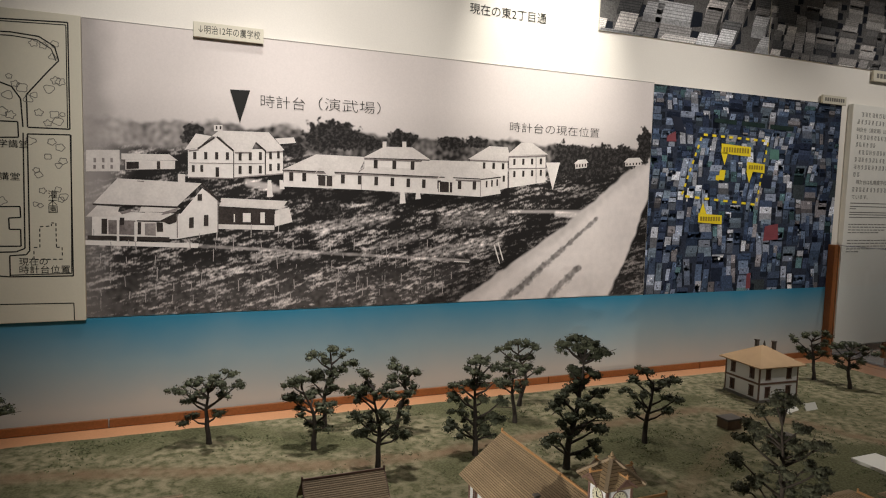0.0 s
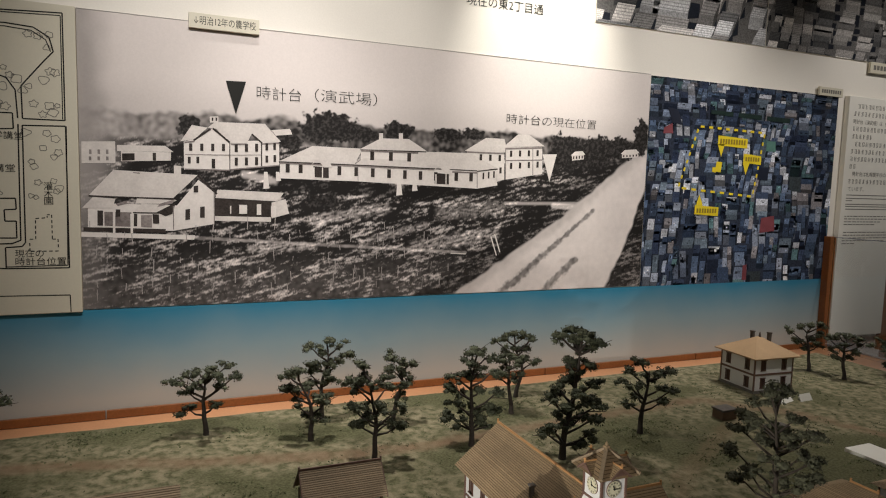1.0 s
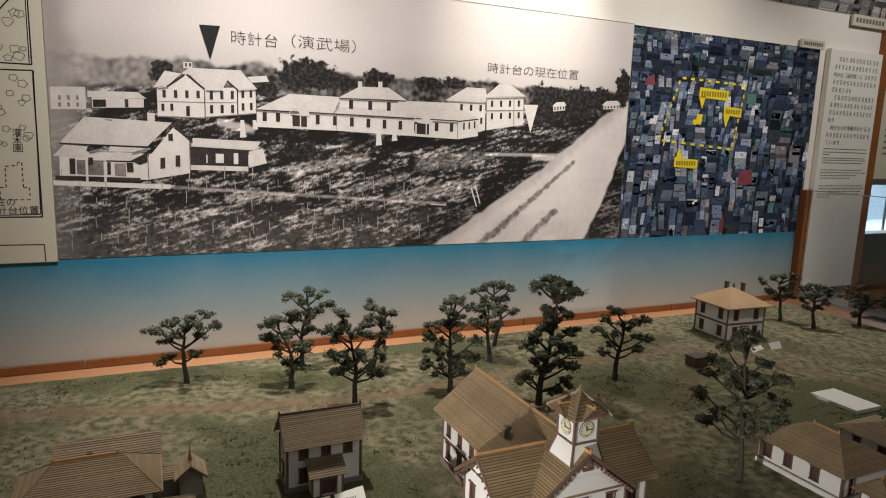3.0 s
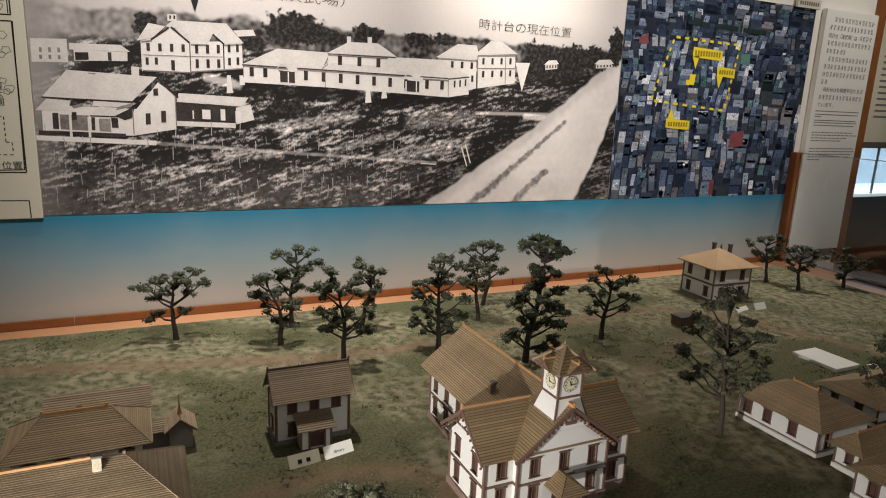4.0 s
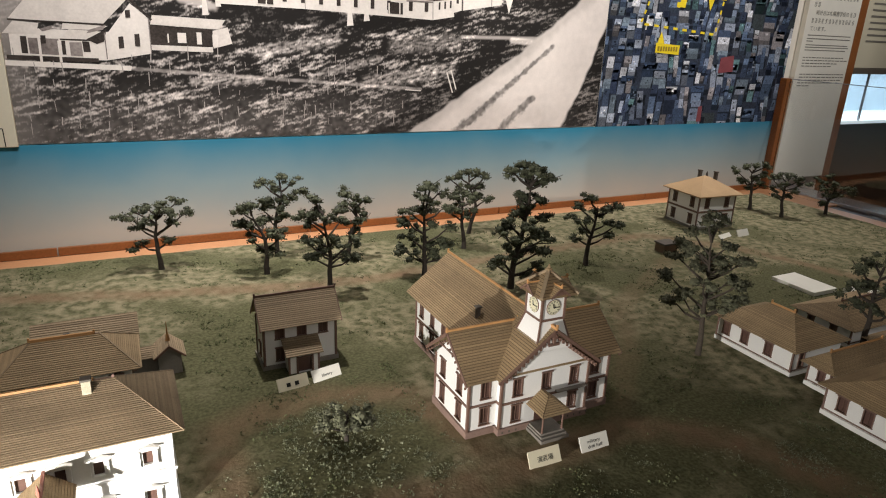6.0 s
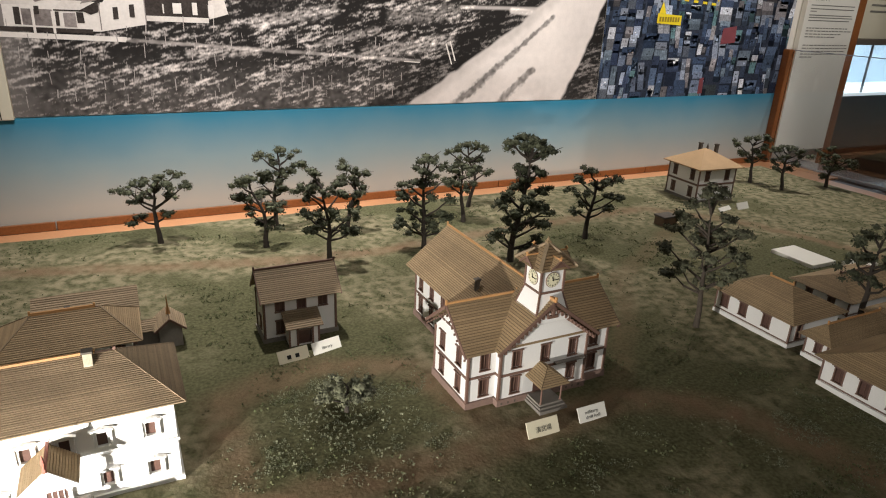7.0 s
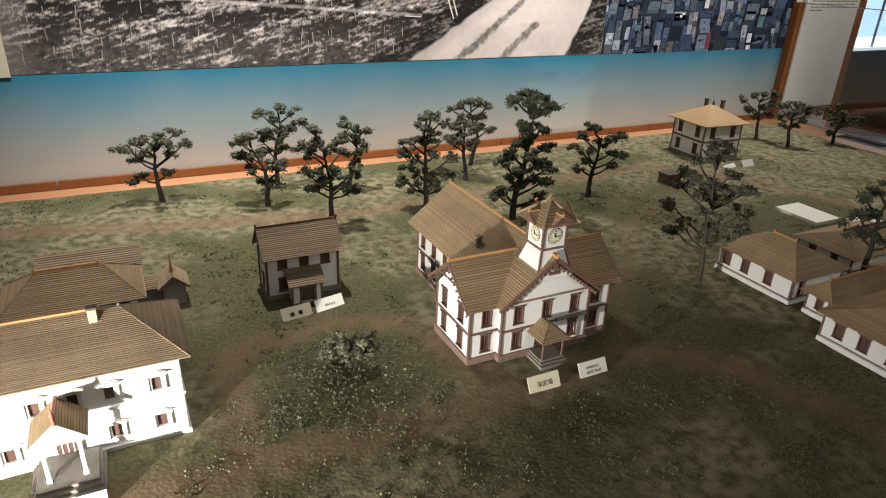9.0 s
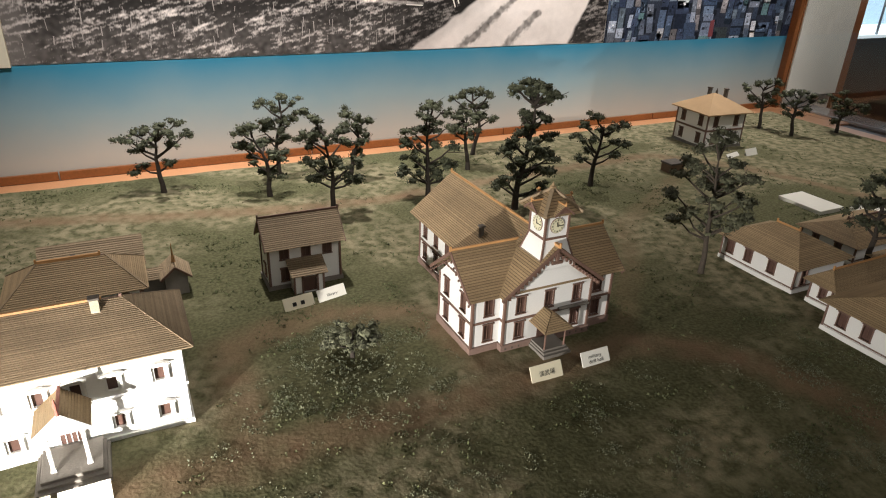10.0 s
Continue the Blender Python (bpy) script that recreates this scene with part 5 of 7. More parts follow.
# roofs
ov = 0.016
tan_w = (0.182 - HZ) / (WYM - WY0)
ez = HZ + 0.006
for s, y_e in (("south", WY0 - ov), ("north", WY1 + ov)):
    bm = bmesh.new()
    a, b, c, d = V(WL - 0.014, y_e, ez), V(WR + 0.014, y_e, ez), V(WR + 0.014, WYM, 0.182), V(WL - 0.014, WYM, 0.182)
    if s == "south":
        courses(bm, a, b, c, d, 20)
    else:
        courses(bm, b, a, d, c, 20)
    tagged(part("roof", bm, M_ROOF, hall, "ochre-brown ribbed wing roof slope"), kind="stuff")
for sgn in (-1, 1):
    bm = bmesh.new()
    xe = HX + sgn * 0.103
    a, b = V(xe, RY1 + 0.014, 0.122), V(xe, WYM, 0.122)
    c, d = V(HX, WYM - 0.02, 0.205), V(HX, RY1 + 0.014, 0.205)
    courses(bm, a, b, c, d, 30)
    tagged(part("roof", bm, M_ROOF, hall, "ochre-brown ribbed rear roof slope"), kind="stuff")
    bm = bmesh.new()
    xe = HX + sgn * 0.109
    a, b = V(xe, WYM, 0.117), V(xe, FY0 - 0.014, 0.117)
    c, d = V(HX, FY0 - 0.014, 0.2), V(HX, WYM, 0.2)
    courses(bm, a, b, c, d, 26)
    tagged(part("roof", bm, M_ROOF, hall, "ochre-brown ribbed front gable slope"), kind="stuff")
ridge_bar(hall, (HX, WYM, 0.207), (HX, RY1 + 0.015, 0.207))
ridge_bar(hall, (WL - 0.015, WYM, 0.184), (HX - 0.02, WYM, 0.184))
ridge_bar(hall, (WR + 0.015, WYM, 0.184), (HX + 0.02, WYM, 0.184))
ridge_bar(hall, (HX, FY0 - 0.015, 0.202), (HX, FY0 + 0.03, 0.202), 0.006, 0.006)
# barge boards and brackets
for sgn in (-1, 1):
    bm = bmesh.new()
    beam(bm, (HX + sgn * 0.110, FY0 - 0.0145, 0.114), (HX, FY0 - 0.0145, 0.197), 0.002, 0.006)
    part("barge_board", bm, M_TRIM, hall)
    for i in range(13):
        bm = bmesh.new()
        k = (i + 0.5) / 13
        x, z = HX + sgn * 0.106 * (1 - k), 0.108 + 0.080 * k
        box(bm, x - 0.0022, FY0 - 0.0125, z - 0.005, x + 0.0022, FY0 - 0.001, z + 0.002)
        part("bracket", bm, M_TRIM, hall)
    for x in (WL - 0.0145, WR + 0.0145):
        bm = bmesh.new()
        ye = WYM + sgn * (WYM - WY0 + ov)
        beam(bm, (x, ye, ez - 0.002), (x, WYM, 0.179), 0.0022, 0.006)
        beam(bm, (x, WYM + sgn * 0.028, 0.150), (x, WYM + sgn * 0.002, 0.150), 0.002, 0.003)
        for i in range(8):
            k = (i + 0.5) / 8
            y, z = WYM + (ye - WYM) * (1 - k), ez - 0.008 + (0.176 - ez) * k
            beam(bm, (x, y, z - 0.004), (x, y, z), 0.0035, 0.002)
        part("barge_board", bm, M_TRIM, hall)
bm = bmesh.new()
box(bm, HX - 0.012, FY0 - 0.012, 0.166, HX + 0.012, FY0 - 0.0005, 0.172, 0.001)
box(bm, HX - 0.003, FY0 - 0.013, 0.172, HX + 0.003, FY0 - 0.0005, 0.19, 0.0006)
part("gable_ornament", bm, M_TRIM, hall)
# tower
TX, TY, TH = HX, 0.934, 0.024
bm = bmesh.new()
box(bm, TX - TH, TY - TH, 0.212, TX + TH, TY + TH, 0.262)
s = TH + 0.014
lo = [bm.verts.new((TX + i * s, TY + j * s, 0.160)) for i, j in ((-1, -1), (1, -1), (1, 1), (-1, 1))]
hi = [bm.verts.new((TX + i * TH, TY + j * TH, 0.212)) for i, j in ((-1, -1), (1, -1), (1, 1), (-1, 1))]
for i in range(4):
    bm.faces.new((lo[i], lo[(i + 1) % 4], hi[(i + 1) % 4], hi[i]))
part("tower_wall", bm, M_WHITE, hall)
ring_band("tower_band", hall, TX - TH, TX + TH, TY - TH, TY + TH, 0.2105, 0.2145, 0.0015, M_TRIM)
ring_band("tower_cornice", hall, TX - TH, TX + TH, TY - TH, TY + TH, 0.2575, 0.2630, 0.003, M_TRIM)
for i, j in ((-1, -1), (1, -1), (1, 1), (-1, 1)):
    bm = bmesh.new()
    beam(bm, (TX + i * TH, TY + j * TH, 0.2145), (TX + i * TH, TY + j * TH, 0.2575), 0.004, 0.004, Vector((0, 1, 0)))
    beam(bm, (TX + i * s, TY + j * s, 0.160), (TX + i * TH, TY + j * TH, 0.2105), 0.003, 0.003, Vector((0, 1, 0)))
    part("tower_corner", bm, M_TRIM, hall)
for turn in range(4):
    rot = Matrix.Translation((TX, TY, 0.236)) @ pose(0, 0, 0, 0, 0, 90 * turn) @ Matrix.Translation((0, -TH - 0.0006, 0)) @ pose(0, 0, 0, 90, 0, 0)
    bm = bmesh.new()
    bmesh.ops.create_cone(bm, cap_ends=True, segments=40, radius1=0.0146, radius2=0.0144, depth=0.0014, matrix=rot)
    dial = part("clock_rim", bm, M_TRIM, hall)
    bm = bmesh.new()
    bmesh.ops.create_circle(bm, cap_ends=True, segments=40, radius=0.0138, matrix=rot @ Matrix.Translation((0, 0, 0.0010)))
    part("clock_face", bm, M_CLOCK, dial, "cream clock face")
    bm = bmesh.new()
    for k in range(12):
        m = rot @ pose(0, 0, 0, 0, 0, 30 * k)
        for off in ((-0.0007, 0.0007) if k % 3 else (-0.0011, 0.0, 0.0011)):
            pts = [m @ Vector(q) for q in ((off - 0.0003, 0.0092, 0.0014), (off + 0.0003, 0.0092, 0.0014), (off + 0.0003, 0.0126, 0.0014), (off - 0.0003, 0.0126, 0.0014))]
            face(bm, *pts)
    part("hour_marks", bm, M_INK, dial)
    for deg, ln, w in ((18, 0.0072, 0.0016), (-92, 0.0098, 0.0011)):
        bm = bmesh.new()
        m = rot @ pose(0, 0, 0, 0, 0, deg)
        beam(bm, m @ Vector((0, -0.002, 0.0019)), m @ Vector((0, ln, 0.0019)), w, 0.0006, (rot.to_3x3() @ Vector((0, 0, 1))))
        part("clock_pointer", bm, M_INK, dial)
bm = bmesh.new()
e, ap = 0.040, V(TX, TY, 0.296)
cs = [V(TX + i * e, TY + j * e, 0.2605) for i, j in ((-1, -1), (1, -1), (1, 1), (-1, 1))]
for i in range(4):
    courses(bm, cs[i], cs[(i + 1) % 4], ap, ap, 9, 0.001)
tagged(part("tower_roof", bm, M_ROOF, hall, "steep ribbed tower roof"), kind="stuff")
for turn in range(4):
    m = Matrix.Translation((TX, TY, 0)) @ pose(0, 0, 0, 0, 0, 90 * turn)
    bm = bmesh.new()
    for sgn in (-1, 1):
        courses(bm, *(m @ V(*q) for q in ((sgn * 0.019, 0.0, 0.2625), (sgn * 0.019, -0.042, 0.2625), (0, -0.042, 0.2785), (0, 0, 0.2785))), 7, 0.001)
    tagged(part("gablet", bm, M_ROOF, hall), kind="stuff")
    bm = bmesh.new()
    face(bm, m @ V(-0.016, -0.038, 0.263), m @ V(0.016, -0.038, 0.263), m @ V(0, -0.038, 0.2755))
    for sgn in (-1, 1):
        beam(bm, m @ V(sgn * 0.020, -0.0425, 0.2615), m @ V(0, -0.0425, 0.2778), 0.0018, 0.0030)
    part("gablet_face", bm, M_TRIM, hall)
    bm = bmesh.new()
    beam(bm, m @ V(0, -0.042, 0.2798), m @ V(0, -0.012, 0.2798), 0.0024, 0.0024)
    tube(bm, [m @ V(0, -0.042, 0.278), m @ V(0, -0.042, 0.281), m @ V(0, -0.042, 0.283), m @ V(0, -0.042, 0.2865)], [0.0022, 0.0015, 0.0024, 0.0008], 6)
    beam(bm, m @ V(-0.0042, -0.042, 0.2832), m @ V(0.0042, -0.042, 0.2832), 0.0018, 0.0016)
    part("gablet_finial", bm, M_RIDGE, hall)
    bm = bmesh.new()
    beam(bm, m @ V(e, -e, 0.2635), m @ V(0, 0, 0.2985), 0.0065, 0.004)
    part("hip_board", bm, M_ROOF_GREY, hall)
bm = bmesh.new()
box(bm, TX - 0.0045, TY - 0.0045, 0.288, TX + 0.0045, TY + 0.0045, 0.3015, 0.0008)
tube(bm, [V(TX, TY, 0.3015), V(TX, TY, 0.303), V(TX, TY, 0.305), V(TX, TY, 0.309)], [0.0028, 0.0034, 0.0024, 0.0006], 8)
part("finial", bm, M_ROOF, hall)
# roof chimney of the rear block
bm = bmesh.new()
box(bm, -0.139, 1.066, 0.135, -0.131, 1.074, 0.178, 0.0008)
box(bm, -0.141, 1.064, 0.178, -0.129, 1.076, 0.182, 0.0008)
part("chimney", bm, M_CHIM_DARK, hall, "slim dark chimney")
# porch
QX = -0.0855
for i, (w, y, z) in enumerate(((0.030, 0.853, 0.005), (0.0275, 0.858, 0.009), (0.025, 0.863, 0.013))):
    bm = bmesh.new()
    box(bm, QX - w, y, -0.004 if i == 0 else z - 0.004, QX + w, 0.9035, z, 0.0006)
    part("porch_step", bm, M_STEP, hall, "grey painted step")
for sgn in (-1, 1):
    bm = bmesh.new()
    x = QX + sgn * 0.0215
    tube(bm, [V(x, 0.866, 0.013), V(x, 0.866, 0.017), V(x, 0.866, 0.046), V(x, 0.866, 0.050)], [0.0026, 0.0018, 0.0016, 0.0024], 8)
    part("porch_post", bm, M_TRIM, hall)
bm = bmesh.new()
box(bm, QX - 0.0235, 0.863, 0.0475, QX + 0.0235, 0.9075, 0.0505)
part("porch_beam", bm, M_TRIM, hall)
bm = bmesh.new()
a, b, c, d = V(QX - 0.031, 0.855, 0.051), V(QX + 0.031, 0.855, 0.051), V(QX + 0.031, 0.9075, 0.051), V(QX - 0.031, 0.9075, 0.051)
r0, r1 = V(QX, 0.884, 0.075), V(QX, 0.9075, 0.075)
courses(bm, a, b, r0, r0, 9)
courses(bm, d, a, r0, r1, 9)
courses(bm, b, c, r1, r0, 9)
tagged(part("porch_roof", bm, M_ROOF, hall), kind="stuff")
bm = bmesh.new()
box(bm, QX - 0.012, FY0 - 0.0012, 0.013, QX + 0.012, FY0 - 0.0004, 0.046)
part("door", bm, M_BROWN, hall)
bm = bmesh.new()
box(bm, -0.055, 0.899, 0.0645, 0.012, 0.9075, 0.067)
part("canopy_board", bm, M_STEP, hall)

# -- library --
lib = thing("model_library", "small two-storey white model library with brown ribbed roof", "model building", "model buildings")
x0, x1, y0, y1, h = -0.506, -0.353, 1.298, 1.372, 0.098
box_walls(lib, x0, x1, y0, y1, h, {"south": [(0.033, 0.066, 0.019, 0.027), (0.079, 0.066, 0.019, 0.027), (0.125, 0.066, 0.019, 0.027), (0.033, 0.016, 0.018, 0.030)],
                                   "west": [(0.037, 0.018, 0.016, 0.030)], "east": [(0.037, 0.018, 0.016, 0.030)], "north": [(0.04, 0.066, 0.018, 0.027), (0.11, 0.066, 0.018, 0.027)]})
corner_posts(lib, ((x0, y0), (x1, y0), (x0, y1), (x1, y1)), h)
ring_band("plinth", lib, x0, x1, y0, y1, -0.006, 0.008, 0.005, M_STEP, "grey plinth")
ym = (y0 + y1) / 2
bm = bmesh.new()
face(bm, (x0, y1, h), (x0, y0, h), (x0, ym, 0.144))
face(bm, (x1, y0, h), (x1, y1, h), (x1, ym, 0.144))
part("gable", bm, M_WHITE, lib)
for a_, b_ in ((y0 - 0.016, 1), (y1 + 0.016, -1)):
    bm = bmesh.new()
    a, b, c, d = V(x0 - 0.008, a_, h - 0.002), V(x1 + 0.008, a_, h - 0.002), V(x1 + 0.008, ym, 0.150), V(x0 - 0.008, ym, 0.150)
    if b_ < 0:
        a, b, c, d = b, a, d, c
    courses(bm, a, b, c, d, 17)
    tagged(part("roof", bm, M_ROOF_GREY, lib, "brown ribbed roof slope"), kind="stuff")
ridge_bar(lib, (x0 - 0.009, ym, 0.152), (x1 + 0.009, ym, 0.152), 0.003, 0.004, M_TRIM)
for x in (x0 - 0.009, x1 + 0.009):
    bm = bmesh.new()
    for sgn in (-1, 1):
        beam(bm, (x, ym + sgn * 0.053, h - 0.004), (x, ym, 0.149), 0.002, 0.005)
    part("barge_board", bm, M_TRIM, lib)
bm = bmesh.new()
wall_face(bm, V(-0.464, 1.260, 0), V(1, 0, 0), 0.062, 0.044, [(0.018, 0.0, 0.048, 0.034)], 0.006)
wall_face(bm, V(-0.464, 1.2975, 0), V(0, -1, 0), 0.0375, 0.044)
wall_face(bm, V(-0.402, 1.260, 0), V(0, 1, 0), 0.0375, 0.044)
part("porch_wall", bm, M_WHITE, lib)
bm = bmesh.new()
box(bm, -0.448, 1.266, 0.0, -0.414, 1.268, 0.035)
part("door", bm, M_BROWN, lib)
bm = bmesh.new()
for x in (-0.464, -0.402, -0.447, -0.415):
    box(bm, x - 0.002, 1.258, 0.0, x + 0.002, 1.2605, 0.044)
box(bm, -0.447, 1.258, 0.034, -0.415, 1.2605, 0.037)
part("porch_trim", bm, M_TRIM, lib)
bm = bmesh.new()
courses(bm, V(-0.472, 1.250, 0.044), V(-0.394, 1.250, 0.044), V(-0.394, 1.297, 0.066), V(-0.472, 1.297, 0.066), 9)
tagged(part("porch_roof", bm, M_ROOF_GREY, lib), kind="stuff")

# -- wide white hall under the spotlight --
dorm = thing("model_white_hall", "long white two-storey model hall with brown hipped roof", "model building", "model buildings")
x0, x1, y0, y1, h = -1.32, -0.708, 0.937, 1.083, 0.139
up_c = [-0.742, -0.804, -0.850, -0.896, -0.954, -1.010, -1.066, -1.122, -1.178, -1.234, -1.29]
lo_c = [-0.742, -0.804, -0.937, -0.993, -1.066, -1.122, -1.178, -1.234, -1.29]
south = [(c - x0, 0.086, 0.016, 0.024) for c in up_c]
south_low = [(c - x0, 0.020, 0.016, 0.024) for c in lo_c]
bm = bmesh.new()
hs = [(c - w / 2, b, c + w / 2, b + hh) for c, b, w, hh in south + south_low]
wall_face(bm, V(x0, y0, 0), V(1, 0, 0), x1 - x0, h, hs)
he = [(c - 0.008, b, c + 0.008, b + 0.024) for c in (0.04, 0.105) for b in (0.02, 0.086)]
wall_face(bm, V(x1, y0, 0), V(0, 1, 0), y1 - y0, h, he)
wall_face(bm, V(x1, y1, 0), V(-1, 0, 0), x1 - x0, h)
wall_face(bm, V(x0, y1, 0), V(0, -1, 0), y1 - y0, h)
part("wall", bm, M_WHITE, dorm)
for q in hs:
    window_part(dorm, V(x0, y0, 0), V(1, 0, 0), q, "hood" if q[1] > 0.05 else "point", M_WHITE)
for q in he:
    window_part(dorm, V(x1, y0, 0), V(0, 1, 0), q, "flat", M_WHITE)
ring_band("band", dorm, x0, x1, y0, y1, 0.0695, 0.0735, 0.003, M_WHITE)
ring_band("cornice", dorm, x0, x1, y0, y1, 0.132, 0.139, 0.005, M_WHITE)
ring_band("plinth", dorm, x0, x1, y0, y1, -0.006, 0.006, 0.004, M_WHITE)
bm, r0, r1 = hip_roof(x0 - 0.016, x1 + 0.016, y0 - 0.017, y1 + 0.017, 0.1395, 0.194, 0.083, 31, thick=0.0029)
tagged(part("roof", bm, M_ROOF_GREY, dorm, "brown hipped roof laid in fine battens"), kind="stuff")
bm = bmesh.new()
beam(bm, r0 + V(0, 0, 0.002), V(-0.800, r1.y, r1.z + 0.002), 0.004, 0.006)
part("ridge_board", bm, M_RIDGE, dorm, "orange wooden ridge board")
# ridge end in dark trim colour: the chimney's shadow put into the paint
bm = bmesh.new()
beam(bm, V(-0.800, r1.y, r1.z), r1, 0.003, 0.003)
box(bm, r1.x - 0.002, r1.y - 0.002, r1.z - 0.003, r1.x + 0.002, r1.y + 0.002, r1.z + 0.006, 0.0005)
part("shaded_ridge_end", bm, M_TRIM, dorm)
for sx, rr in ((x1 + 0.016, r1), (x0 - 0.016, r0)):
    for yy in (y0 - 0.017, y1 + 0.017):
        bm = bmesh.new()
        beam(bm, (sx, yy, 0.1415), rr + V(0, 0, 0.001), 0.003, 0.003)
        part("hip_board", bm, M_ROOF_GREY, dorm)
for cx in (-0.809, -0.946):
    bm = bmesh.new()
    box(bm, cx - 0.006, 0.990, 0.165, cx + 0.006, 1.001, 0.205, 0.0008)
    chim = part("chimney", bm, M_CHIM, dorm, "pale brick chimney")
    bm = bmesh.new()
    box(bm, cx - 0.0075, 0.9885, 0.205, cx + 0.0075, 1.0025, 0.2085, 0.0008)
    part("chimney_cap", bm, M_CHIM_DARK, chim)
# its porch
CX = -0.868
for i, (w, y, z) in enumerate(((0.046, 0.852, 0.005), (0.042, 0.858, 0.010), (0.038, 0.864, 0.015))):
    bm = bmesh.new()
    box(bm, CX - w, y, -0.004 if i == 0 else z - 0.005, CX + w, 0.9328, z, 0.0008)
    part("porch_step", bm, M_STEP, dorm, "grey painted step")
for sgn in (-1, 1):
    bm = bmesh.new()
    x = CX + sgn * 0.022
    box(bm, x - 0.0025, 0.879, 0.015, x + 0.0025, 0.884, 0.074, 0.0005)
    box(bm, x - 0.0035, 0.878, 0.015, x + 0.0035, 0.885, 0.019, 0.0005)
    box(bm, x - 0.0035, 0.878, 0.071, x + 0.0035, 0.885, 0.075, 0.0005)
    part("porch_post", bm, M_WHITE, dorm)
    bm = bmesh.new()
    xe = CX + sgn * 0.034
    a, b, c, d = V(xe, 0.9325, 0.082), V(xe, 0.872, 0.082), V(CX, 0.872, 0.111), V(CX, 0.9325, 0.111)
    courses(bm, a, b, c, d, 11)
    tagged(part("porch_roof", bm, M_ROOF, dorm), kind="stuff")
    bm = bmesh.new()
    beam(bm, (xe, 0.8715, 0.080), (CX, 0.8715, 0.1095), 0.002, 0.005)
    part("barge_board", bm, M_WHITE, dorm)
bm = bmesh.new()
box(bm, CX - 0.029, 0.876, 0.0755, CX + 0.029, 0.933, 0.0805)
face(bm, (CX - 0.029, 0.878, 0.0805), (CX + 0.029, 0.878, 0.0805), (CX, 0.878, 0.106))
part("porch_gable", bm, M_WHITE, dorm)
bm = bmesh.new()
beam(bm, (CX, 0.870, 0.1135), (CX, 0.9325, 0.1135), 0.004, 0.004)
tube(bm, [V(CX, 0.8715, 0.111), V(CX, 0.8715, 0.120), V(CX, 0.8715, 0.126), V(CX, 0.8715, 0.137)], [0.0032, 0.0016, 0.003, 0.0004], 8)
part("porch_finial", bm, mat("red_finial_paint", (0.30, 0.10, 0.07), 0.6, 0.15, 40, 300, 0.1), dorm)
bm = bmesh.new()
box(bm, CX - 0.014, 0.9352, 0.015, CX + 0.014, 0.9366, 0.052)
part("door", bm, M_BROWN, dorm)
bm = bmesh.new()
for i in range(5):
    box(bm, CX - 0.015 + i * 0.0072, 0.9336, 0.015, CX - 0.0138 + i * 0.0072, 0.9352, 0.054)
box(bm, CX - 0.015, 0.9336, 0.052, CX + 0.015, 0.9352, 0.0555)
part("door_frame", bm, M_WHITE, dorm)

# -- hipped hall behind it --
mid = thing("model_hipped_hall", "white model hall with a brown hipped roof and orange ridge", "model building", "model buildings")
x0, x1, y0, y1, h = -0.950, -0.754, 1.221, 1.329, 0.100
box_walls(mid, x0, x1, y0, y1, h, {"south": [(c, 0.058, 0.017, 0.026) for c in (0.025, 0.074, 0.123, 0.172)], "east": [(0.06, 0.03, 0.016, 0.03)]}, M_TRIM, "hood")
ring_band("plinth", mid, x0, x1, y0, y1, -0.006, 0.008, 0.004, M_STEP)
bm, r0, r1 = hip_roof(x0 - 0.017, x1 + 0.017, y0 - 0.017, y1 + 0.017, 0.101, 0.148, 0.062, 20)
tagged(part("roof", bm, M_ROOF, mid, "brown hipped roof laid in battens"), kind="stuff")
ridge_bar(mid, r0 + V(-0.002, 0, 0.002), r1 + V(-0.008, 0, 0.002), 0.004, 0.007)
# last bit of the ridge coloured dark to show it in shadow
bm = bmesh.new()
beam(bm, V(r1.x - 0.008, r1.y, r1.z), r1, 0.003, 0.003)
part("shaded_ridge_end", bm, M_TRIM, mid)
for sx, rr in ((x1 + 0.017, r1), (x0 - 0.017, r0)):
    for yy in (y0 - 0.017, y1 + 0.017):
        bm = bmesh.new()
        beam(bm, (sx, yy, 0.1025), rr + V(0, 0, 0.001), 0.003, 0.003)
        part("hip_board", bm, M_ROOF_GREY, mid)

back = thing("model_back_hall", "low model hall with grey-brown gabled roof behind others", "model building", "model buildings")
x0, x1, y0, y1, h = -0.915, -0.742, 1.385, 1.475, 0.075
box_walls(back, x0, x1, y0, y1, h, {"south": [(0.05, 0.03, 0.016, 0.026), (0.12, 0.03, 0.016, 0.026)]})
bm = bmesh.new()
face(bm, (x0, y1, h), (x0, y0, h), (x0, 1.43, 0.108))
face(bm, (x1, y0, h), (x1, y1, h), (x1, 1.43, 0.108))
part("gable", bm, M_WHITE, back)
bm = bmesh.new()
courses(bm, V(x0 - 0.008, y0 - 0.012, h - 0.004), V(x1 + 0.008, y0 - 0.012, h - 0.004), V(x1 + 0.008, 1.43, 0.114), V(x0 - 0.008, 1.43, 0.114), 14)
courses(bm, V(x1 + 0.008, y1 + 0.012, h - 0.004), V(x0 - 0.008, y1 + 0.012, h - 0.004), V(x0 - 0.008, 1.43, 0.114), V(x1 + 0.008, 1.43, 0.114), 14)
tagged(part("roof", bm, M_ROOF_GREY, back), kind="stuff")
bm = bmesh.new()
box(bm, -0.866, 1.392, 0.075, -0.856, 1.40, 0.103)
part("chimney", bm, M_CHIM_DARK, back)

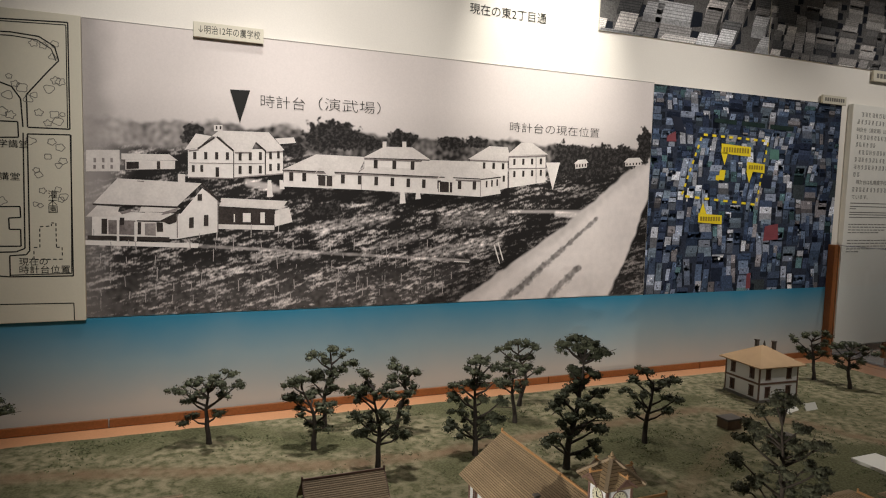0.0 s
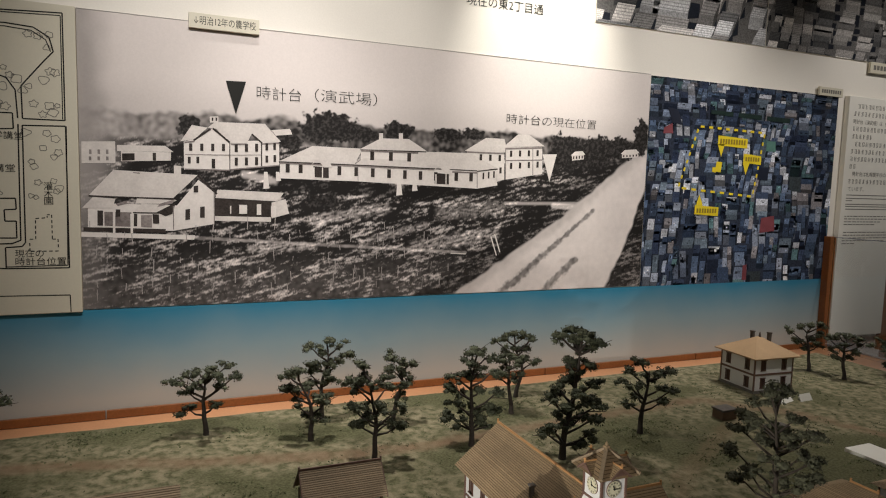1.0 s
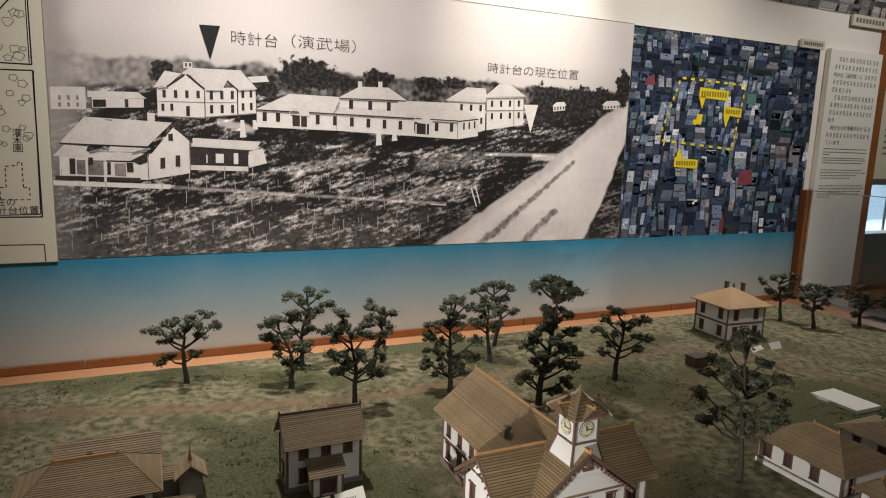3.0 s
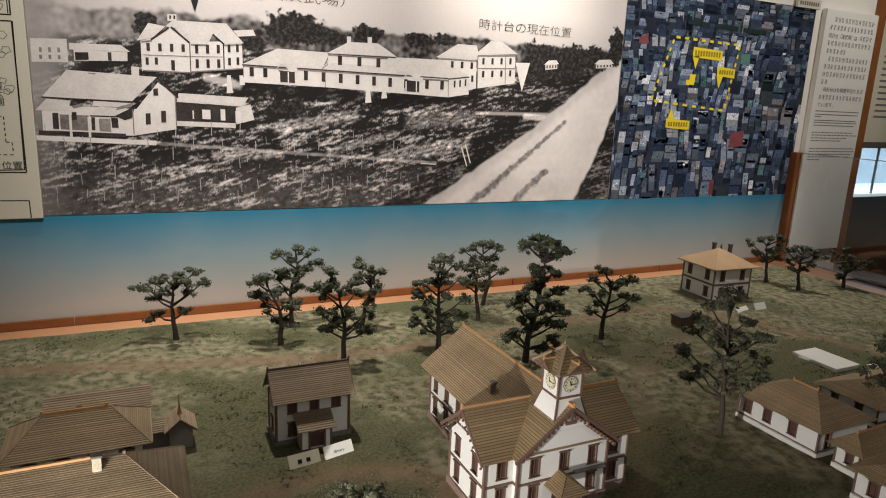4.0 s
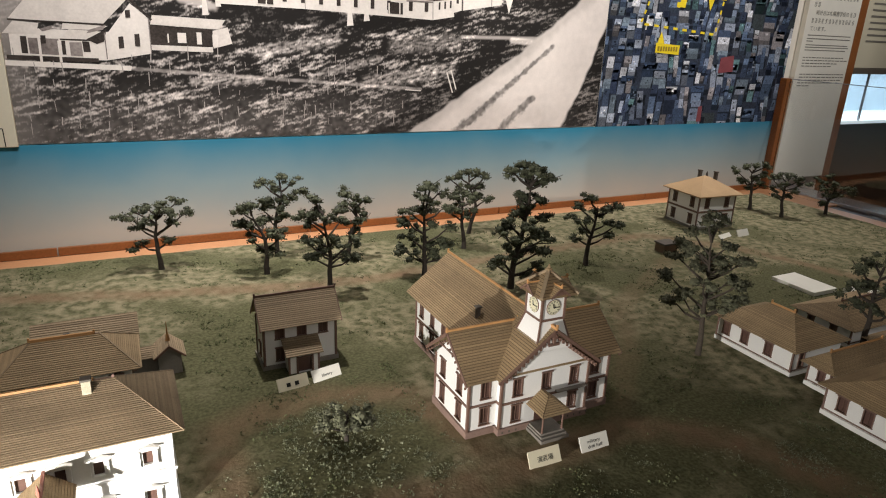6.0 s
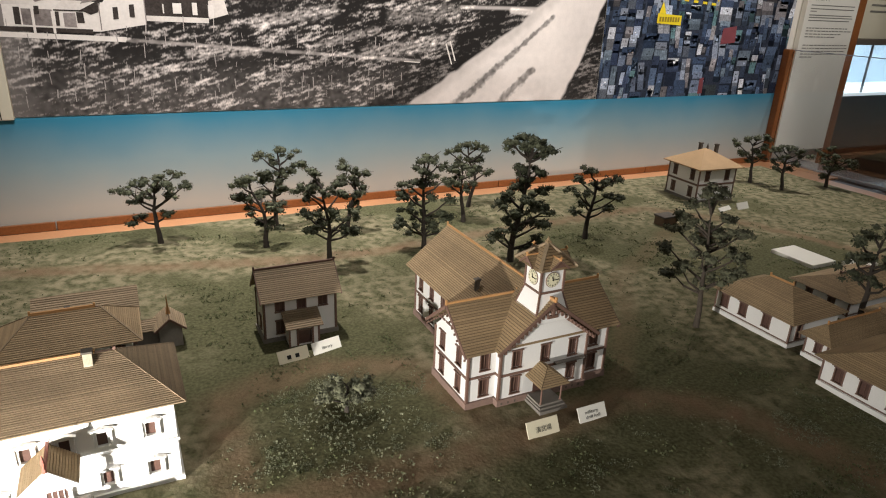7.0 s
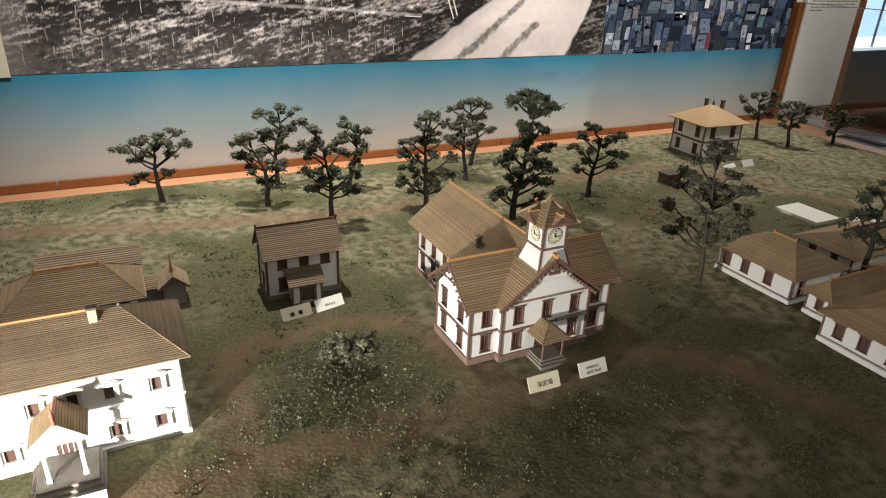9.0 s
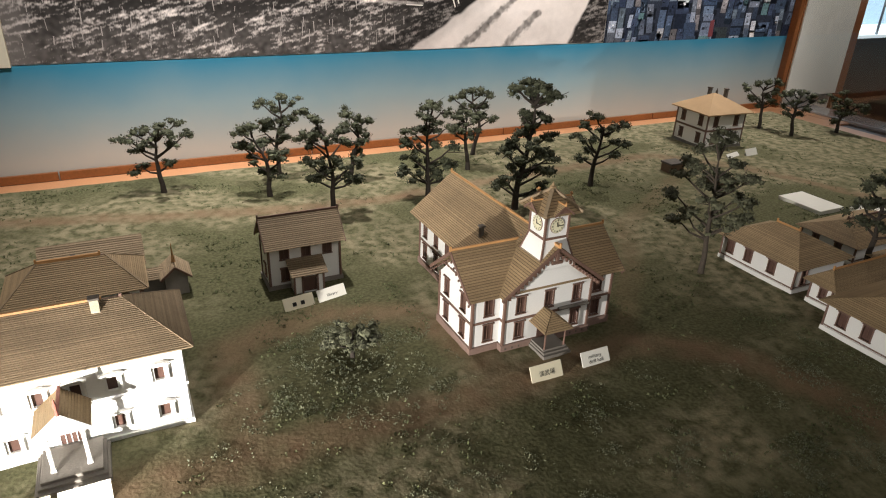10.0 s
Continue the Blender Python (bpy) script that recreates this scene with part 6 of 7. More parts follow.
shed = thing("model_gatehouse", "tiny grey model gatehouse with gabled roof and finial", "model building", "model buildings")
x0, x1, y0, y1, h = -0.706, -0.662, 1.352, 1.405, 0.043
box_walls(shed, x0, x1, y0, y1, h, {}, material=M_STEP)
xm = (x0 + x1) / 2
bm = bmesh.new()
face(bm, (x0, y0, h), (x1, y0, h), (xm, y0, 0.062))
part("gable", bm, M_STEP, shed)
for sgn in (-1, 1):
    bm = bmesh.new()
    xe = xm + sgn * 0.030
    courses(bm, V(xe, y1 + 0.006, h - 0.002), V(xe, y0 - 0.008, h - 0.002), V(xm, y0 - 0.008, 0.066), V(xm, y1 + 0.006, 0.066), 8)
    tagged(part("roof", bm, M_ROOF_GREY, shed), kind="stuff")
    bm = bmesh.new()
    beam(bm, (xe, y0 - 0.0085, h - 0.003), (xm, y0 - 0.0085, 0.0655), 0.002, 0.004)
    part("barge_board", bm, M_TRIM, shed)
bm = bmesh.new()
tube(bm, [V(xm, 1.375, 0.064), V(xm, 1.375, 0.078), V(xm, 1.375, 0.082), V(xm, 1.375, 0.108)], [0.005, 0.003, 0.002, 0.0004], 8)
part("finial", bm, M_RIDGE, shed)
bm = bmesh.new()
box(bm, -0.752, 1.372, -0.004, -0.7065, 1.402, 0.036, 0.0006)
part("passage", bm, M_STEP, shed)
bm = bmesh.new()
courses(bm, V(-0.752, 1.364, 0.036), V(-0.703, 1.364, 0.036), V(-0.703, 1.388, 0.052), V(-0.752, 1.388, 0.052), 6)
courses(bm, V(-0.703, 1.410, 0.036), V(-0.752, 1.410, 0.036), V(-0.752, 1.388, 0.052), V(-0.703, 1.388, 0.052), 6)
tagged(part("passage_roof", bm, M_ROOF_GREY, shed), kind="stuff")

# -- square house in the corner --
sq = thing("model_square_house", "grey-white two-storey model house with tan hipped roof", "model building", "model buildings")
x0, x1, y0, y1, h = 1.222, 1.400, 1.768, 1.934, 0.131
box_walls(sq, x0, x1, y0, y1, h, {"south": [(c, b, 0.022, 0.038) for c in (0.040, 0.137) for b in (0.016, 0.082)], "west": [(c, b, 0.022, 0.038) for c in (0.036, 0.130) for b in (0.016, 0.082)],
                                  "east": [(c, b, 0.022, 0.038) for c in (0.036, 0.130) for b in (0.016, 0.082)]})
corner_posts(sq, ((x0, y0), (x1, y0), (x0, y1), (x1, y1)), h)
ring_band("band", sq, x0, x1, y0, y1, 0.064, 0.071, 0.002, M_TRIM)
ring_band("cornice", sq, x0, x1, y0, y1, 0.124, 0.131, 0.003, M_TRIM)
ring_band("plinth", sq, x0, x1, y0, y1, -0.006, 0.008, 0.004, M_STEP)
bm = bmesh.new()
ym = (y0 + y1) / 2
eave = [V(x0 - 0.020, y0 - 0.020, 0.1325), V(x1 + 0.020, y0 - 0.020, 0.1325), V(x1 + 0.020, y1 + 0.020, 0.1325), V(x0 - 0.020, y1 + 0.020, 0.1325)]
low_v, top_v = [bm.verts.new(q - V(0, 0, 0.004)) for q in eave], [bm.verts.new(q) for q in eave]
ra, rb = bm.verts.new((1.304, ym, 0.190)), bm.verts.new((1.318, ym, 0.190))
for i in range(4):
    bm.faces.new((low_v[i], low_v[(i + 1) % 4], top_v[(i + 1) % 4], top_v[i]))
bm.faces.new(low_v[::-1])
bm.faces.new((top_v[0], top_v[1], rb, ra))
bm.faces.new((top_v[1], top_v[2], rb))
bm.faces.new((top_v[2], top_v[3], ra, rb))
bm.faces.new((top_v[3], top_v[0], ra))
part("roof", bm, M_ROOF_PLAIN, sq, "plain tan hipped roof")
for cx, cy in ((1.306, 1.875), (1.348, 1.835)):
    bm = bmesh.new()
    box(bm, cx - 0.006, cy - 0.006, 0.155, cx + 0.006, cy + 0.006, 0.203, 0.001)
    box(bm, cx - 0.0075, cy - 0.0075, 0.203, cx + 0.0075, cy + 0.0075, 0.208, 0.001)
    part("chimney", bm, M_CHIM_DARK, sq, "dark model chimney")
bm = bmesh.new()
tube(bm, [V(1.318, 1.851, 0.184), V(1.318, 1.851, 0.196), V(1.318, 1.851, 0.207)], [0.006, 0.004, 0.001], 8)
part("finial", bm, M_CHIM_DARK, sq)
sq.matrix_basis = Matrix.Translation((1.222, 1.768, 0)) @ pose(0, 0, 0, 0, 0, -4) @ Matrix.Translation((-1.222, -1.768, 0))


# -- low wings at the side --
def low_wing(x0, x1, y0, y1, h, ridge_z, inset, along, west, south, label, style="hood", orange=True):
    th = thing("model_low_wing", label, "model building", "model buildings")
    box_walls(th, x0, x1, y0, y1, h, {"west": west, "south": south}, M_TRIM, style)
    corner_posts(th, ((x0, y0), (x0, y1)), h, size=0.004)
    ring_band("plinth", th, x0, x1, y0, y1, -0.006, 0.009, 0.003, M_WHITE)
    ring_band("band", th, x0, x1, y0, y1, 0.0105, 0.013, 0.0015, M_TRIM)
    bm, r0, r1 = hip_roof(x0 - 0.014, x1 + 0.014, y0 - 0.014, y1 + 0.014, h, ridge_z, inset, 24, along, 0.0007)
    tagged(part("roof", bm, M_ROOF, th, "olive-brown hipped roof"), kind="stuff")
    ridge_bar(th, r0 + V(0, 0, 0.002), r1 + V(0, 0, 0.002), 0.003, 0.004, M_RIDGE if orange else M_TRIM)
    return th


low_wing(0.536, 0.700, 0.848, 1.050, 0.062, 0.108, 0.085, "y", [(c, 0.022, 0.020, 0.031) for c in (0.026, 0.078, 0.142)], [(0.03, 0.016, 0.018, 0.036)], "white low model hall with olive-brown hipped roof")
low_wing(0.541, 0.76, 0.762, 0.812, 0.052, 0.082, 0.035, "x", [(0.030, 0.02, 0.016, 0.024)], [], "narrow white model link building with brown roof")
low_wing(0.466, 0.74, 0.50, 0.722, 0.062, 0.112, 0.11, "x", [(c, 0.022, 0.020, 0.031) for c in (0.035, 0.085, 0.14, 0.19)], [(0.05, 0.02, 0.02, 0.03)], "white low model hall at the front of the wing row")
low_wing(0.80, 1.05, 0.885, 1.03, 0.05, 0.085, 0.07, "x", [(0.04, 0.016, 0.018, 0.026), (0.10, 0.016, 0.018, 0.026)], [], "low dark model hall behind the white wings", "flat", False)
low_wing(0.78, 1.05, 0.62, 0.83, 0.055, 0.095, 0.10, "x", [(0.06, 0.016, 0.018, 0.026)], [], "wide low model hall behind the white wings", "flat", False)


# ---- trees ----
def clump(bm, c, sx, sy, sz, rnd, chips):
    """One pad of foam foliage: an uneven core wrapped in small ragged chips."""
    r = bmesh.ops.create_icosphere(bm, subdivisions=1, radius=1.0)
    off = rnd.uniform(0, 50)
    for v in r["verts"]:
        k = 0.72 + 0.38 * noise.noise(v.co * 1.7 + Vector((off, 0, 0)))
        v.co = Vector((c.x + v.co.x * sx * k, c.y + v.co.y * sy * k, c.z + v.co.z * sz * k))
    for _ in range(chips):
        d = Vector((rnd.gauss(0, 1), rnd.gauss(0, 1), rnd.gauss(0, 1))).normalized()
        p = c + Vector((d.x * sx, d.y * sy, d.z * sz)) * rnd.uniform(0.6, 1.12)
        a = Vector((rnd.gauss(0, 1), rnd.gauss(0, 1), rnd.gauss(0, 1))).normalized()
        b = a.cross(d).normalized() if a.cross(d).length > 0.01 else Vector((1, 0, 0))
        s = rnd.uniform(0.13, 0.27) * (sx + sy) / 2
        face(bm, p + a * s, p + b * s * 0.8, p - a * s * 0.9 + d * s * 0.3, p - b * s * 0.7)


VISITOR = Vector((-0.73, 0.06, 0.69))


def tree(x, y, tips, seed, label, pad=0.0175, each=5, girth=0.007, leaf=None, bark=None, chips=44):
    """A model tree: a bending stem, a limb to every tip (sideways and upward reach in metres, the depth by chance) and foam pads round the tips."""
    rnd = random.Random(seed)
    th = thing("model_tree", label, "model tree", "model trees")
    th.location = (x, y, 0)
    away = Vector((x - VISITOR.x, y - VISITOR.y, 0))
    far = away.length
    away.normalize()
    side = Vector((away.y, -away.x, 0))
    top = max(z for _, z in tips)
    low = min(z for _, z in tips)
    reach = sum(abs(u) for u, _ in tips) / len(tips)

    def stem_at(z):
        ws = [math.exp(-((q - z) / (0.22 * top)) ** 2) for _, q in tips]
        u = sum(w * t[0] for w, t in zip(ws, tips)) / max(1e-6, sum(ws))
        return side * (u * min(1.0, z / (0.6 * top)) ** 1.3) + V(0, 0, z)

    bm = bmesh.new()
    levels = [stem_at(top * 0.9 * k / 7) + (side * rnd.uniform(-1, 1) + away * rnd.uniform(-1, 1)) * 0.0025 * min(1, k) for k in range(8)]
    levels[0].z = -0.006
    tube(bm, levels, [girth * q for q in (1.3, 1.0, 0.92, 0.8, 0.66, 0.5, 0.34, 0.16)], 9)
    ends = []
    for u, z in tips:
        d = max(-1.5, min(1.5, rnd.gauss(0, 0.8))) * reach * 0.8
        end = side * (u * (1 + d / far)) + away * d + V(0, 0, z - d * (VISITOR.z - z) / far)
        z0 = max(low * 0.75, z - max(0.02, 0.75 * (end.xy - stem_at(z).xy).length))
        start = stem_at(min(z0, top * 0.85))
        bow = start.lerp(end, 0.5) + (end - start).cross(away).normalized() * rnd.uniform(-0.004, 0.004) - V(0, 0, 0.05 * (end - start).length)
        tube(bm, [start, bow, start.lerp(end, 0.8), end], [girth * 0.52, girth * 0.38, girth * 0.26, girth * 0.14], 6)
        ends.append(end)
        for _ in range(2):
            b = bow.lerp(end, rnd.uniform(0.2, 0.9))
            e = end + V(rnd.gauss(0, 1), rnd.gauss(0, 1), rnd.gauss(0, 0.5)) * pad * 0.8
            tube(bm, [b, b.lerp(e, 0.5), e], [girth * 0.2, girth * 0.15, girth * 0.08], 5)
    part("trunk", bm, bark or M_BARK, th, "dark tapered trunk with bare limbs", True)
    bm = bmesh.new()
    for end in ends:
        for _ in range(each):
            c = end + V(rnd.gauss(0, 0.6), rnd.gauss(0, 0.6), rnd.gauss(0, 0.35)) * pad
            q = pad * rnd.uniform(0.5, 0.95)
            clump(bm, c, q * rnd.uniform(0.85, 1.3), q * rnd.uniform(0.85, 1.3), q * rnd.uniform(0.55, 0.8), rnd, chips)
    part("crown", bm, leaf or M_LEAF, th, "crown of small dark green foam pads")
    return th


DARK = "dark green model tree with foam foliage pads and bare limbs"
tree(-0.656, 1.99, [(-0.078, 0.166), (-0.055, 0.176), (-0.02, 0.183), (0.016, 0.193), (0.061, 0.197), (0.077, 0.162), (0.041, 0.139), (0.022, 0.167), (-0.054, 0.133), (-0.017, 0.153), (-0.048, 0.076), (0.027, 0.086)], 1, "small spreading model tree with dark green foam pads")
tree(-0.384, 1.852, [(-0.068, 0.19), (-0.037, 0.205), (-0.068, 0.148), (-0.04, 0.154), (-0.043, 0.106), (-0.008, 0.072), (0.019, 0.067), (-0.007, 0.157), (0.05, 0.118), (0.022, 0.125)], 2, DARK)
tree(-0.32, 2.003, [(-0.038, 0.229), (0.012, 0.249), (-0.005, 0.223), (0.051, 0.228), (0.074, 0.203), (-0.024, 0.18), (0.026, 0.177), (0.052, 0.179), (-0.039, 0.146), (0.011, 0.15), (-0.021, 0.118), (0.026, 0.124)], 3, "tall slim model tree near the sky backdrop")
tree(-0.259, 1.65, [(-0.035, 0.258), (-0.064, 0.222), (-0.028, 0.228), (-0.051, 0.202), (0.007, 0.212), (0.037, 0.236), (0.029, 0.201), (-0.063, 0.149), (-0.033, 0.154), (-0.05, 0.104), (-0.024, 0.117), (0.013, 0.154), (0.06, 0.144), (0.036, 0.108), (0.063, 0.099), (-0.005, 0.129)], 4, DARK)
tree(-0.123, 1.911, [(-0.009, 0.21), (0.022, 0.196), (0.058, 0.188), (0.033, 0.157), (0.047, 0.122), (0.016, 0.116), (-0.001, 0.164), (0.026, 0.085)], 5, DARK)
tree(0.031, 1.668, [(-0.008, 0.264), (0.01, 0.282), (-0.01, 0.235), (0.037, 0.258), (0.051, 0.213), (-0.054, 0.201), (-0.025, 0.207), (-0.061, 0.173), (0.013, 0.212), (0.072, 0.161), (-0.037, 0.16), (-0.058, 0.126), (-0.027, 0.106), (-0.067, 0.083), (-0.035, 0.072), (0.014, 0.077), (0.059, 0.103), (0.026, 0.112), (0.051, 0.059), (0.019, 0.162)], 6, "large dark model tree beside the drill hall", pad=0.0185)
tree(0.268, 1.867, [(-0.029, 0.135), (0.005, 0.117), (-0.046, 0.118), (0.027, 0.132), (-0.015, 0.154), (-0.04, 0.176), (0.021, 0.171), (-0.01, 0.192)], 7, DARK)
tree(0.365, 2.014, [(-0.075, 0.191), (-0.047, 0.209), (-0.016, 0.226), (0.024, 0.212), (0.046, 0.206), (0.026, 0.173), (0.036, 0.137), (-0.009, 0.167), (0.061, 0.128), (-0.048, 0.161)], 8, "slim model tree close to the sky backdrop")
tree(0.2276, 1.5086, [(-0.02, 0.334), (0.009, 0.35), (0.039, 0.347), (0.014, 0.321), (0.058, 0.337), (0.074, 0.322), (0.040, 0.311), (-0.002, 0.267), (0.031, 0.267), (0.061, 0.269), (0.005, 0.216), (0.037, 0.236), (0.076, 0.213), (0.032, 0.19), (-0.018, 0.19), (-0.034, 0.162), (0.065, 0.167), (0.087, 0.156), (0.014, 0.143), (-0.015, 0.118), (0.044, 0.116), (0.079, 0.119), (-0.035, 0.086), (-0.046, 0.065), (0.008, 0.1), (0.073, 0.075), (0.05, 0.049)], 9, "tall dense dark green model tree in two tiers", pad=0.0178, each=8, girth=0.0085)
tree(0.557, 1.588, [(-0.012, 0.216), (-0.044, 0.187), (-0.047, 0.151), (-0.022, 0.141), (0.014, 0.172), (0.038, 0.185), (0.069, 0.203), (0.059, 0.15), (0.084, 0.142), (-0.042, 0.089), (-0.013, 0.111), (0.057, 0.104)], 10, "small dark model tree with few spreading limbs", girth=0.0075)
tree(0.4258, 1.0028, [(-0.057, 0.289), (-0.029, 0.314), (-0.002, 0.321), (-0.067, 0.261), (-0.018, 0.295), (-0.05, 0.251), (-0.086, 0.231), (0.02, 0.266), (0.001, 0.242), (0.042, 0.239), (0.059, 0.239), (-0.097, 0.183), (-0.036, 0.221), (-0.014, 0.21), (0.024, 0.219), (-0.076, 0.117), (-0.061, 0.137), (-0.015, 0.173), (0.04, 0.191), (0.064, 0.187), (0.001, 0.142), (0.042, 0.13), (0.058, 0.143), (-0.007, 0.109)], 11, "sparse grey-green model tree with thin branches", pad=0.0165, each=6, girth=0.006, leaf=M_LEAF_GREY, bark=M_BARK_PALE)
tree(1.7085, 1.92, [(-0.082, 0.163), (-0.04, 0.179), (-0.004, 0.191), (0.023, 0.165), (0.035, 0.194), (-0.046, 0.123), (0.001, 0.14), (0.027, 0.113), (-0.015, 0.102)], 12, DARK)
tree(1.7407, 1.7867, [(-0.066, 0.157), (-0.033, 0.174), (0.002, 0.181), (0.039, 0.161), (0.064, 0.16), (-0.055, 0.12), (-0.014, 0.131), (0.03, 0.116), (-0.036, 0.084), (0.006, 0.091)], 13, DARK)
tree(1.9769, 1.7508, [(-0.044, 0.144), (-0.009, 0.169), (-0.03, 0.116), (0.002, 0.127), (0.053, 0.12), (0.076, 0.117), (-0.01, 0.08), (0.022, 0.085), (-0.017, 0.048)], 14, "low spreading model tree near the model's edge")
tree(0.775, 0.842, [(-0.045, 0.215), (-0.02, 0.235), (0.01, 0.245), (0.03, 0.225), (-0.05, 0.175), (-0.015, 0.185), (0.025, 0.18), (0.05, 0.19), (-0.04, 0.13), (0.0, 0.14), (0.04, 0.125)], 21, DARK)
tree(-1.215, 2.020, [(-0.06, 0.13), (-0.04, 0.17), (0.0, 0.19), (0.04, 0.175), (0.07, 0.14), (0.02, 0.13), (-0.02, 0.11)], 22, DARK)
tree(-0.428, 1.000, [(-0.040, 0.030), (-0.032, 0.052), (-0.012, 0.066), (0.010, 0.060), (0.030, 0.055), (0.042, 0.040), (-0.015, 0.040), (0.018, 0.036), (0.0, 0.024)], 23, "low grey-green model bush among pale weeds", pad=0.0135, girth=0.004, leaf=M_LEAF_GREY)


# ---- grass and shrubs ----
def flock(name, count, seed, density, size, material, label):
    rnd = random.Random(seed)
    vs, fs = [], []
    while count:
        x, y = rnd.uniform(GX0 + 0.02, GX1 - 0.02), rnd.uniform(0.25, GY1 - 0.02)
        count -= 1
        if rnd.random() > density(x, y):
            continue
        z = ground_height(x, y) - 0.0008
        for _ in range(rnd.randint(3, 5)):
            a = rnd.uniform(0, math.tau)
            h, w, o = size * rnd.uniform(0.5, 1.3), size * rnd.uniform(0.25, 0.6), size * rnd.uniform(0, 0.8)
            cx, cy = x + math.cos(a) * o, y + math.sin(a) * o
            ux, uy = -math.sin(a) * w, math.cos(a) * w
            s = len(vs)
            lx, ly = math.cos(a) * h * 0.7, math.sin(a) * h * 0.7
            vs += [(cx - ux, cy - uy, z), (cx + ux, cy + uy, z), (cx + lx + ux * 0.6, cy + ly + uy * 0.6, z + h * 0.7), (cx + lx - ux * 0.5, cy + ly - uy * 0.5, z + h * 0.8)]
            fs.append((s, s + 1, s + 2, s + 3))
    me = bpy.data.meshes.new(name)
    me.from_pydata(vs, [], fs)
    me.materials.append(material)
    return tagged(new(name, me), label, "grass", kind="stuff")


HOUSES = ((-0.25, 0.10, 0.84, 1.32), (-0.53, -0.33, 1.24, 1.40), (-1.4, -0.69, 0.85, 1.10), (-1.4, -0.65, 1.20, 1.49), (1.19, 1.47, 1.75, 1.95), (0.45, 1.07, 0.48, 1.05), (-0.19, 0.02, 0.79, 0.84))


def open_ground(x, y):
    return not any(a < x < b and c < y < d for a, b, c, d in HOUSES)


def grass_density(x, y):
    if not open_ground(x, y):
        return 0.0
    k = smooth(0.16, 0.46, 0.7 * noise.noise((x * 6.5, y * 9.0, 9.0)) + 0.65 * noise.noise((x * 24, y * 34, 5.0)) + 0.08)
    return k * (1 - path_amount(x, y)) * (1 - 0.7 * dry_amount(x, y))


def hedge_density(x, y):
    if not open_ground(x, y):
        return 0.0
    ring = 1.3 * smooth(0.21, 0.13, math.hypot((x + 0.43) * 0.9, (y - 0.95) * 1.0)) * (0.35 + 0.65 * smooth(0.04, 0.10, math.hypot(x + 0.44, y - 0.95)))
    front = smooth(0.79, 0.62, y) * smooth(-0.85, -0.55, x) * 1.2 * smooth(0.75, 0.35, x) * smooth(-0.15, 0.15, noise.noise((x * 7, y * 7, 31.0)))
    corner = smooth(0.10, 0.04, math.hypot(x + 0.66, (y - 0.86) * 1.4)) * 0.8
    k = smooth(0.05, 0.42, noise.noise((x * 15, y * 15, 19.0)) + 0.6 * noise.noise((x * 46, y * 46, 23.0)) + 0.08)
    return (ring + front + corner) * k * (1 - path_amount(x, y)) * smooth(0.045, 0.07, math.hypot(x + 0.44, y - 0.985))


flock("grass", 110000, 4, grass_density, 0.0036, M_GRASS, "tufts of green flock grass on the model ground")
flock("shrubs", 520000, 6, hedge_density, 0.0025, M_HEDGE, "pale green low flock shrubs beside the paths")


def weed_density(x, y):
    d = math.hypot((x + 0.455) * 0.8, y - 0.955)
    return smooth(0.11, 0.03, d + 0.05 * noise.noise((x * 25, y * 25, 41.0))) * (1 - path_amount(x, y)) if d < 0.16 else 0.0


flock("weeds", 110000, 11, weed_density, 0.0036, M_HEDGE, "taller pale grey-green flock weeds round the shrub tree")


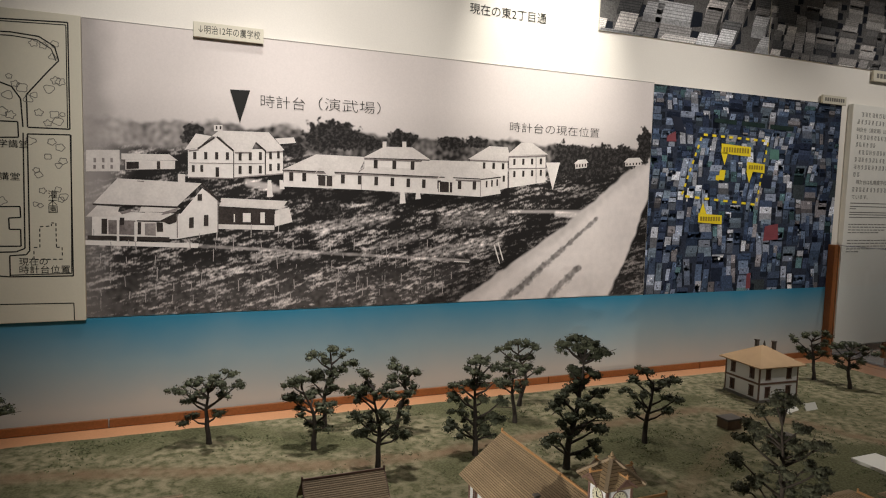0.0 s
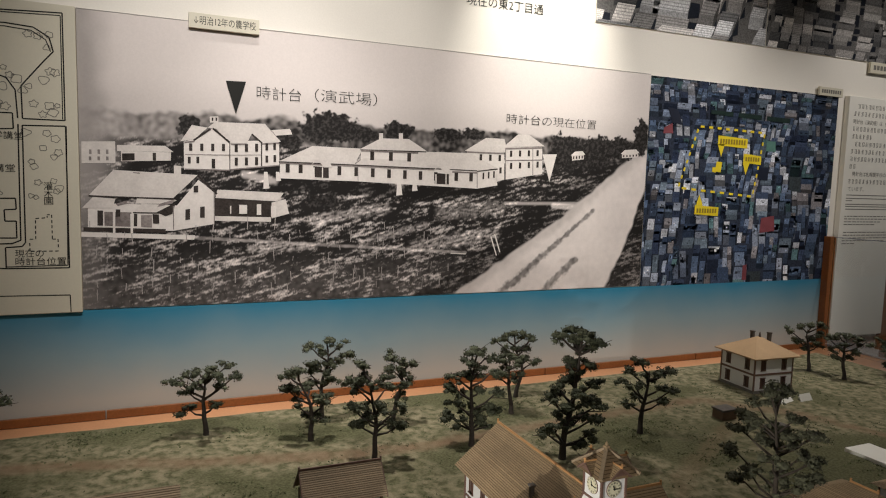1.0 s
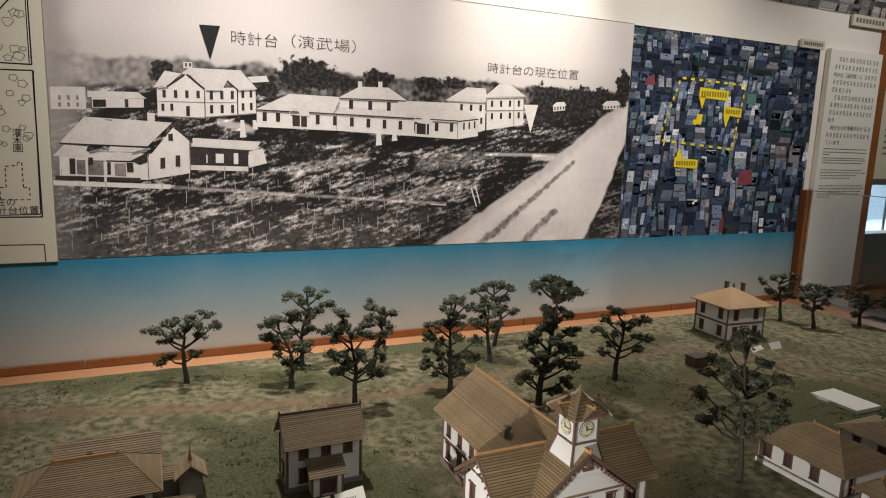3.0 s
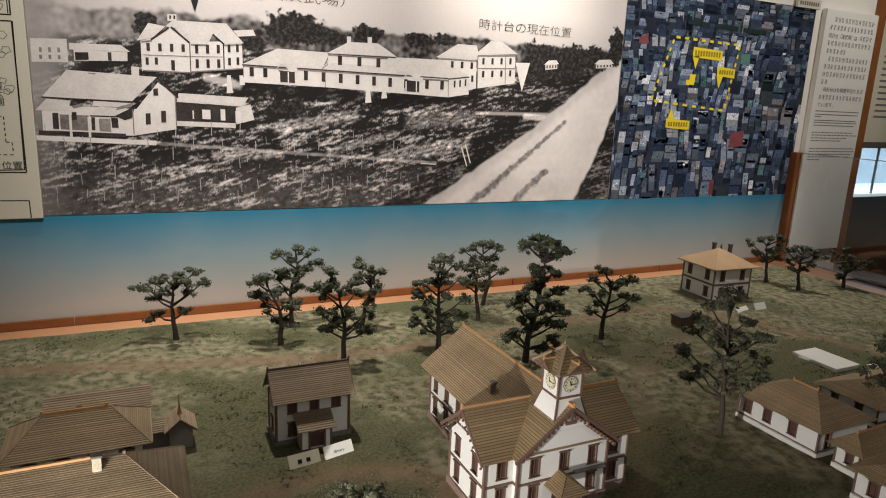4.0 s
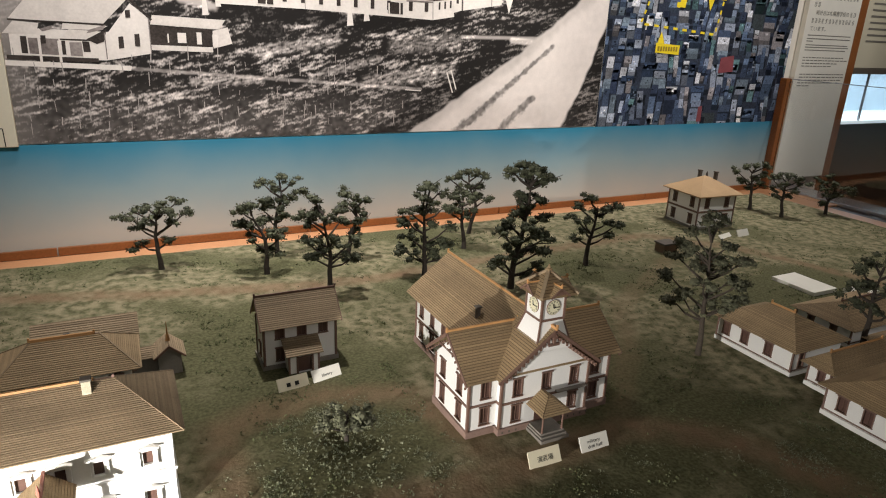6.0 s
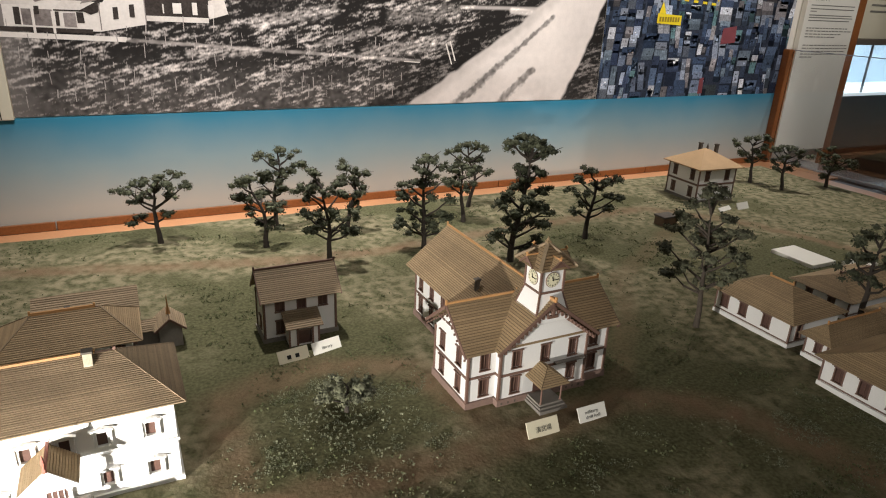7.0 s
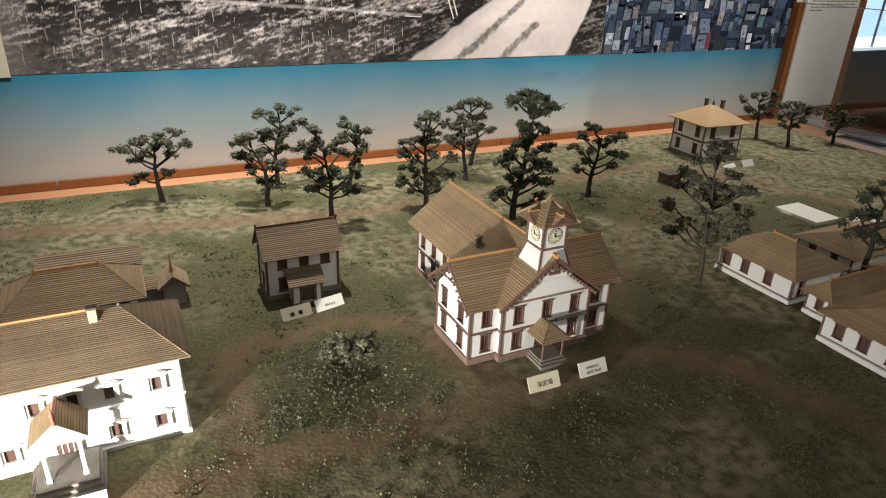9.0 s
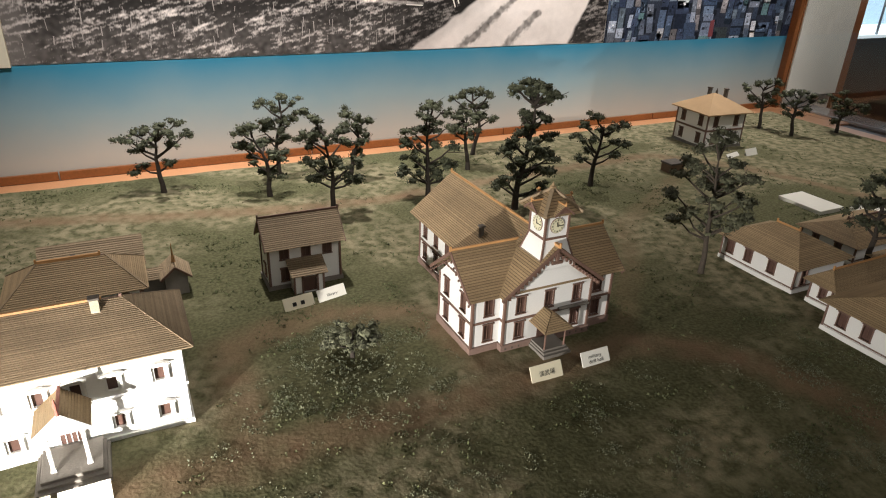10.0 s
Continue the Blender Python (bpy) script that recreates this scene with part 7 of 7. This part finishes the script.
# ---- name cards and small things ----
def name_card(x, y, w, h, deg, texts, material, label, flat=False):
    th = thing("name_card", label, "name card", "name cards")
    th.matrix_basis = Matrix.Translation((x, y, 0.0)) @ pose(0, 0, 0, 0, 0, deg)
    bm = bmesh.new()
    t = 0.014
    beam(bm, (w / 2, -0.0004, -0.003), (w / 2, t, h), w, 0.0022, Vector((0, -1, 0.5)))
    beam(bm, (w / 2, t + 0.010, -0.003), (w / 2, t + 0.0005, h * 0.9), w * 0.5, 0.0015, Vector((0, 1, 0.5)))
    part("card", bm, material, th)
    tilt = math.degrees(math.atan2(h + 0.003, t))
    slope = Matrix.Translation((0, -0.0016, -0.003)) @ pose(0, 0, 0, tilt, 0, 0)
    for text, u, v, size, wide in texts:
        if text:
            writing(text, size, slope @ Matrix.Translation((u, v, 0.0004)), M_INK, th, wide)
        else:
            bm = bmesh.new()
            for i in range(2):
                face(bm, *[slope @ V(u + i * wide * 0.62 + a, v + b, 0.0004) for a, b in ((0, 0), (wide * 0.3, 0), (wide * 0.3, size), (0, size))])
            part("illegible_text", bm, M_INK, th)
    return th


name_card(-0.172, 0.803, 0.064, 0.023, 0, [("演武場", 0.016, 0.010, 0.011, 0.032)], M_CARD_YEL, "yellowed card lettered in black before the drill hall")
name_card(-0.064, 0.803, 0.060, 0.023, 0, [("military", 0.014, 0.017, 0.0085, 0.028), ("drill hall", 0.014, 0.008, 0.0085, 0.031)], M_CARD, "white card with small English lettering before the drill hall")
name_card(-0.500, 1.200, 0.064, 0.020, 8, [("", 0.018, 0.008, 0.008, 0.028)], M_CARD_YEL, "yellowed card with dark marks before the library")
name_card(-0.427, 1.209, 0.064, 0.020, 12, [("library", 0.02, 0.01, 0.008, 0.024)], M_CARD, "white card with small English lettering before the library")
name_card(-0.884, 0.818, 0.062, 0.020, 0, [], M_CARD, "blank white card before the long white hall")
name_card(-0.956, 0.818, 0.064, 0.020, 0, [], M_CARD_YEL, "blank yellowed card before the long white hall")
name_card(1.224, 1.643, 0.075, 0.010, 12, [], M_CARD, "small white card before the square house")
name_card(1.311, 1.640, 0.062, 0.022, 3, [], M_CARD, "white card before the square house")

for px, py, w, d, z, deg, lab in ((1.035, 1.140, 0.105, 0.142, 0.010, 0, "large white blank card lying flat on the grass"), (1.15, 1.075, 0.09, 0.055, 0.012, 0, "small white blank card lying flat on the grass")):
    bm = bmesh.new()
    box(bm, px, py, -0.003, px + w, py + d, z, 0.001)
    tagged(part("blank_card", bm, M_CARD), lab, "card", "blank cards")
for px, py, w, d, h, lab in ((0.890, 1.590, 0.060, 0.045, 0.032, "small brown wooden box on the grass"), (0.93, 1.440, 0.075, 0.030, 0.022, "low dark wooden bench on the grass")):
    th = thing("model_box", lab, "box")
    bm = bmesh.new()
    box(bm, px, py, -0.003, px + w, py + d, h * 0.8, 0.001)
    part("body", bm, M_CHEST, th)
    bm = bmesh.new()
    box(bm, px - 0.003, py - 0.003, h * 0.8, px + w + 0.003, py + d + 0.003, h, 0.001)
    part("lid", bm, M_CHIM_DARK, th)
